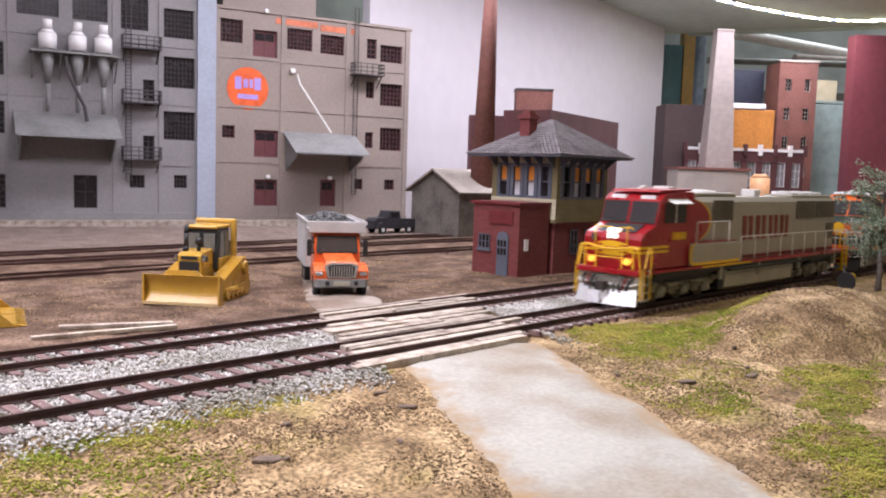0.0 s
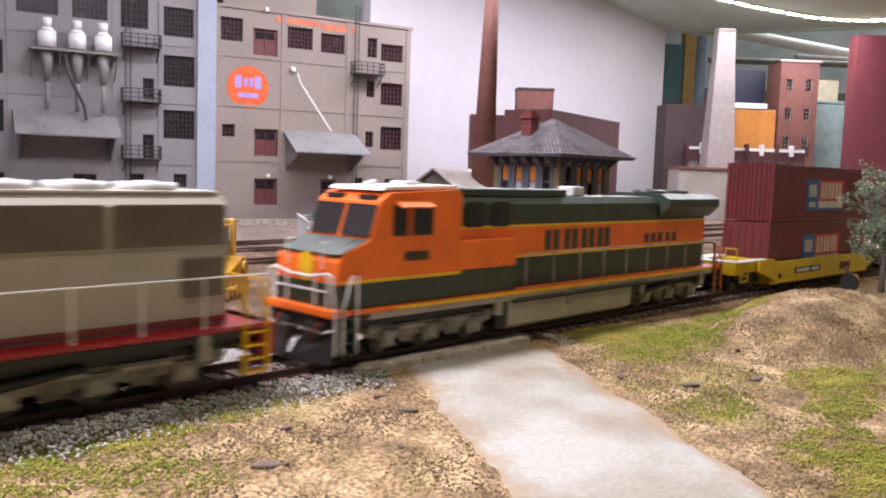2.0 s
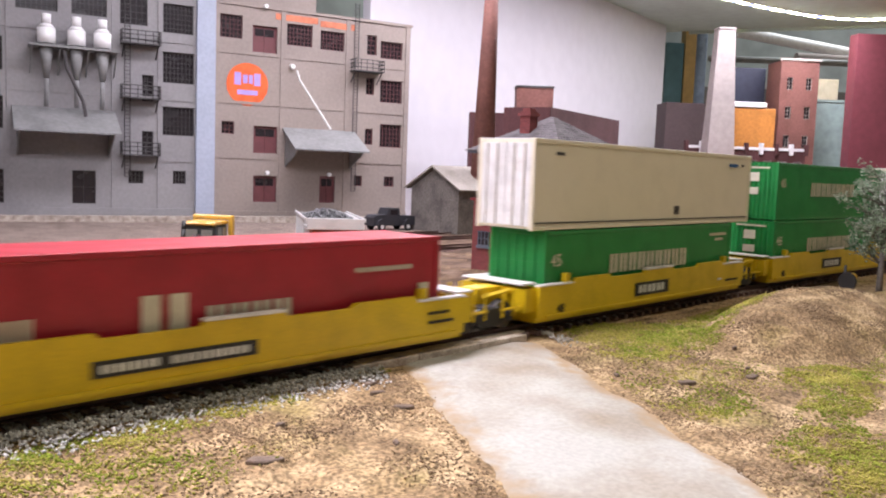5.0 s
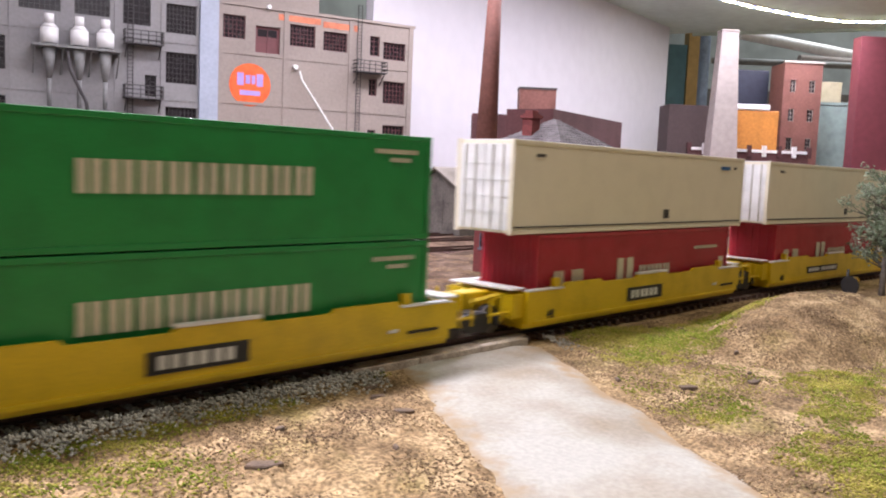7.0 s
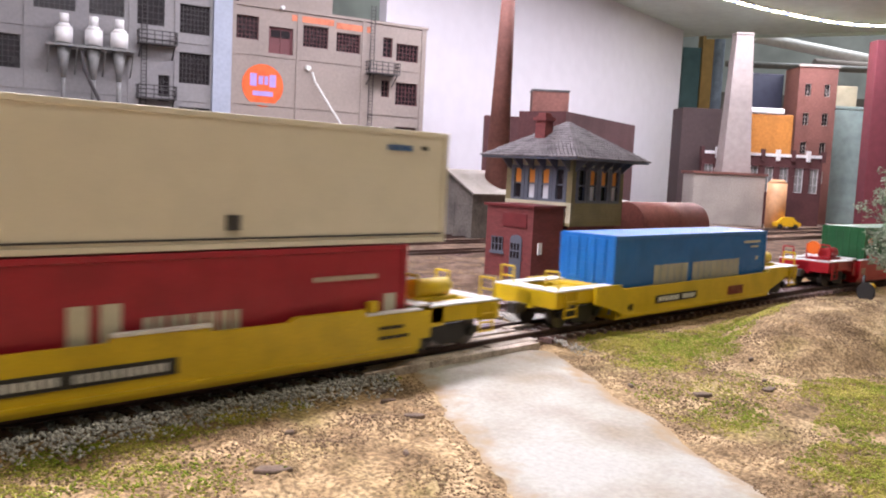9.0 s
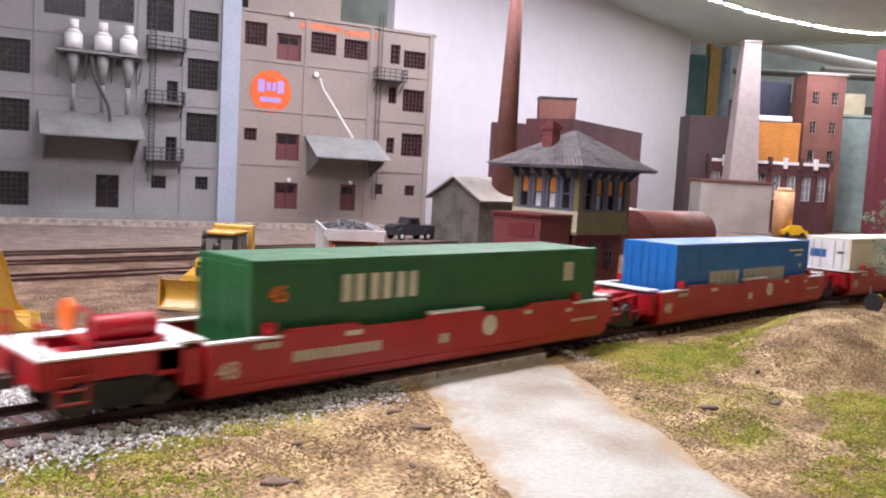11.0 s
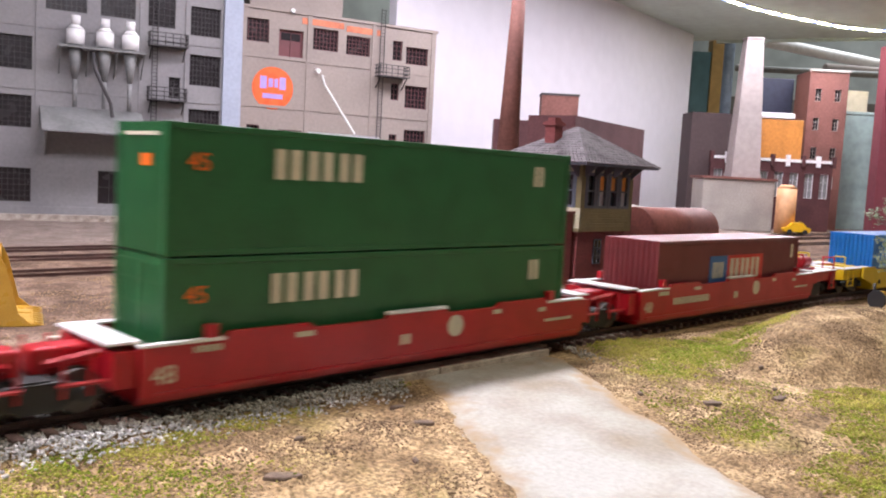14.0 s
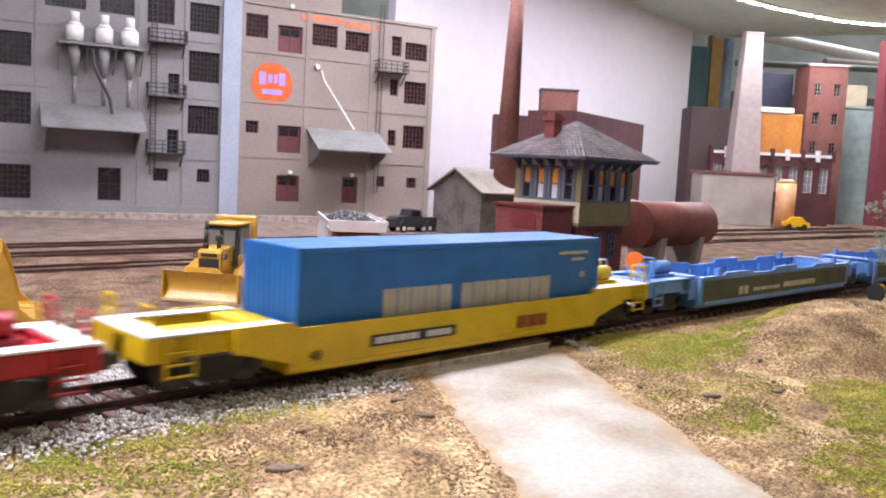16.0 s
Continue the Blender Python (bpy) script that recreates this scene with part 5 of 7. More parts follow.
# ---- tree ----
def tree(x, y, height, radius, seed):
    rnd = random.Random(seed)
    root = thing("tree", "grey-green model tree with fine wire branches", "tree", at=place(x, y, ground_z(x, y)))
    bm = bm_new()
    cyl(bm, (0, 0, -2), (0.6, 0, height * 0.4), 2.0, 1.3, 10)
    cyl(bm, (0.6, 0, height * 0.4), (0, 0.5, height * 0.95), 1.3, 0.3, 8)
    tips = []
    for i in range(46):
        z = height * rnd.uniform(0.26, 0.9)
        a = rnd.uniform(0, 6.283)
        r = radius * rnd.uniform(0.55, 1.05) * (1 - 0.55 * (z / height - 0.35) ** 2)
        q = Vector((math.cos(a) * r, math.sin(a) * r, z + rnd.uniform(2, 12)))
        p = Vector((0, 0, z - 3))
        cyl(bm, p, q, 0.55, 0.16, 5)
        for k in range(5):
            m = p + (q - p) * rnd.uniform(0.35, 1)
            e = m + Vector((rnd.uniform(-6, 6), rnd.uniform(-6, 6), rnd.uniform(0, 7)))
            bar(bm, m, e, 0.13)
            tips += [e, m + (e - m) * 0.5]
        tips.append(q)
    part("trunk", bm, M_WOODGREY, root, "thin grey trunk and twigs")
    rs = np.random.RandomState(seed)
    leaf = []
    for p in tips:
        for _ in range(9):
            o = rs.normal(0, 1.5, 3)
            leaf.append((p.x + o[0], p.y + o[1], p.z + o[2]))
    ob = grains("crown", leaf, 1.5, mat("frosted_grey_green_leaf", (0.19, 0.25, 0.16), 0.8, vary=0.4, second=(0.50, 0.55, 0.46), mix=(0.46, 0.72), coarse=300, island=0.7), "clumps of frosted grey-green foliage", 0.6)
    for key in ("category", "kind"):
        del ob[key]
    ob.parent = root
    return root


tree(545, -52, 72, 23, 4)

# ---- ground cover ----
rs = np.random.RandomState(21)


GREEN = [(290, -30, 26, 20, 0.95), (306, -48, 26, 20, 0.85), (272, -52, 26, 18, 0.45), (345, -46, 50, 16, 0.6), (296, -112, 34, 16, 0.75), (262, -124, 26, 10, 0.7), (222, -136, 26, 14, 0.6),
         (214, -152, 34, 12, 0.7), (230, -100, 20, 14, 0.3), (82, -29, 40, 9, 0.45), (62, -40, 40, 12, 0.4), (116, -27, 26, 7, 0.4), (80, -56, 30, 12, 0.15), (172, -21, 5, 3, 0.8),
         (400, -36, 80, 10, 0.4), (250, -85, 50, 25, 0.10), (380, -116, 60, 9, 0.4)]
moss, straw, dirt = [], [], []
share = np.array([rx * ry * k for _, _, rx, ry, k in GREEN])
for i, a, r, keep in zip(rs.choice(len(GREEN), 210000, p=share / share.sum()), rs.uniform(0, 6.283, 210000), rs.rand(210000) ** 0.5, rs.rand(210000)):
    cx, cy, rx, ry, k = GREEN[i]
    x, y = cx + rx * r * math.cos(a), cy + ry * r * math.sin(a)
    if keep > 1 - r * r or y < -166 or (x < 260 and road_half(x, y) < 33):
        continue
    n = noise.noise(Vector((x * 0.11, y * 0.11, 4))) + 0.5 * noise.noise(Vector((x * 0.4, y * 0.4, 9)))
    if rs.rand() < 0.55 + 0.9 * n:
        (moss if rs.rand() < 0.72 else straw).append((x, y, lay(x, y) + rs.uniform(-0.05, 0.5)))
M_MOSS = mat("green_foam_turf", (0.20, 0.25, 0.03), 0.95, vary=0.3, coarse=45, second=(0.36, 0.32, 0.07), mix=(0.42, 0.62), island=0.7, spec=0.1)
M_STRAW = mat("straw_yellow_turf", (0.45, 0.35, 0.12), 0.95, vary=0.3, coarse=60, island=0.4, spec=0.1)
grains("turf", moss, 0.72, M_MOSS, "yellow-green foam turf in patches", 0.6, category="grass")
grains("dry_turf", straw, 0.7, M_STRAW, "dry straw-coloured turf", 0.5, category="grass")
while len(dirt) < 85000:
    near = rs.rand() < 0.75
    x, y = (rs.uniform(30, 440), rs.uniform(-168, -20)) if near else (rs.uniform(60, 480), rs.uniform(75, 240))
    h = abs(road_half(x, y)) if near else 99
    if h < 29 and rs.rand() > 0.015:
        continue
    n = noise.noise(Vector((x * 0.05, y * 0.05, 14)))
    if rs.rand() < 0.4 + 1.5 * n:
        dirt.append((x, y, lay(x, y) + rs.uniform(-0.15, 0.2)))
M_CRUMB = mat("brown_soil_crumb", (0.36, 0.25, 0.15), 0.95, vary=0.35, coarse=40, second=(0.17, 0.115, 0.075), mix=(0.4, 0.6), island=0.8, spec=0.1)
grains("soil_crumb", dirt, 0.66, M_CRUMB, "loose brown soil crumbs", 0.7, category="soil")
for x, y, r, rz in ((244, -84, 4.6, -35), (152.5, -51, 3.6, -40), (161, -28, 4.2, 30), (102, -61, 4.6, -30), (170, -16, 3.2, 10), (270, -94, 4.2, 0), (271, -64, 1.6, 0), (155, -38, 3, -20), (232, -66, 2, 50), (266, -80, 2.2, 70), (280, -88, 1.8, 10), (118, -44, 2.0, 20), (132, -70, 1.8, 60), (300, -74, 2.0, 15)):
    rk = random.Random(int(x * 7 + y))
    bm = bm_new()
    n = 9
    prism(bm, [(r * rk.uniform(0.6, 1.1) * math.cos(k * 6.283 / n), r * 0.5 * rk.uniform(0.6, 1.1) * math.sin(k * 6.283 / n)) for k in range(n)], -0.9, 0.5, "z")
    bmesh.ops.bevel(bm, geom=bm.edges[:], offset=0.25, segments=1, affect="EDGES")
    solid("stone_chip", bm, M_CHIP, "flat brown chip of stone on the soil", "stone", "stone chips", at=place(x, y, lay(x, y) + 0.2, rz))


# ---- train ----
TRAIN = []


def running(ob, u, dz=0.0):
    """Joins a thing to the train; u: how far its middle stands behind the front reference, in millimetres."""
    TRAIN.append((ob, u, dz))
    return ob


def wheelset(parent, x, r, z=None):
    bm = bm_new()
    cyl(bm, (x, -9, r), (x, 9, r), 1.0, 1.0, 8)
    for s in (-1, 1):
        cyl(bm, (x, s * 7.2, r), (x, s * 9.4, r), r, r, 22)
        cyl(bm, (x, s * 6.6, r), (x, s * 7.2, r), r + 0.5, r + 0.5, 22)
    part("wheelset", bm, M_STEEL, parent, "dull steel wheels on an axle")


def bogie(root, x, frame_mat=None):
    bm = bm_new()
    for s in (-1, 1):
        prism(bm, [(x - 14, 4.6), (x - 8, 4.0), (x - 4, 1.8), (x + 4, 1.8), (x + 8, 4.0), (x + 14, 4.6), (x + 14, 6.6), (x + 6, 8.6), (x - 6, 8.6), (x - 14, 6.6)],
              s * 10.2, s * 12.0)
        for a in (x - 10.2, x + 10.2):
            cyl(bm, (a, s * 11.9, 5.2), (a, s * 13.0, 5.2), 1.9, 1.7, 12)
    box(bm, x - 4, x + 4, -11, 11, 5, 9)
    b = part("bogie", bm, frame_mat or M_BLACK, root, "black cast bogie frame")
    for a in (x - 10.2, x + 10.2):
        wheelset(b, a, 5.2)
    return b


def side_outline(h, low, high, notch):
    """Well side seen from the track: level top with stepped raised lengths."""
    top = []
    for x, z in notch:
        top.append((x, z))
    return [(-h, low), (h, low), (h, top[-1][1])] + top[::-1] + [(-h, top[0][1])]


def deck_end(root, x0, x1, colour, s, cap):
    """An end platform of a well car between x0 (well) and x1 (coupler end)."""
    bm = bm_new()
    d = x1 - x0
    bbox(bm, min(x1 - 0.24 * d, x1), max(x1 - 0.24 * d, x1), -15.5, 15.5, 9, 15.5, 0.4)
    p = part("end_platform", bm, colour, root)
    bm = bm_new()
    box(bm, min(x0, x1), max(x0, x1), -3.5, 3.5, 8, 14.5)
    part("centre_sill", bm, colour, p)
    bm = bm_new()
    bbox(bm, min(x0, x0 + 0.2 * d), max(x0, x0 + 0.2 * d), -15.5, 15.5, 9, 15.5, 0.4)
    part("cross_beam", bm, colour, p)
    for y in (-13, 13):
        bm = bm_new()
        bbox(bm, min(x0, x0 + d * 0.8), max(x0, x0 + d * 0.8), y - 2.5, y + 2.5, 10, 15.5, 0.4)
        part("side_beam", bm, colour, p)
        bm = bm_new()
        box(bm, min(x0, x1), max(x0, x1), y - 2.9, y + 2.9, 15.6, 16.1)
        part("walkway", bm, cap, p, "pale grated walkway")
    bm = bm_new()
    box(bm, min(x1 - 0.2 * d, x1), max(x1 - 0.2 * d, x1), -10.1, 10.1, 15.6, 16.1)
    part("walkway", bm, cap, p, "pale grated walkway")
    e = x1 - 0.06 * d
    for a, b in ((-14.5, -8), (8, 14.5)):
        bm = bm_new()
        rail_run(bm, [(e, a, 15), (e, a, 23), (e, b, 23), (e, b, 15)], 0.42)
        bar(bm, (e, a, 19), (e, b, 19), 0.35)
        part("end_railing", bm, colour, p)
    bm = bm_new()
    for k in (5.5, 8.5, 11.5):
        bar(bm, (x1 - 0.12 * d, -16.2, k), (x1 - 0.32 * d, -16.2, k), 0.4)
    for q in (0.12, 0.32):
        bar(bm, (x1 - q * d, -16.2, 5), (x1 - q * d, -16.2, 15), 0.45)
    part("step_ladder", bm, colour, p)
    bm = bm_new()
    box(bm, min(x1, x1 + 5 * s), max(x1, x1 + 5 * s), -1.4, 1.4, 7, 9.5)
    bbox(bm, min(x1 + 4 * s, x1 + 8 * s), max(x1 + 4 * s, x1 + 8 * s), -2.4, 2.4, 6, 10.5, 0.5)
    part("coupler", bm, M_STEEL, p, "dark knuckle coupler")


def brake_gear(root, x, colour, knob):
    bm = bm_new()
    cyl(bm, (x - 8, -4, 20), (x + 8, -4, 20), 3.2, 3.2, 14)
    box(bm, x - 10, x + 10, -8, 4, 16, 17.2)
    rail_run(bm, [(x - 10, -9, 16), (x - 10, -9, 25), (x - 10, 5, 25), (x - 10, 5, 16)], 0.5)
    b = part("brake_cylinder", bm, colour, root)
    bm = bm_new()
    cyl(bm, (x - 12.5, 0, 23), (x - 11.2, 0, 23), 4.2, 4.2, 18)
    part("brake_wheel", bm, knob, b, "orange hand brake wheel")


def well_unit(u, colour, kind, label, marks, left, right, cap=None, under=True):
    """A well car unit. kind: 'long' (articulated) or 'short' (single). left, right: 'end' for a coupler platform, 'joint' for a shared bogie."""
    root = running(thing("well_car", label, "rail wagon", "well cars"), u)
    cap = cap or M_WHITE
    h = 87.5 if kind == "long" else 72
    low = 3.4 if kind == "long" else 2.6
    top = [(-h, 15.5), (-h + 22, 15.5), (-h + 23.5, 17.6), (-h + 48, 17.6), (-h + 50, 16.2), (-12, 16.2), (-11, 17.4), (14, 17.4), (15, 16.2),
           (h - 50, 16.2), (h - 48, 17.6), (h - 23.5, 17.6), (h - 22, 15.5), (h, 15.5)] if kind == "long" else \
          [(-h, 14.6), (h, 14.6)]
    if kind == "long":
        outline = side_outline(h, low, 0, top)
    else:
        outline = [(-h + 3, low), (h - 3, low), (h, low + 2.5), (h + 14, 9), (h + 17, 9.5), (h + 17, 16.4), (h, 16.4), (h - 3, 14.6), (-h + 3, 14.6), (-h, 16.4),
                   (-h - 17, 16.4), (-h - 17, 9.5), (-h - 14, 9), (-h, low + 2.5)]
    for s in (-1, 1):
        bm = bm_new()
        prism(bm, outline, s * 16.6, s * 17.8)
        side = part("side_sill", bm, colour, root)
        bm = bm_new()
        n = 9
        for i in range(n):
            x = -h + 8 + (2 * h - 16) * i / (n - 1)
            box(bm, x - 0.5, x + 0.5, s * 14.9 if s < 0 else 14.9, s * 16.6 if s < 0 else 16.6, low, 14)
        part("side_ribs", bm, colour, side)
        bm = bm_new()
        box(bm, -h + 4, h - 4, min(s * 17.8, s * 18.5), max(s * 17.8, s * 18.5), low, low + 1.1)
        part("side_lip", bm, colour, side)
        if kind == "long":
            bm = bm_new()
            box(bm, -11, 14, min(s * 16.2, s * 18.1), max(s * 16.2, s * 18.1), 17.5, 18.3)
            part("white_cap", bm, cap, side, "pale top cap")
            for e in (-1, 1):
                bm = bm_new()
                box(bm, min(e * h, e * (h - 22)), max(e * h, e * (h - 22)), min(s * 15.4, s * 18.1), max(s * 15.4, s * 18.1), 15.6, 16.2)
                part("white_cap", bm, cap, side, "pale top cap")
            for x in (-h + 19, h - 19):
                bm = bm_new()
                box(bm, x - 1.6, x + 1.6, min(s * 15, s * 17.2), max(s * 15, s * 17.2), 16.3, 19.6)
                part("container_guide", bm, colour, side)
    bm = bm_new()
    box(bm, -h, h, -16.4, 16.4, 1.6, 3.0)
    part("well_floor", bm, colour, root)
    for s, style in ((-1, left), (1, right)):
        bm = bm_new()
        box(bm, min(s * h, s * (h - 1.5)), max(s * h, s * (h - 1.5)), -16.4, 16.4, 3.1, 15.4)
        part("bulkhead", bm, colour, root)
        if kind == "long":
            bm = bm_new()
            box(bm, min(s * (h + 0.3), s * (h + 6)), max(s * (h + 0.3), s * (h + 6)), -16, 16, 6, 14.8)
            part("end_frame", bm, colour, root)
            bm = bm_new()
            box(bm, min(s * (h - 1), s * (h + 7)), max(s * (h - 1), s * (h + 7)), -15.2, 15.2, 16.3, 16.9)
            part("end_walkway", bm, cap, root, "pale end walkway")
        if style == "end":
            x0, x1 = s * (h + (6 if kind == "long" else 1)), s * (h + 40)
            deck_end(root, x0, x1, colour, s, cap)
            bogie(root, s * (h + 19))
            if s > 0 or kind == "long":
                brake_gear(root, s * (h + 16), colour, M_ORANGE)
        else:
            bm = bm_new()
            bbox(bm, min(s * (h + 6), s * (h + 20)), max(s * (h + 6), s * (h + 20)), -4, 4, 8, 15, 0.8)
            for y in (-9, 9):
                bar(bm, (s * (h + 5), y, 14), (s * (h + 17), y * 0.4, 11), 1.2)
                bar(bm, (s * (h + 5), y * 1.5, 8), (s * (h + 17), y * 1.5, 8), 0.6)
                bar(bm, (s * (h + 16), y * 1.5, 5), (s * (h + 16), y * 1.5, 15), 0.5)
                bar(bm, (s * (h + 10), y * 1.5, 5), (s * (h + 10), y * 1.5, 15), 0.5)
            part("joint", bm, colour, root, "articulated joint with steps")
            if s < 0:
                bogie(root, s * 108.5)
    # lettering on the near side: plates and plain bars
    for x0, x1, z0, z1, material, words in marks:
        if words is None:
            bm = bm_new()
            box(bm, x0, x1, -18.1, -17.8, z0, z1)
            part("plate", bm, material, root)
        elif words == "disc":
            bm = bm_new()
            c, zc, r = (x0 + x1) / 2, (z0 + z1) / 2, (z1 - z0) / 2
            prism(bm, [(c + r * math.cos(k * math.pi / 12), zc + r * math.sin(k * math.pi / 12)) for k in range(24)], -18.05, -17.8)
            part("emblem", bm, material, root, "pale round emblem")
        elif isinstance(words, str):
            figures(root, words, x0, z0, z1 - z0, -18.0, material)
        else:
            bm = bm_new()
            blocks(bm, x0, x1, z0, z1, -18.1, words)
            part("lettering", bm, material, root)
    return root


def figures(root, body, x, z, height, y, material, face=0.0):
    """Readable figures on a side."""
    cu = bpy.data.curves.new("figures", "FONT")
    cu.body, cu.size, cu.extrude = body, height * 0.001 * 1.4, 0.0001
    tmp = bpy.data.objects.new("figures", cu)
    me = bpy.data.meshes.new_from_object(tmp)
    bpy.data.objects.remove(tmp)
    me.materials.append(material)
    ob = new("figures", me)
    ob.parent = root
    ob.matrix_basis = place(x, y, z, face, 90)
    return ob


def container(u, length, z, colour, label, marks=(), height=33.0, smooth_side=False, half=14.0, doors=True, roof=None, ends=()):
    root = running(thing("shipping_container", label, "container", "containers on the train"), u, z)
    h = length / 2
    bm = bm_new()
    box(bm, -h + 0.8, h - 0.8, -half + 0.5, half - 0.5, 0.6, height - 0.5)
    part("body", bm, colour, root)
    n = int(length / 2.6)
    for s in (-1, 1):
        bm = bm_new()
        d = 0.22 if not smooth_side else 0.05
        prof = []
        for i in range(n):
            x = -h + 2 + (length - 4) * i / n
            p = (length - 4) / n
            prof += [(x + p * k, s * (half - 0.48 + q)) for k, q in ((0.1, 0), (0.3, d), (0.7, d), (0.9, 0))]
        prism(bm, prof + [(h - 2, s * (half - 0.9)), (-h + 2, s * (half - 0.9))], 1.8, height - 1.6, "z")
        part("corrugated_side", bm, colour, root)
    for x in (-h, h - 1.8):
        for y in (-half, half - 1.8):
            bm = bm_new()
            bbox(bm, x, x + 1.8, y, y + 1.8, 0, height, 0.25)
            part("corner_post", bm, colour, root)
    for s in (-1, 1):
        for zz in (0.2, height - 1.7):
            bm = bm_new()
            bbox(bm, -h + 1.8, h - 1.8, min(s * half, s * (half - 1.2)), max(s * half, s * (half - 1.2)), zz, zz + 1.6, 0.2)
            part("side_rail", bm, colour, root)
    bm = bm_new()
    box(bm, -h + 1.0, h - 1.0, -half + 1.2, half - 1.2, height - 0.45, height - 0.1)
    part("roof", bm, roof or colour, root)
    # Ends and roofs take the lit white copy of the shade-tinted sides.
    end_paint = M_WHITE if colour is M_SHADEWHITE else colour
    for s in (-1, 1):
        bm = bm_new()
        x0, x1 = s * (h - 0.8), s * (h - 0.25)
        if doors and s < 0:
            for y0, y1 in ((-half + 2, -0.2), (0.2, half - 2)):
                box(bm, min(x0, x1), max(x0, x1), y0, y1, 1.6, height - 1.8)
            leaf = part("door", bm, end_paint, root)
            for y in (-9.3, -4.2, 4.2, 9.3):
                bm = bm_new()
                bar(bm, (s * (h + 0.1), y, 1.8), (s * (h + 0.1), y, height - 2), 0.28)
                part("lock_rod", bm, M_TANK if colour is M_SHADEWHITE else colour, leaf)
            for zz in (8, 14, 20, 26):
                bm = bm_new()
                box(bm, min(s * h, s * (h - 0.3)), max(s * h, s * (h - 0.3)), -half + 2, half - 2, zz, zz + 0.5)
                part("door_seam_rib", bm, end_paint, leaf)
        else:
            prof = []
            for i in range(9):
                y, p = -half + 1.8 + (2 * half - 3.6) * i / 9, (2 * half - 3.6) / 9
                prof += [(s * (h - 0.8 + q), y + p * k) for k, q in ((0.08, 0), (0.28, 0.6), (0.72, 0.6), (0.92, 0))]
            prism(bm, prof + [(s * (h - 1.2), half - 1.8), (s * (h - 1.2), -half + 1.8)], 0.4, height - 0.4, "z")
            part("end_wall", bm, end_paint, root)
    for y0, y1, z0, z1, material in ends:
        bm = bm_new()
        box(bm, -h - 0.25, -h + 0.1, y0, y1, z0, z1)
        part("end_marking", bm, material, root)
    yy = -half + 0.05
    for x0, x1, z0, z1, material, words in marks:
        if isinstance(words, str):
            figures(root, words, x0, z0, z1 - z0, yy - 0.25, material)
            continue
        bm = bm_new()
        if words is None:
            box(bm, x0, x1, yy - 0.12, yy + 0.3, z0, z1)
            part("panel", bm, material, root)
        else:
            blocks(bm, x0, x1, z0, z1, yy - 0.02, words, 0.2)
            part("lettering", bm, material, root)
    return root


D_ = M_DECAL


def marks_tal(h):
    """A blue and red panel with plain pale bars."""
    x = -2
    return [(x - 24, x - 7, 6.5, 25, M_DECALBLUE, None), (x - 7, x + 31, 12, 25, M_SIGNRED, None), (x - 7, x + 31, 6.5, 8, M_DECALBLUE, None),
            (x - 7, x + 31, 8, 12, D_, None), (x - 21, x - 10, 14.5, 22, D_, [2]), (x - 20, x - 11, 8.5, 11.5, D_, [5]), (x - 4, x + 29, 13.5, 23.5, D_, [3]),
            (h - 10, h - 6.5, 22, 29, D_, [1])]


def marks_ever(h):
    return [(-34, 34, 14, 22, D_, [9]), (-h + 4, -h + 12, 19, 24, D_, "45"), (h - 24, h - 6, 27, 28.4, D_, [10]), (h - 18, h - 9, 24.5, 25.8, D_, [6])]


def marks_k(h):
    return [(-24, -8, 10.5, 21.5, D_, [1]), (-6, 22, 10.5, 17.5, D_, [4]), (-h + 11, -h + 18, 12.5, 18.5, D_, [2]), (-h + 23, -h + 31, 12.5, 18.5, D_, [3]),
            (h - 36, h - 12, 23, 24.4, D_, [12]), (h - 9, h - 4.5, 11, 18, D_, None), (h - 18, h - 14, 11, 14, M_YEL, [2])]


def marks_lloyd(h):
    return [(-40, 42, 11, 19.5, D_, [5, 8]), (h - 26, h - 8, 27, 28.2, D_, [9]), (h - 18, h - 10, 24.5, 25.6, D_, [5]), (h - 12, h - 9, 18, 20, D_, [1])]


def marks_mol(h):
    return [(-h + 30, -h + 62, 20, 28, D_, [3]), (-h + 5, -h + 12, 21.5, 26, M_ORANGE, "45"), (h - 20, h - 14, 21, 28, D_, [2])]


def marks_white(h):
    return [(h - 26, h - 16, 28.5, 30.2, M_DECALBLUE, [6]), (-h + 14, -h + 19, 29, 30.2, M_IRON, None), (h - 80, h - 76, 5, 9, M_IRON, None), (h - 12, h - 9, 29, 30.2, M_IRON, [2]),
            (-h + 2, h - 2, 2.6, 3.1, M_IRON, None)]


def marks_csx(h):
    return [(h - 60, h - 36, 13.5, 23.5, M_DECALBLUE, [3]), (h - 57, h - 39, 10, 11.4, M_DECALBLUE, [7]), (h - 55, h - 41, 25.4, 26.4, M_DECALBLUE, [6])]


Z0 = 3.2
PLATE = [(-19, 10, 6.4, 12.2, M_BLACK, None), (-16, 7, 7.6, 11, M_PIPE, [3]), (-76, -66, 4.6, 8.2, M_BLACK, "48"), (60, 64, 8, 9, M_PIPE, None), (68, 82, 7, 8, M_BLACK, [9])]
LONGPLATE = [(-40, 5, 7, 11, M_BLACK, None), (-38, 3, 8, 10, M_PIPE, [4, 6]), (-76, -66, 4.6, 8.2, M_BLACK, "48"), (70, 80, 11, 12, M_BLACK, [5]), (70, 82, 8, 9, M_BLACK, [7])]
SHORT = [(-44, -8, 6.6, 10, M_BLACK, None), (-42, -24, 7.3, 9.3, M_PIPE, [4]), (-21, -10, 7.3, 9.3, M_PIPE, [6]), (23, 40, 5.6, 10, M_DECALRED, [3]), (-66, -58, 5, 8, M_BLACK, "48")]
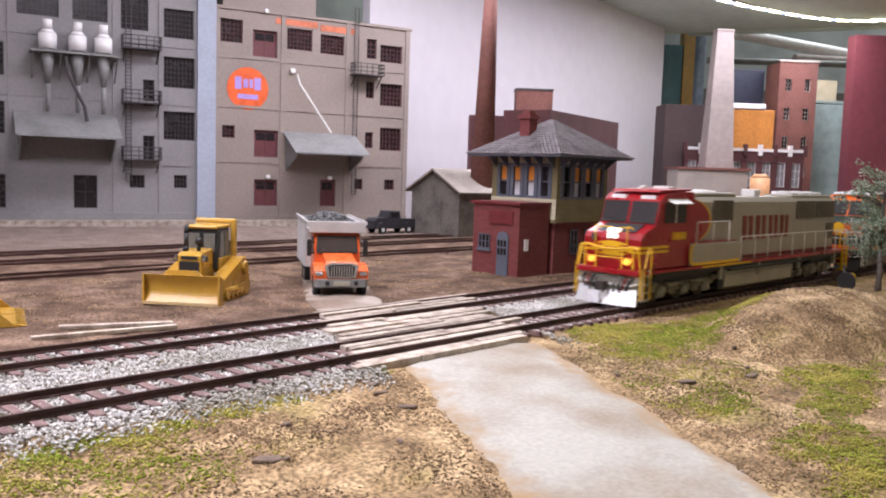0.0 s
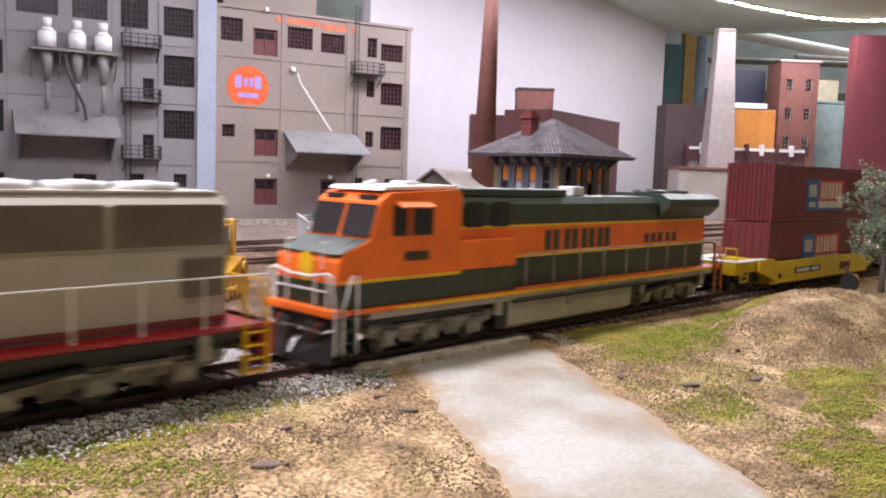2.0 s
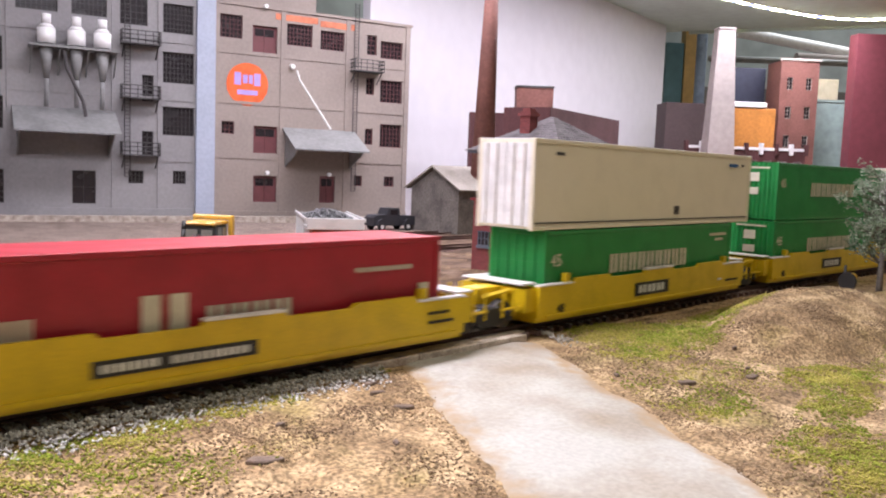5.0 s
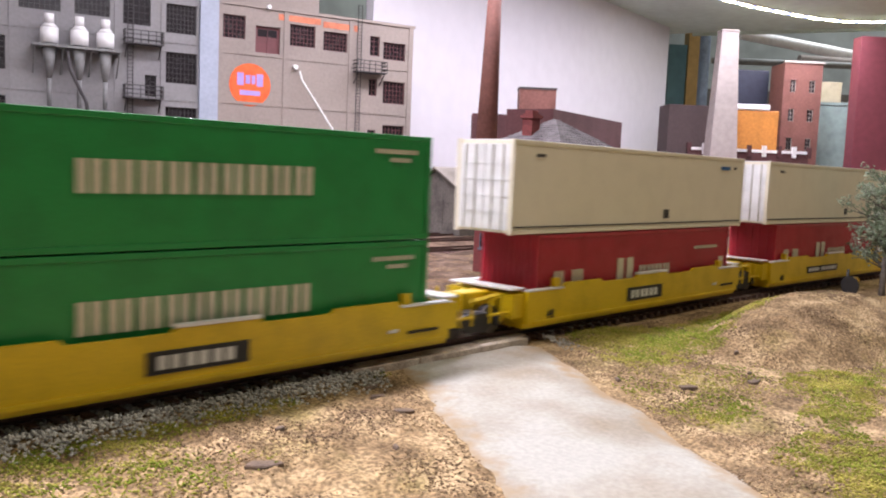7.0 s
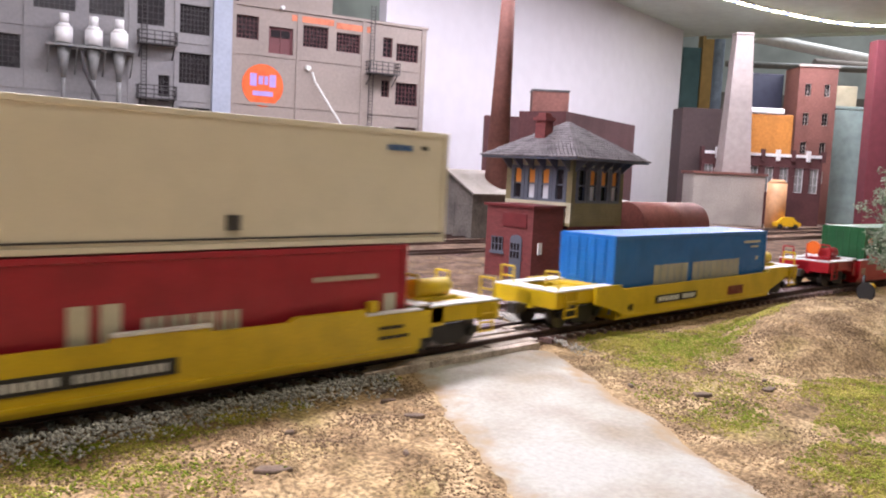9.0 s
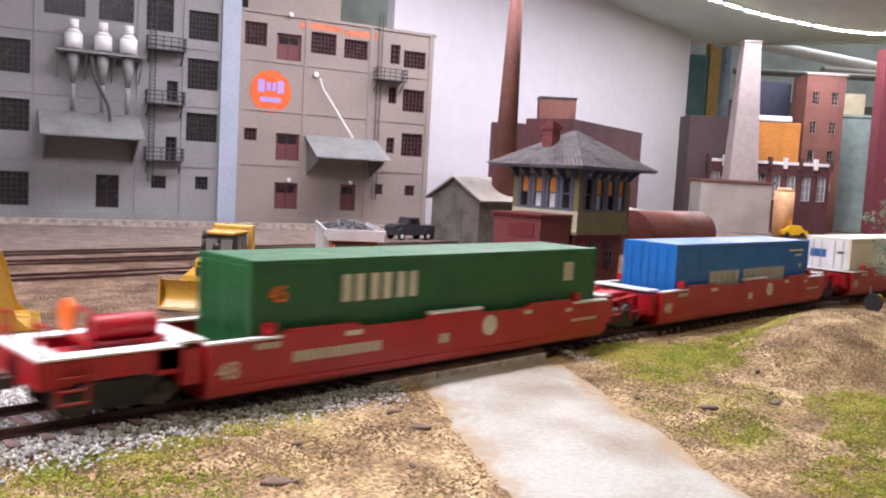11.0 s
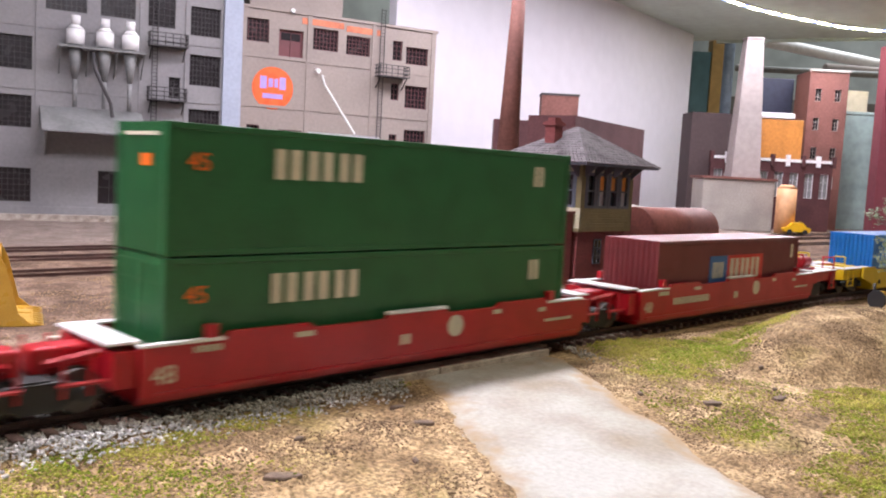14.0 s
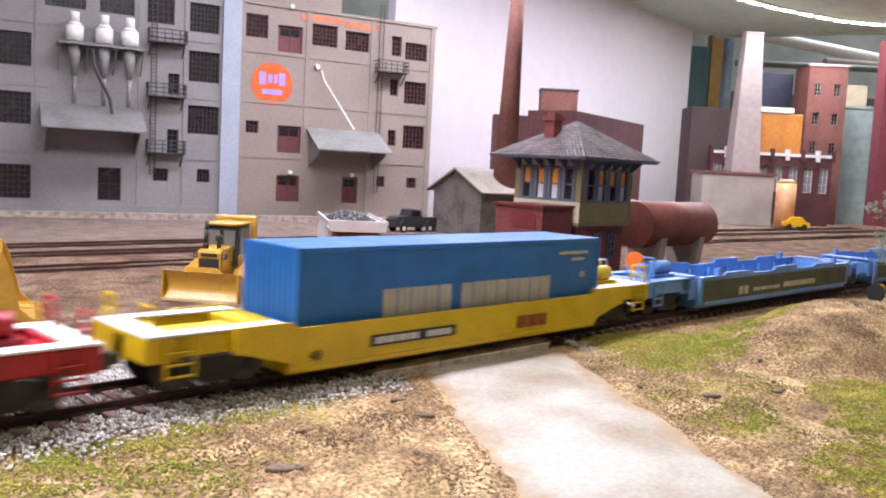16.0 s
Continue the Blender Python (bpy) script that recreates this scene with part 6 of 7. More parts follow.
RED = [(-85, -73, 6.4, 11, D_, "48"), (12, 24, 8.2, 15.2, D_, "disc"), (-6, -1, 8, 11, D_, [1]), (60, 64, 13, 14.4, D_, [4]), (64, 80, 9, 10, D_, [7]), (-44, -38, 14, 15.4, D_, None),
       (36, 40, 14, 15.4, D_, None), (-74, -66, 13.2, 14.8, D_, [4])]
REDL = RED + [(-62, -30, 8.5, 11.5, D_, [9])]
YL = "yellow double-stack well car on black bogies"
RL = "bright red double-stack well car with white caps"

well_unit(987, M_WELLYEL, "short", "yellow single well car with end platforms", SHORT, "end", "end")
container(987, 143.5, Z0, M_MAROON, "maroon container with a blue and red panel", marks_tal(71))
container(988, 143.5, Z0 + 33.2, M_MAROON, "maroon upper container with a blue and red panel", marks_tal(71), doors=False)
well_unit(1239, M_WELLYEL, "long", YL, LONGPLATE, "end", "joint")
container(1237, 161, Z0, M_KRED, "crimson container with pale lettering bars", marks_k(80), doors=False)
well_unit(1456, M_WELLYEL, "long", YL, PLATE, "joint", "joint")
container(1456, 160, Z0, M_EGREEN, "bright green container with pale lettering bars", marks_ever(80))
container(1461, 188, Z0 + 33.2, M_SHADEWHITE, "long white smooth-sided container with sides in a warm shaded tint", marks_white(94), 35.0, True, roof=M_WHITE)
well_unit(1670, M_WELLYEL, "long", YL, PLATE, "joint", "joint")
container(1670, 160, Z0, M_EGREEN, "bright green lower container with pale lettering bars", marks_ever(80), doors=False, ends=((-3, 4, 22, 27, D_), (-3, 4, 14.5, 18.5, D_), (-9, 9, 29.3, 30.3, D_)))
container(1670, 160, Z0 + 33.2, M_EGREEN, "bright green upper container with pale lettering bars", marks_ever(80), doors=False, ends=((-3, 4, 22, 27, D_), (-3, 4, 14.5, 18.5, D_), (-9, 9, 29.3, 30.3, D_)))
well_unit(1887, M_WELLYEL, "long", YL, PLATE, "joint", "joint")
container(1889, 160, Z0, M_KRED, "crimson container under a long white one", marks_k(80), doors=False)
container(1887, 190, Z0 + 33.2, M_SHADEWHITE, "long white smooth-sided container with sides in a warm shaded tint", marks_white(95), 35.0, True, roof=M_WHITE)
well_unit(2104, M_WELLYEL, "long", YL, LONGPLATE, "joint", "end")
container(2108, 160, Z0, M_KRED, "crimson container with lock rods", marks_k(80))
container(2109, 190, Z0 + 33.2, M_SHADEWHITE, "long white smooth-sided container with sides in a warm shaded tint", marks_white(95), 35.0, True, roof=M_WHITE)
well_unit(2377, M_WELLYEL, "short", "yellow single well car with end platforms", SHORT, "end", "end")
container(2377, 144, Z0, M_BLUE, "blue container with pale lettering bars", marks_lloyd(72))
well_unit(2661, M_WELLRED, "long", RL, REDL, "end", "joint")
container(2666, 157, Z0, M_MGREEN, "deep green container with pale lettering bars", marks_mol(78))
well_unit(2879, M_WELLRED, "long", RL, RED, "joint", "joint")
container(2880, 144, Z0, M_BLUE, "blue container with pale lettering bars", marks_lloyd(72))
well_unit(3096, M_WELLRED, "long", RL, RED, "joint", "joint")
container(3098, 171, Z0, M_SHADEWHITE, "white container with a blue emblem, sides in a warm shaded tint", marks_csx(85), smooth_side=True, roof=M_WHITE, ends=((1, 11, 20, 25, M_DECALBLUE), (-10, -6, 23, 24.5, M_IRON)))
well_unit(3313, M_WELLRED, "long", RL, RED, "joint", "joint")
container(3312, 159, Z0, M_MGREEN, "deep green lower container with pale lettering bars", marks_mol(79))
container(3312, 159, Z0 + 33.2, M_MGREEN, "deep green upper container with pale lettering bars", marks_mol(79), doors=False, ends=((-6, -1, 22, 25, M_ORANGE), (-10, 9, 29.5, 30.4, D_)))
well_unit(3530, M_WELLRED, "long", RL, REDL, "joint", "end")
container(3532, 144, Z0, M_MAROON, "maroon container with a blue and red panel", marks_tal(72), doors=False)
well_unit(3780, M_WELLYEL, "short", "yellow single well car with end platforms", SHORT, "end", "end")
container(3784, 144, Z0, M_BLUE, "blue container with a plain ribbed end", marks_lloyd(72), doors=False)
# A dark olive plate covers the near side, with pale bars on it.
DARKSIDE = [(-84, 84, 3.6, 14.5, M_DARKOLIVE, None), (-50, -38, 6, 10, D_, [1]), (-34, -4, 6.8, 8.6, D_, [4]), (0, 40, 6.8, 9.6, D_, [8])]
well_unit(4022, M_WELLBLUE, "long", "empty light blue well car with dark olive near side", DARKSIDE, "end", "joint", cap=M_WELLBLUE)
well_unit(4239, M_WELLBLUE, "long", "empty light blue well car with dark olive near side", DARKSIDE, "joint", "end", cap=M_WELLBLUE)


# ---- locomotives ----
def loco_bogie(root, x):
    bm = bm_new()
    for s in (-1, 1):
        y0, y1 = s * 10.4, s * 12.4
        prism(bm, [(x - 33, 6.5), (x - 26, 5.2), (x - 15, 5.2), (x - 11, 3.4), (x - 5, 5.2), (x + 5, 5.2), (x + 11, 3.4), (x + 15, 5.2), (x + 26, 5.2), (x + 33, 6.5),
                   (x + 33, 9), (x + 20, 10), (x - 20, 10), (x - 33, 9)], y0, y1)
        for a in (x - 22, x, x + 22):
            bbox(bm, a - 3.4, a + 3.4, min(y1, y1 + s * 1.6), max(y1, y1 + s * 1.6), 2.8, 8.4, 0.5)
            cyl(bm, (a, y1 + s * 1.5, 5.6), (a, y1 + s * 2.4, 5.6), 1.9, 1.7, 14)
        for a in (x - 11, x + 11):
            for k in (-2.2, 0, 2.2):
                cyl(bm, (a + k, y1 + s * 0.7, 3.6), (a + k, y1 + s * 0.7, 9.4), 0.85, 0.85, 8)
            bar(bm, (a - 7, y1 + s * 1.6, 8.8), (a + 7, y1 + s * 1.6, 8.8), 1.1)
        for a in (x - 30, x + 30):
            cyl(bm, (a - 3, y1 + s * 0.6, 9.2), (a + 3, y1 + s * 0.6, 9.2), 1.4, 1.4, 10)
    b = part("loco_bogie", bm, M_TRUCK, root, "grey three-axle bogie frame")
    for a in (x - 22, x, x + 22):
        wheelset(b, a, 5.7)


def handrail(root, pts, posts, material, y, deck):
    bm = bm_new()
    rail_run(bm, pts, 0.28)
    for x, top in posts:
        bar(bm, (x, y, deck), (x, y, top), 0.3)
    part("handrail", bm, material, root)


def end_steps(root, x, s, material, back):
    """Ladder steps at a corner of the engine, both sides."""
    for side in (-1, 1):
        bm = bm_new()
        y0 = side * 17.6
        for k in range(4):
            box(bm, min(x, x + 7 * s), max(x, x + 7 * s), min(y0, y0 - side * 4), max(y0, y0 - side * 4), 3 + k * 3.6, 3.6 + k * 3.6)
        for a in (x, x + 7 * s):
            box(bm, a - 0.4, a + 0.4, min(y0, y0 - side * 0.8), max(y0, y0 - side * 0.8), 3, 17)
        st = part("steps", bm, back, root)
        bm = bm_new()
        for a in (x, x + 7 * s):
            rail_run(bm, [(a, y0 + side * 0.3, 4), (a, y0 + side * 0.3, 18), (a - 4 * s if a != x else a, y0 + side * 0.3, 27)], 0.4)
        part("grab_rail", bm, material, st)


def locomotive(u, label, scheme):
    root = running(thing("diesel_locomotive", label, "locomotive", "locomotives"), u)
    warm = scheme == "red"
    HOOD, CAB = (M_SILVER, M_RED) if warm else (M_DGREEN, M_ORANGE)
    RAILC = M_PIPE if warm else M_TRUCK
    back = -73 if warm else -64
    # frame, deck, tank
    bm = bm_new()
    bbox(bm, -124, 131, -17.2, 17.2, 14.9, 16.4, 0.4)
    part("deck_frame", bm, M_RED if warm else M_ORANGE, root, "coloured deck edge")
    bm = bm_new()
    box(bm, -118, 126, -13, 13, 9.5, 13.2)
    part("underframe", bm, M_BLACK, root)
    # The red engine's sill is coloured black for the shadow below its deck.
    bm = bm_new()
    box(bm, -112, 124, -16.6, 16.6, 12.9, 14.8)
    part("side_sill", bm, M_BLACK if warm else M_TANK, root, "sill under the walkway, blackened as in shadow" if warm else "grey sill under the walkway")
    for s in (-1, 1):
        bm = bm_new()
        box(bm, -66 if warm else -98, -12 if warm else 118, min(s * 17.2, s * 17.5), max(s * 17.2, s * 17.5), 15.2, 16.2)
        part("frame_stripe", bm, M_YEL, root, "thin yellow stripe")
        for x in (-46, -2, 52, 108):
            bm = bm_new()
            box(bm, x, x + 3.2, min(s * 15.4, s * 17.0), max(s * 15.4, s * 17.0), 8.2, 14.8)
            part("sill_bracket", bm, M_TRUCK, root)
    bm = bm_new()
    prism(bm, [(-15.5, 12.5), (-16, 10), (-15.5, 3.5), (-12, 1.6), (12, 1.6), (15.5, 3.5), (16, 10), (15.5, 12.5)], -38, 46, "x")
    part("fuel_tank", bm, M_TANK, root, "long grey fuel tank")
    bm = bm_new()
    box(bm, -44, -38.2, -15, -9, 3, 12.5)
    box(bm, 46.2, 50, -15, -9, 4, 12.5)
    for s in (-1, 1):
        bar(bm, (-36, s * 16.4, 12.6), (58, s * 16.4, 12.6), 1.0)
        cyl(bm, (54, s * 14, 8), (80, s * 14, 10), 1.3, 1.3, 8)
    part("air_piping", bm, M_BLACK, root)
    loco_bogie(root, -76)
    loco_bogie(root, 84)
    # engine hood
    bm = bm_new()
    hh = 11.2
    prism(bm, [(-hh, 16.4), (hh, 16.4), (hh, 47.5), (hh - 2.4, 50.2), (-hh + 2.4, 50.2), (-hh, 47.5)], back + 0.5, 119, "x")
    hood = part("engine_hood", bm, HOOD, root)
    for i in range(14):
        x = -36 + i * 10.2
        for s in (-1, 1):
            bm = bm_new()
            box(bm, x, x + 9.9, min(s * hh, s * (hh + 0.12)), max(s * hh, s * (hh + 0.12)), 18.8, 26.6 if not warm else 36.5)
            part("hood_door", bm, HOOD, hood)
    # cab and nose
    bm = bm_new()
    prism(bm, [(-127, 17), (-127, 30.5), (-124.5, 33.0), (-111, 37.0), (-106, 48.5), (-100, 51.5), (back - 2, 52.6), (back, 51), (back, 17)], -15.2, 15.2)
    cabm = part("cab", bm, CAB, root)
    bm = bm_new()
    prism(bm, [(-103, 52.1), (back, 52.9), (back, 54.0), (-101, 53.2)], -13, 13)
    part("cab_roof", bm, M_WHITE if not warm else CAB, cabm)
    bm = bm_new()
    for y0, y1 in ((-14.3, -1.0), (1.0, 14.3)):
        v = [bm.verts.new(p) for p in ((-110.5, y0, 38.0), (-110.5, y1, 38.0), (-106.4, y1, 47.4), (-106.4, y0, 47.4))]
        w = [bm.verts.new((q.co.x - 0.5, q.co.y, q.co.z + 0.25)) for q in v]
        bm.faces.new(w)
        for i in range(4):
            bm.faces.new((v[i], v[(i + 1) % 4], w[(i + 1) % 4], w[i]))
        part("windscreen", bm, M_CABGLASS, cabm, "dark windscreen pane")
        bm = bm_new()
        rail_run(bm, [(-111.1, y0, 38.0), (-111.1, y1, 38.0), (-107.0, y1, 47.5), (-107.0, y0, 47.5), (-111.1, y0, 38.0)], 0.28)
        part("windscreen_rim", bm, M_BLACK, cabm)
        bm = bm_new()
        rail_run(bm, [(-111.6, y0 * 0.9 + y1 * 0.1, 38.1), (-111.0, y0 * 0.3 + y1 * 0.7, 40.6)], 0.22)
        part("wiper", bm, M_BLACK, cabm)
        bm = bm_new()
    for s in (-1, 1):
        for a, b in ((-101, -91.5), (-90, -81)) if warm else ((-99, -89), (-87.6, -78)):
            box(bm, a, b, min(s * 15.2, s * 15.5), max(s * 15.2, s * 15.5), 38, 47.5)
            part("side_window", bm, M_CABGLASS, cabm, "dark side window")
            bm = bm_new()
    prism(bm, [(-123, 33.5), (-112, 36.8), (-112, 37.2), (-123, 33.9)], -10, 10)
    part("nose_top", bm, M_BLACK if warm else M_DGREEN, cabm, "matt anti-glare nose top")
    if warm:
        bm = bm_new()
        for y in (-9, 2):
            rail_run(bm, [(-123, y, 34.6), (-123, y, 35.6), (-123, y + 7, 35.6), (-123, y + 7, 34.6)], 0.3)
            part("nose_grab", bm, M_YEL, cabm, "yellow grab iron")
            bm = bm_new()
        bbox(bm, -128.0, -127, 8.4, 11.0, 29.0, 32.4, 0.2)
        part("nose_hatch", bm, M_IRON, cabm, "small dark nose hatch")
        bm = bm_new()
    bm = bm_new()
    for s in (-1, 1):
        prism(bm, [(s * 15.2, 48.6), (s * 18.5, 46.8), (s * 18.5, 47.3), (s * 15.2, 49.3)], -98, -80, "x")
        box(bm, -91.2, -90.4, min(s * 15.5, s * 15.8), max(s * 15.5, s * 15.8), 38, 47.5)
    part("sun_visor", bm, M_WHITE if warm else M_ORANGE, cabm)
    bm = bm_new()
    box(bm, -105.2, -103.2, -12, -4, 48.4, 50.6)
    box(bm, -105.2, -103.2, 4, 12, 48.4, 50.6)
    part("number_board", bm, M_WHITE if warm else M_BLACK, cabm, "small number board with plain face")
    if warm:
        bm = bm_new()
        for y in (-1.6, 1.6):
            cyl(bm, (-127.6, y, 31.6), (-125.5, y, 31.6), 1.15, 1.15, 14)
            cyl(bm, (-127.6, y, 34.2), (-122, y, 34.2), 1.15, 1.15, 14)
        part("headlight", bm, M_HEAD, cabm, "lit white headlights")
        bm = bm_new()
        for y in (-9.5, 9.5):
            cyl(bm, (-131, y, 20.5), (-127.2, y, 20.5), 1.4, 1.4, 14)
        part("ditch_light", bm, M_LAMP, root, "lit amber ditch lights")
        bm = bm_new()
        pts = [(11 * math.cos(k * math.pi / 12), 26 + 3.4 * math.sin(k * math.pi / 12)) for k in range(24)]
        prism(bm, pts, -127.6, -127, "x")
        emblem = part("nose_emblem", bm, M_YEL, cabm, "yellow oval nose emblem")
        for y0, y1, z0, z1 in ((-9, -4.6, 27.2, 27.8), (4.6, 9, 27.2, 27.8), (-9, -4.6, 24.2, 24.8), (4.6, 9, 24.2, 24.8), (-3.6, 3.6, 25.4, 26.6)):
            bm = bm_new()
            box(bm, -127.9, -127.6, y0, y1, z0, z1)
            part("emblem_bar", bm, M_RED, emblem)
        for s in (-1, 1):
            for z in (24.3, 26.4):
                bm = bm_new()
                box(bm, -126.9, -96, min(s * 15.2, s * 15.45), max(s * 15.2, s * 15.45), z, z + 1.2)
                part("nose_stripe", bm, M_YEL, cabm, "yellow stripe along the nose")
                bm = bm_new()
                box(bm, -127.4, -127, min(s * 10.4, s * 15.3), max(s * 10.4, s * 15.3), z, z + 1.2)
                part("nose_stripe", bm, M_YEL, cabm, "yellow stripe along the nose")
        # red sweep on the hood with its yellow border
        for r, material, d in ((1.0, M_RED, 0.45), (1.09, M_YEL, 0.3)):
            for s in (-1, 1):
                bm = bm_new()
                pts = [(-72, 49.0), (-72, 27)] + [(-72 + 22 * r * math.cos(a), 38 + 11 * min(r, 1.03) * math.sin(a)) for a in [-math.pi / 2 + k * math.pi / 14 for k in range(15)]]
                prism(bm, pts, s * hh, s * (hh + d))
                part("hood_sweep", bm, material, hood, "red sweep with yellow edge")
        for s in (-1, 1):
            bm = bm_new()
            bbox(bm, -76, -26, min(s * 11.3, s * 16.6), max(s * 11.3, s * 16.6), 16.5, 27.5, 0.8)
            cabinet = part("battery_box", bm, M_SILVER, root, "long silver equipment box")
            bm = bm_new()
            box(bm, -74, -25, min(s * 16.6, s * 16.85), max(s * 16.6, s * 16.85), 16.7, 18.2)
            prism(bm, [(x - 10, z) for x, z in ((-64, 18.2), (-64, 16.7), (-67.2, 18.5), (-68, 22), (-67.2, 25.8), (-64, 28), (-63, 27.6), (-65.6, 25.4), (-66.4, 22), (-65.6, 19))], s * 16.6, s * 16.85)
            part("box_trim", bm, M_YEL, cabinet)
            bm = bm_new()
            box(bm, -70, -28, min(s * 11.3, s * 16), max(s * 11.3, s * 16), 27.6, 28)
            part("box_lid", bm, M_RED, cabinet, "red lid")
        bm = bm_new()
        for x, n in ((-12, 4),):
            for k, wd in ((0, 12.5), (16.5, 12.5), (33, 12), (48.5, 11)):
                for c, e in ((0, 0.36), (0.62, 0.95)):
                    box(bm, x + k + wd * c, x + k + wd * e, -hh - 0.5, -hh, 27, 40)
                    part("lettering_bar", bm, M_DECALRED, hood, "tall dull red bar")
                    bm = bm_new()
        blocks(bm, -93, -80, 30, 33.5, -15.45, [4])
        part("cab_lettering", bm, M_YEL, cabm)
        bm = bm_new()
        for s in (-1, 1):
            box(bm, -10, 119, min(s * hh, s * (hh + 0.35)), max(s * hh, s * (hh + 0.35)), 17, 18.6)
        part("hood_stripe", bm, M_DECALRED, hood)
        grilles = [(-47, -25, 37.5, 48.5), (58, 86, 37.5, 48), (88, 118, 37.5, 48), (106, 118, 24, 34)]
    else:
        bm = bm_new()
        for s in (-1, 1):
            box(bm, -62, 119, min(s * hh, s * (hh + 0.4)), max(s * hh, s * (hh + 0.4)), 28.5, 39)
        band = part("orange_band", bm, M_ORANGE, hood, "broad orange band")
        for s in (-1, 1):
            for z in (27.6, 39):
                bm = bm_new()
                box(bm, -62, 119, min(s * hh, s * (hh + 0.45)), max(s * hh, s * (hh + 0.45)), z, z + 0.9)
                part("yellow_line", bm, M_YEL, hood, "thin yellow line")
            bm = bm_new()
            box(bm, -126, -64, min(s * 15.2, s * 15.5), max(s * 15.2, s * 15.5), 24.2, 25.2)
            part("yellow_line", bm, M_YEL, cabm, "thin yellow line")
            bm = bm_new()
            box(bm, -126.8, -64, min(s * 15.2, s * 15.42), max(s * 15.2, s * 15.42), 16.6, 24.1)
            part("green_band", bm, M_DGREEN, cabm, "dark green lower band")
        bm = bm_new()
        prism(bm, [(-127.4, 17), (-127.4, 24), (-127, 24), (-127, 17)], -15.2, 15.2)
        part("green_band", bm, M_DGREEN, cabm, "dark green lower band")
        bm = bm_new()
        prism(bm, [(-126.4, 32.4), (-110.6, 36.6), (-110.6, 37.2), (-126.8, 33)], -14.8, 14.8)
        part("nose_cover", bm, M_DGREEN, cabm, "dark green nose top")
        bm = bm_new()
        pts = [(3.6 * math.cos(k * math.pi / 10), 28.5 + 4.6 * math.sin(k * math.pi / 10)) for k in range(20)]
        prism(bm, pts, -127.9, -127.4, "x")
        part("nose_emblem", bm, M_YEL, cabm, "yellow round nose emblem")
        bm = bm_new()
        prism(bm, [(-hh - 0.1, 41), (-16.5, 46), (-16.5, 49.5), (-12, 51.8), (12, 51.8), (16.5, 49.5), (16.5, 46), (hh + 0.1, 41)], 74, 124, "x")
        part("radiator_housing", bm, M_DGREEN, hood, "overhanging dark green radiator housing")
        for s in (-1, 1):
            bm = bm_new()
            bbox(bm, -66, -34, min(s * 11.3, s * 15.4), max(s * 11.3, s * 15.4), 25.3, 35.5, 0.6)
            cab2 = part("equipment_cabinet", bm, M_ORANGE, root)
            bm = bm_new()
            box(bm, -66, -34, min(s * 11.3, s * 15.2), max(s * 11.3, s * 15.2), 16.5, 25.2)
            part("cabinet_base", bm, M_DGREEN, cab2)
        for x in (-12, 0.5, 12.5, 24.0):
            for k in (0, 5.4):
                bm = bm_new()
                box(bm, x + k, x + k + 3.6, -hh - 0.75, -hh - 0.4, 29.6, 37.6)
                part("lettering_bar", bm, M_DGREEN, hood, "dark green bar on the orange band")
        for x in (62, 68, 74, 81, 87):
            bm = bm_new()
            box(bm, x, x + 3.5, -hh - 0.75, -hh - 0.4, 30, 34)
            part("lettering_bar", bm, M_DGREEN, hood, "dark green bar on the orange band")
        bm = bm_new()
        blocks(bm, -92, -79, 30, 33, -15.45, [4])
        part("cab_lettering", bm, M_DGREEN, cabm)
        grilles = [(-58, -49, 39.5, 48.5), (-44, -35, 39.5, 48.5)]
    mesh_paint = mat("grille_mesh", (0.15, 0.125, 0.10), 0.6, fine=3000) if warm else M_BLACK
    for a, b, c, d in grilles:
        for s in (-1, 1):
            bm = bm_new()
            box(bm, a, b, min(s * (hh + 0.1), s * (hh + 0.6)), max(s * (hh + 0.1), s * (hh + 0.6)), c, d)
            gr = part("radiator_grille", bm, mesh_paint, hood, "dark louvred grille")
            bm = bm_new()
            n = int((d - c) / 0.9)
            for i in range(n):
                z = c + (d - c) * (i + 0.5) / n
                box(bm, a + 0.4, b - 0.4, min(s * (hh + 0.6), s * (hh + 0.75)), max(s * (hh + 0.6), s * (hh + 0.75)), z - 0.2, z + 0.2)
            part("louvre", bm, mesh_paint, gr)
    # roof gear
    # The red engine's fans are whitened, as a roof lit from above.
    ROOF = M_WHITE if warm else M_DGREEN
    bm = bm_new()
    bbox(bm, -60, -16, -8.5, 8.5, 50.2, 52.2, 0.6)
    if warm:
        bbox(bm, 56, 118, -9, 9, 50.2, 51.4, 0.5)
    else:
        bbox(bm, -58, 4, -9.5, 9.5, 50.2, 53.0, 0.6)
    part("roof_housing", bm, HOOD, hood)
    for x in ((-40, 66, 84, 102) if warm else (84, 106)):
        bm = bm_new()
        cyl(bm, (x, 0, 51.2), (x, 0, 53.2), 7.6, 7.6, 28)
        cyl(bm, (x, 0, 53.2), (x, 0, 53.6), 3, 3, 16)
        part("roof_fan", bm, ROOF, hood, "round roof fan")
    bm = bm_new()
    bbox(bm, 16, 24, -4, 4, 50.2, 54.2, 0.5)
    cyl(bm, (-92, 5, 53), (-86, 5, 54.6), 1.2, 0.8, 10)
    bbox(bm, -80, -73, -4, 4, 53.2, 55, 0.5)
    part("exhaust_stack", bm, M_PIPE, hood)
    # rails, steps, plow, couplers
    deck = 16.4
    for s in (-1, 1):
        y = s * 16.8
        x0 = -24 if warm else -30
        posts = [(x0 + (126 - x0) * i / 9, 29.5) for i in range(10)]
        handrail(root, [(x0, y, 29.5), (128, y, 29.5), (130, y, 24)], posts, RAILC, y, deck)
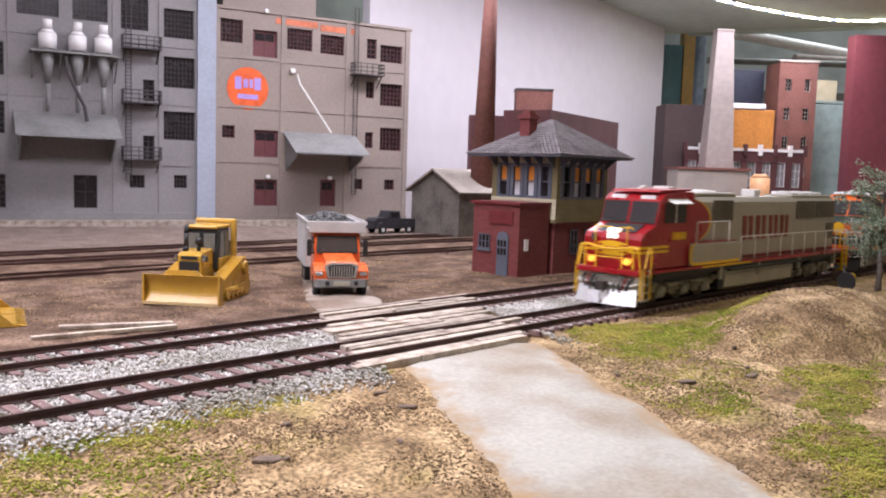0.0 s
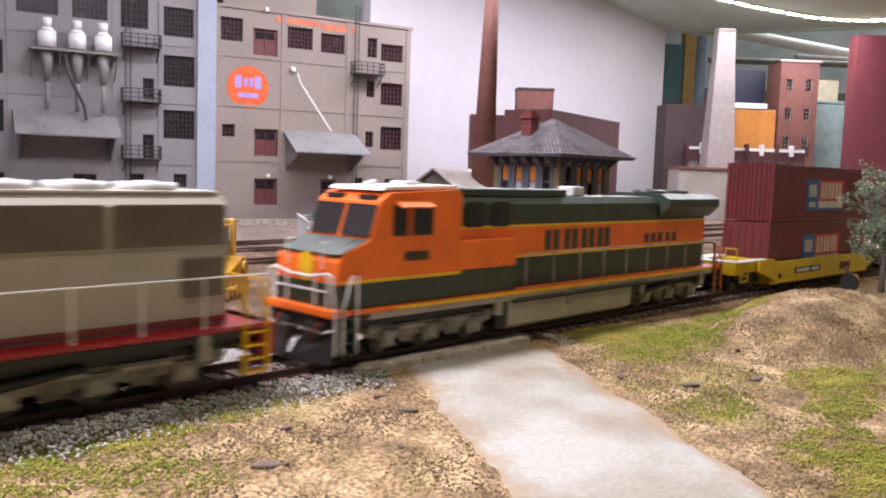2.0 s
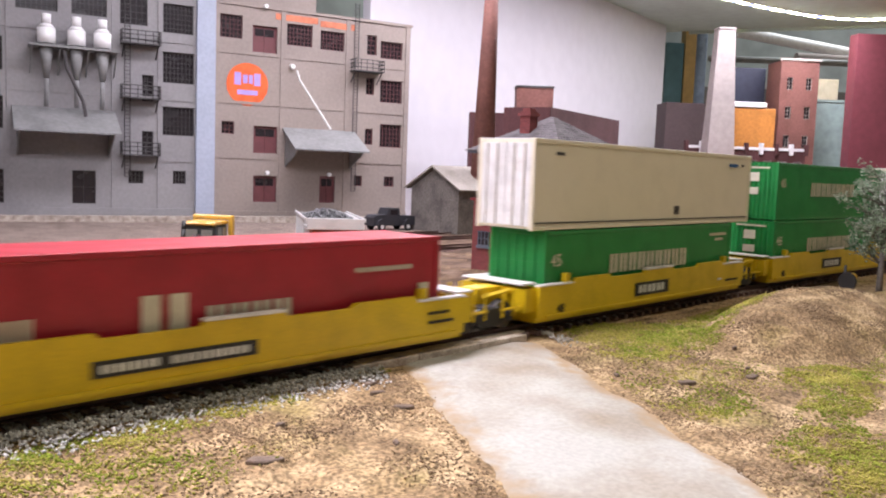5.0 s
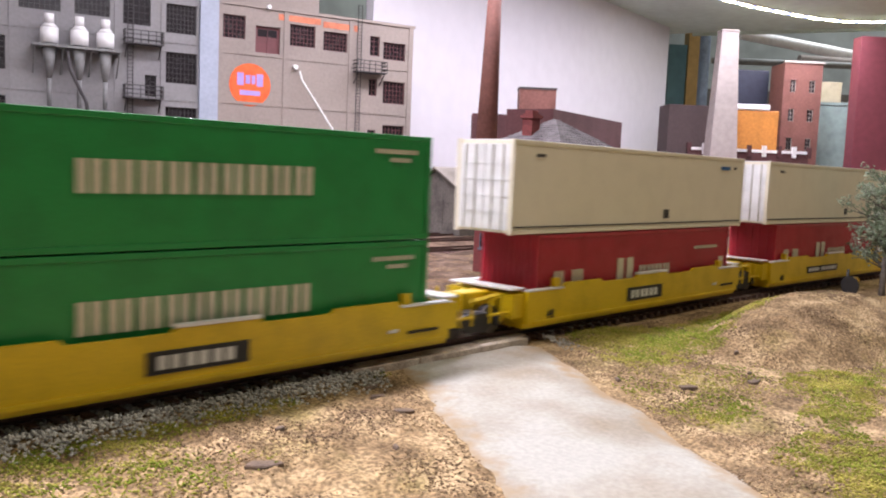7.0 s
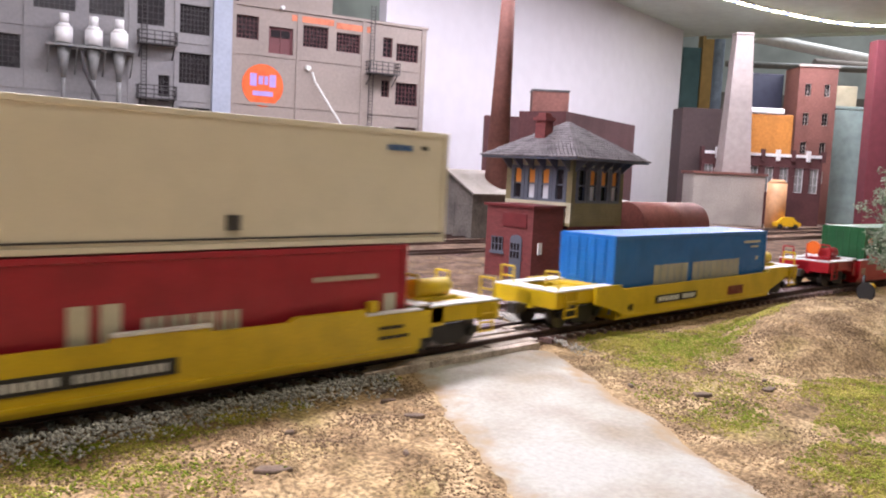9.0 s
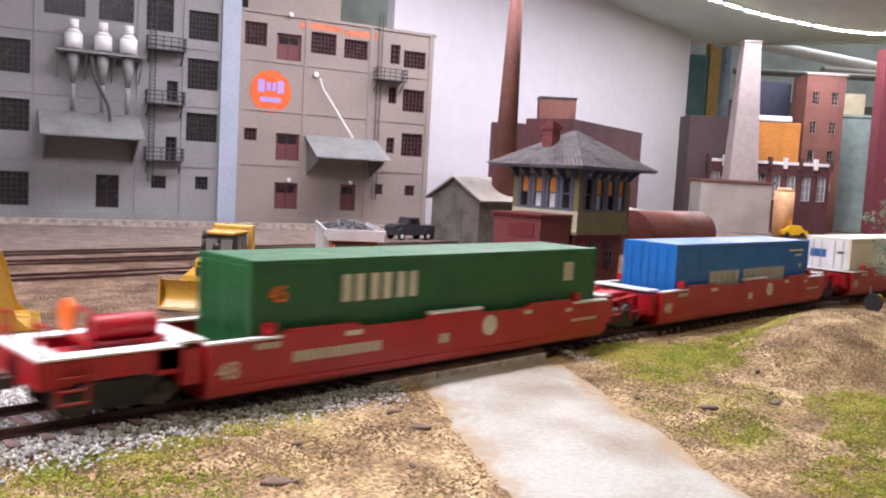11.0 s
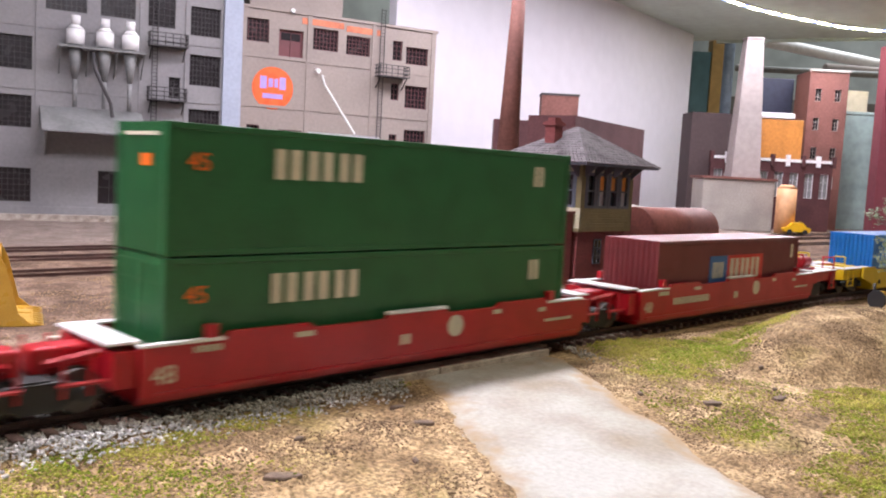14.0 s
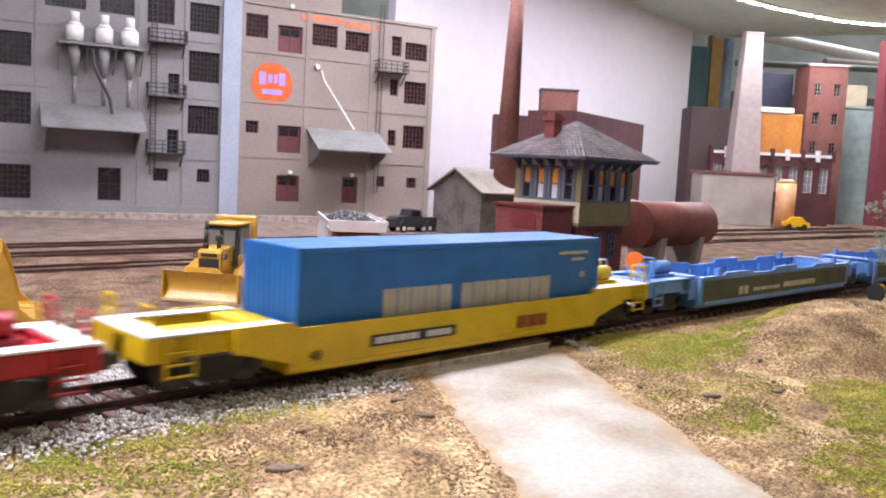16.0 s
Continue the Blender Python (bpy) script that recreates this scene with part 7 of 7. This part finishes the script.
    if warm:
        handrail(root, [(-72, -16.6, 38), (-38, -16.6, 38), (-38, -16.6, 27.5)], [(-72, 38), (-55, 38)], RAILC, -16.6, 27.5)
    end_steps(root, -120, -1, M_YEL if warm else M_PIPE, M_SILVER if warm else M_DGREEN)
    end_steps(root, 121, 1, M_YEL if warm else M_ORANGE, M_YEL if warm else M_DGREEN)
    bm = bm_new()
    for y in (-13, -7, 7, 13):
        bar(bm, (-130, y, 16.5), (-130, y, 27.5), 0.45)
    rail_run(bm, [(-130, -13, 27.5), (-130, -5, 26), (-130, 5, 26), (-130, 13, 27.5)], 0.45)
    rail_run(bm, [(-130, -13, 22), (-130, 13, 22)], 0.35)
    part("front_railing", bm, M_YEL if warm else M_PIPE, root)
    for s in (-1, 1):
        bm = bm_new()
        rail_run(bm, [(-130, s * 13, 27.5), (-130.5, s * 15.6, 26.5), (-130.5, s * 17.6, 15), (-130.5, s * 17.6, 4)], 0.45)
        part("corner_handrail", bm, M_YEL if warm else M_PIPE, root)
        bm = bm_new()
        rail_run(bm, [(-128.2, s * 8.6, 28.5), (-128.6, s * 8.6, 36), (-126, s * 8.6, 36.4)], 0.35)
        part("nose_handrail", bm, M_YEL if warm else M_PIPE, root)
    bm = bm_new()
    for y in (-12, 0, 12):
        bar(bm, (131, y, 16.5), (131, y, 27), 0.45)
    bar(bm, (131, -12, 27), (131, 12, 27), 0.4)
    part("rear_railing", bm, M_YEL if warm else M_BLACK, root)
    bm = bm_new()
    bbox(bm, -131.5, -124, -17, 17, 14.4, 16.9, 0.5)
    part("anticlimber", bm, M_RED if warm else M_ORANGE, root)
    bm = bm_new()
    bbox(bm, -129, -124, -16.4, 16.4, 6.5, 14.3, 0.5)
    pilot = part("pilot_face", bm, M_TRUCK if warm else M_BLACK, root, "grimy pilot face with hoses")
    for y, k in ((-12.5, 0), (-10, 1), (-7.5, 0), (7.5, 0), (10, 1), (12.5, 0)):
        bm = bm_new()
        rail_run(bm, [(-129, y, 13), (-131.6, y * 1.02, 12), (-132.4, y * 0.94, 9.5), (-131.6, y * 0.86, 7.6)], 0.6)
        part("air_hose", bm, M_DECALRED if k else M_BLACK, pilot, "red air hose" if k else "black air hose")
    bm = bm_new()
    rail_run(bm, [(-130, -16, 11), (-131.5, -13, 10), (-132, 13, 10), (-130, 16, 11)], 0.4)
    part("uncoupling_lever", bm, M_PIPE, pilot, "pale uncoupling lever")
    bm = bm_new()
    bbox(bm, 126, 131.5, -16.5, 16.5, 7, 16.4, 0.5)
    part("rear_beam", bm, M_RED if warm else M_BLACK, root)
    bm = bm_new()
    for s in (-1, 1):
        lo = [bm.verts.new(p) for p in ((-137.5, s * 0.6, 0.8), (-132.0, s * 16.4, 0.8), (-130.6, s * 16.4, 0.8), (-136, s * 0.6, 0.8))]
        hi = [bm.verts.new(p) for p in ((-132.5, s * 2.4, 7.4), (-129.6, s * 15.6, 8.2), (-128.6, s * 15.6, 8.2), (-131.5, s * 2.4, 7.4))]
        bm.faces.new(lo)
        bm.faces.new(hi)
        for i in range(4):
            bm.faces.new((lo[i], lo[(i + 1) % 4], hi[(i + 1) % 4], hi[i]))
    part("snow_plow", bm, M_PILOT if warm else M_BLACK, root, "bright metal snow plow" if warm else "black snow plow")
    bm = bm_new()
    box(bm, -136, -131, -1.5, 1.5, 8, 10.5)
    bbox(bm, -139, -135, -2.4, 2.4, 7, 11.5, 0.5)
    box(bm, 131.5, 135, -1.5, 1.5, 8, 10.5)
    for y in (-8, -5, 5, 8):
        rail_run(bm, [(-131, y, 12.5), (-133.5, y, 10), (-133, y, 6.5)], 0.5)
    part("coupler", bm, M_STEEL, root)
    # a short blunt nose: the front end is drawn in towards the cab
    start, squeeze = (-0.1, 0.74) if warm else (-0.085, 0.76)
    for ob in root.children_recursive:
        co = np.empty(len(ob.data.vertices) * 3, np.float32)
        ob.data.vertices.foreach_get("co", co)
        x = co[0::3]
        co[0::3] = np.where(x < start, start + (x - start) * squeeze, x)
        ob.data.vertices.foreach_set("co", co)
        ob.data.update()
    return root


locomotive(452, "red and silver diesel locomotive with lit headlights", "red")
locomotive(723, "orange and dark green diesel locomotive", "green")

RUN = ((0, 0.0), (0.5, -113.5), (1, -226.0), (1.5, -337.8), (2, -449.0), (2.5, -560.8), (3, -672.7), (3.5, -784.6), (4, -895.5), (6.5, -1444.5), (7, -1553.8),
       (7.5, -1664.0), (8, -1777.0), (8.5, -1891.0), (9, -2006.0), (11.5, -2579.0), (12, -2693.5), (12.5, -2805.5), (13, -2915.4), (13.5, -3025.0),
       (14, -3134.4), (14.5, -3244.4), (15, -3354.0), (15.5, -3464.8), (16, -3575.2))



def run_at(t):
    for (a, p), (b, q) in zip(RUN, RUN[1:]):
        if a <= t <= b:
            return p + (q - p) * (t - a) / (b - a)
    return RUN[-1][1]


def motions():
    """The whole train rolls along the bent main line."""
    times = [i * 0.5 for i in range(33)]
    for ob, u, dz in TRAIN:
        rows = []
        for t in times:
            x = u + run_at(t)
            slope = (bend(x + 40) - bend(x - 40)) / 80
            rows.append((t, place(x, bend(x), dz, math.degrees(math.atan(slope)))))
        walk(ob, rows)


motions()
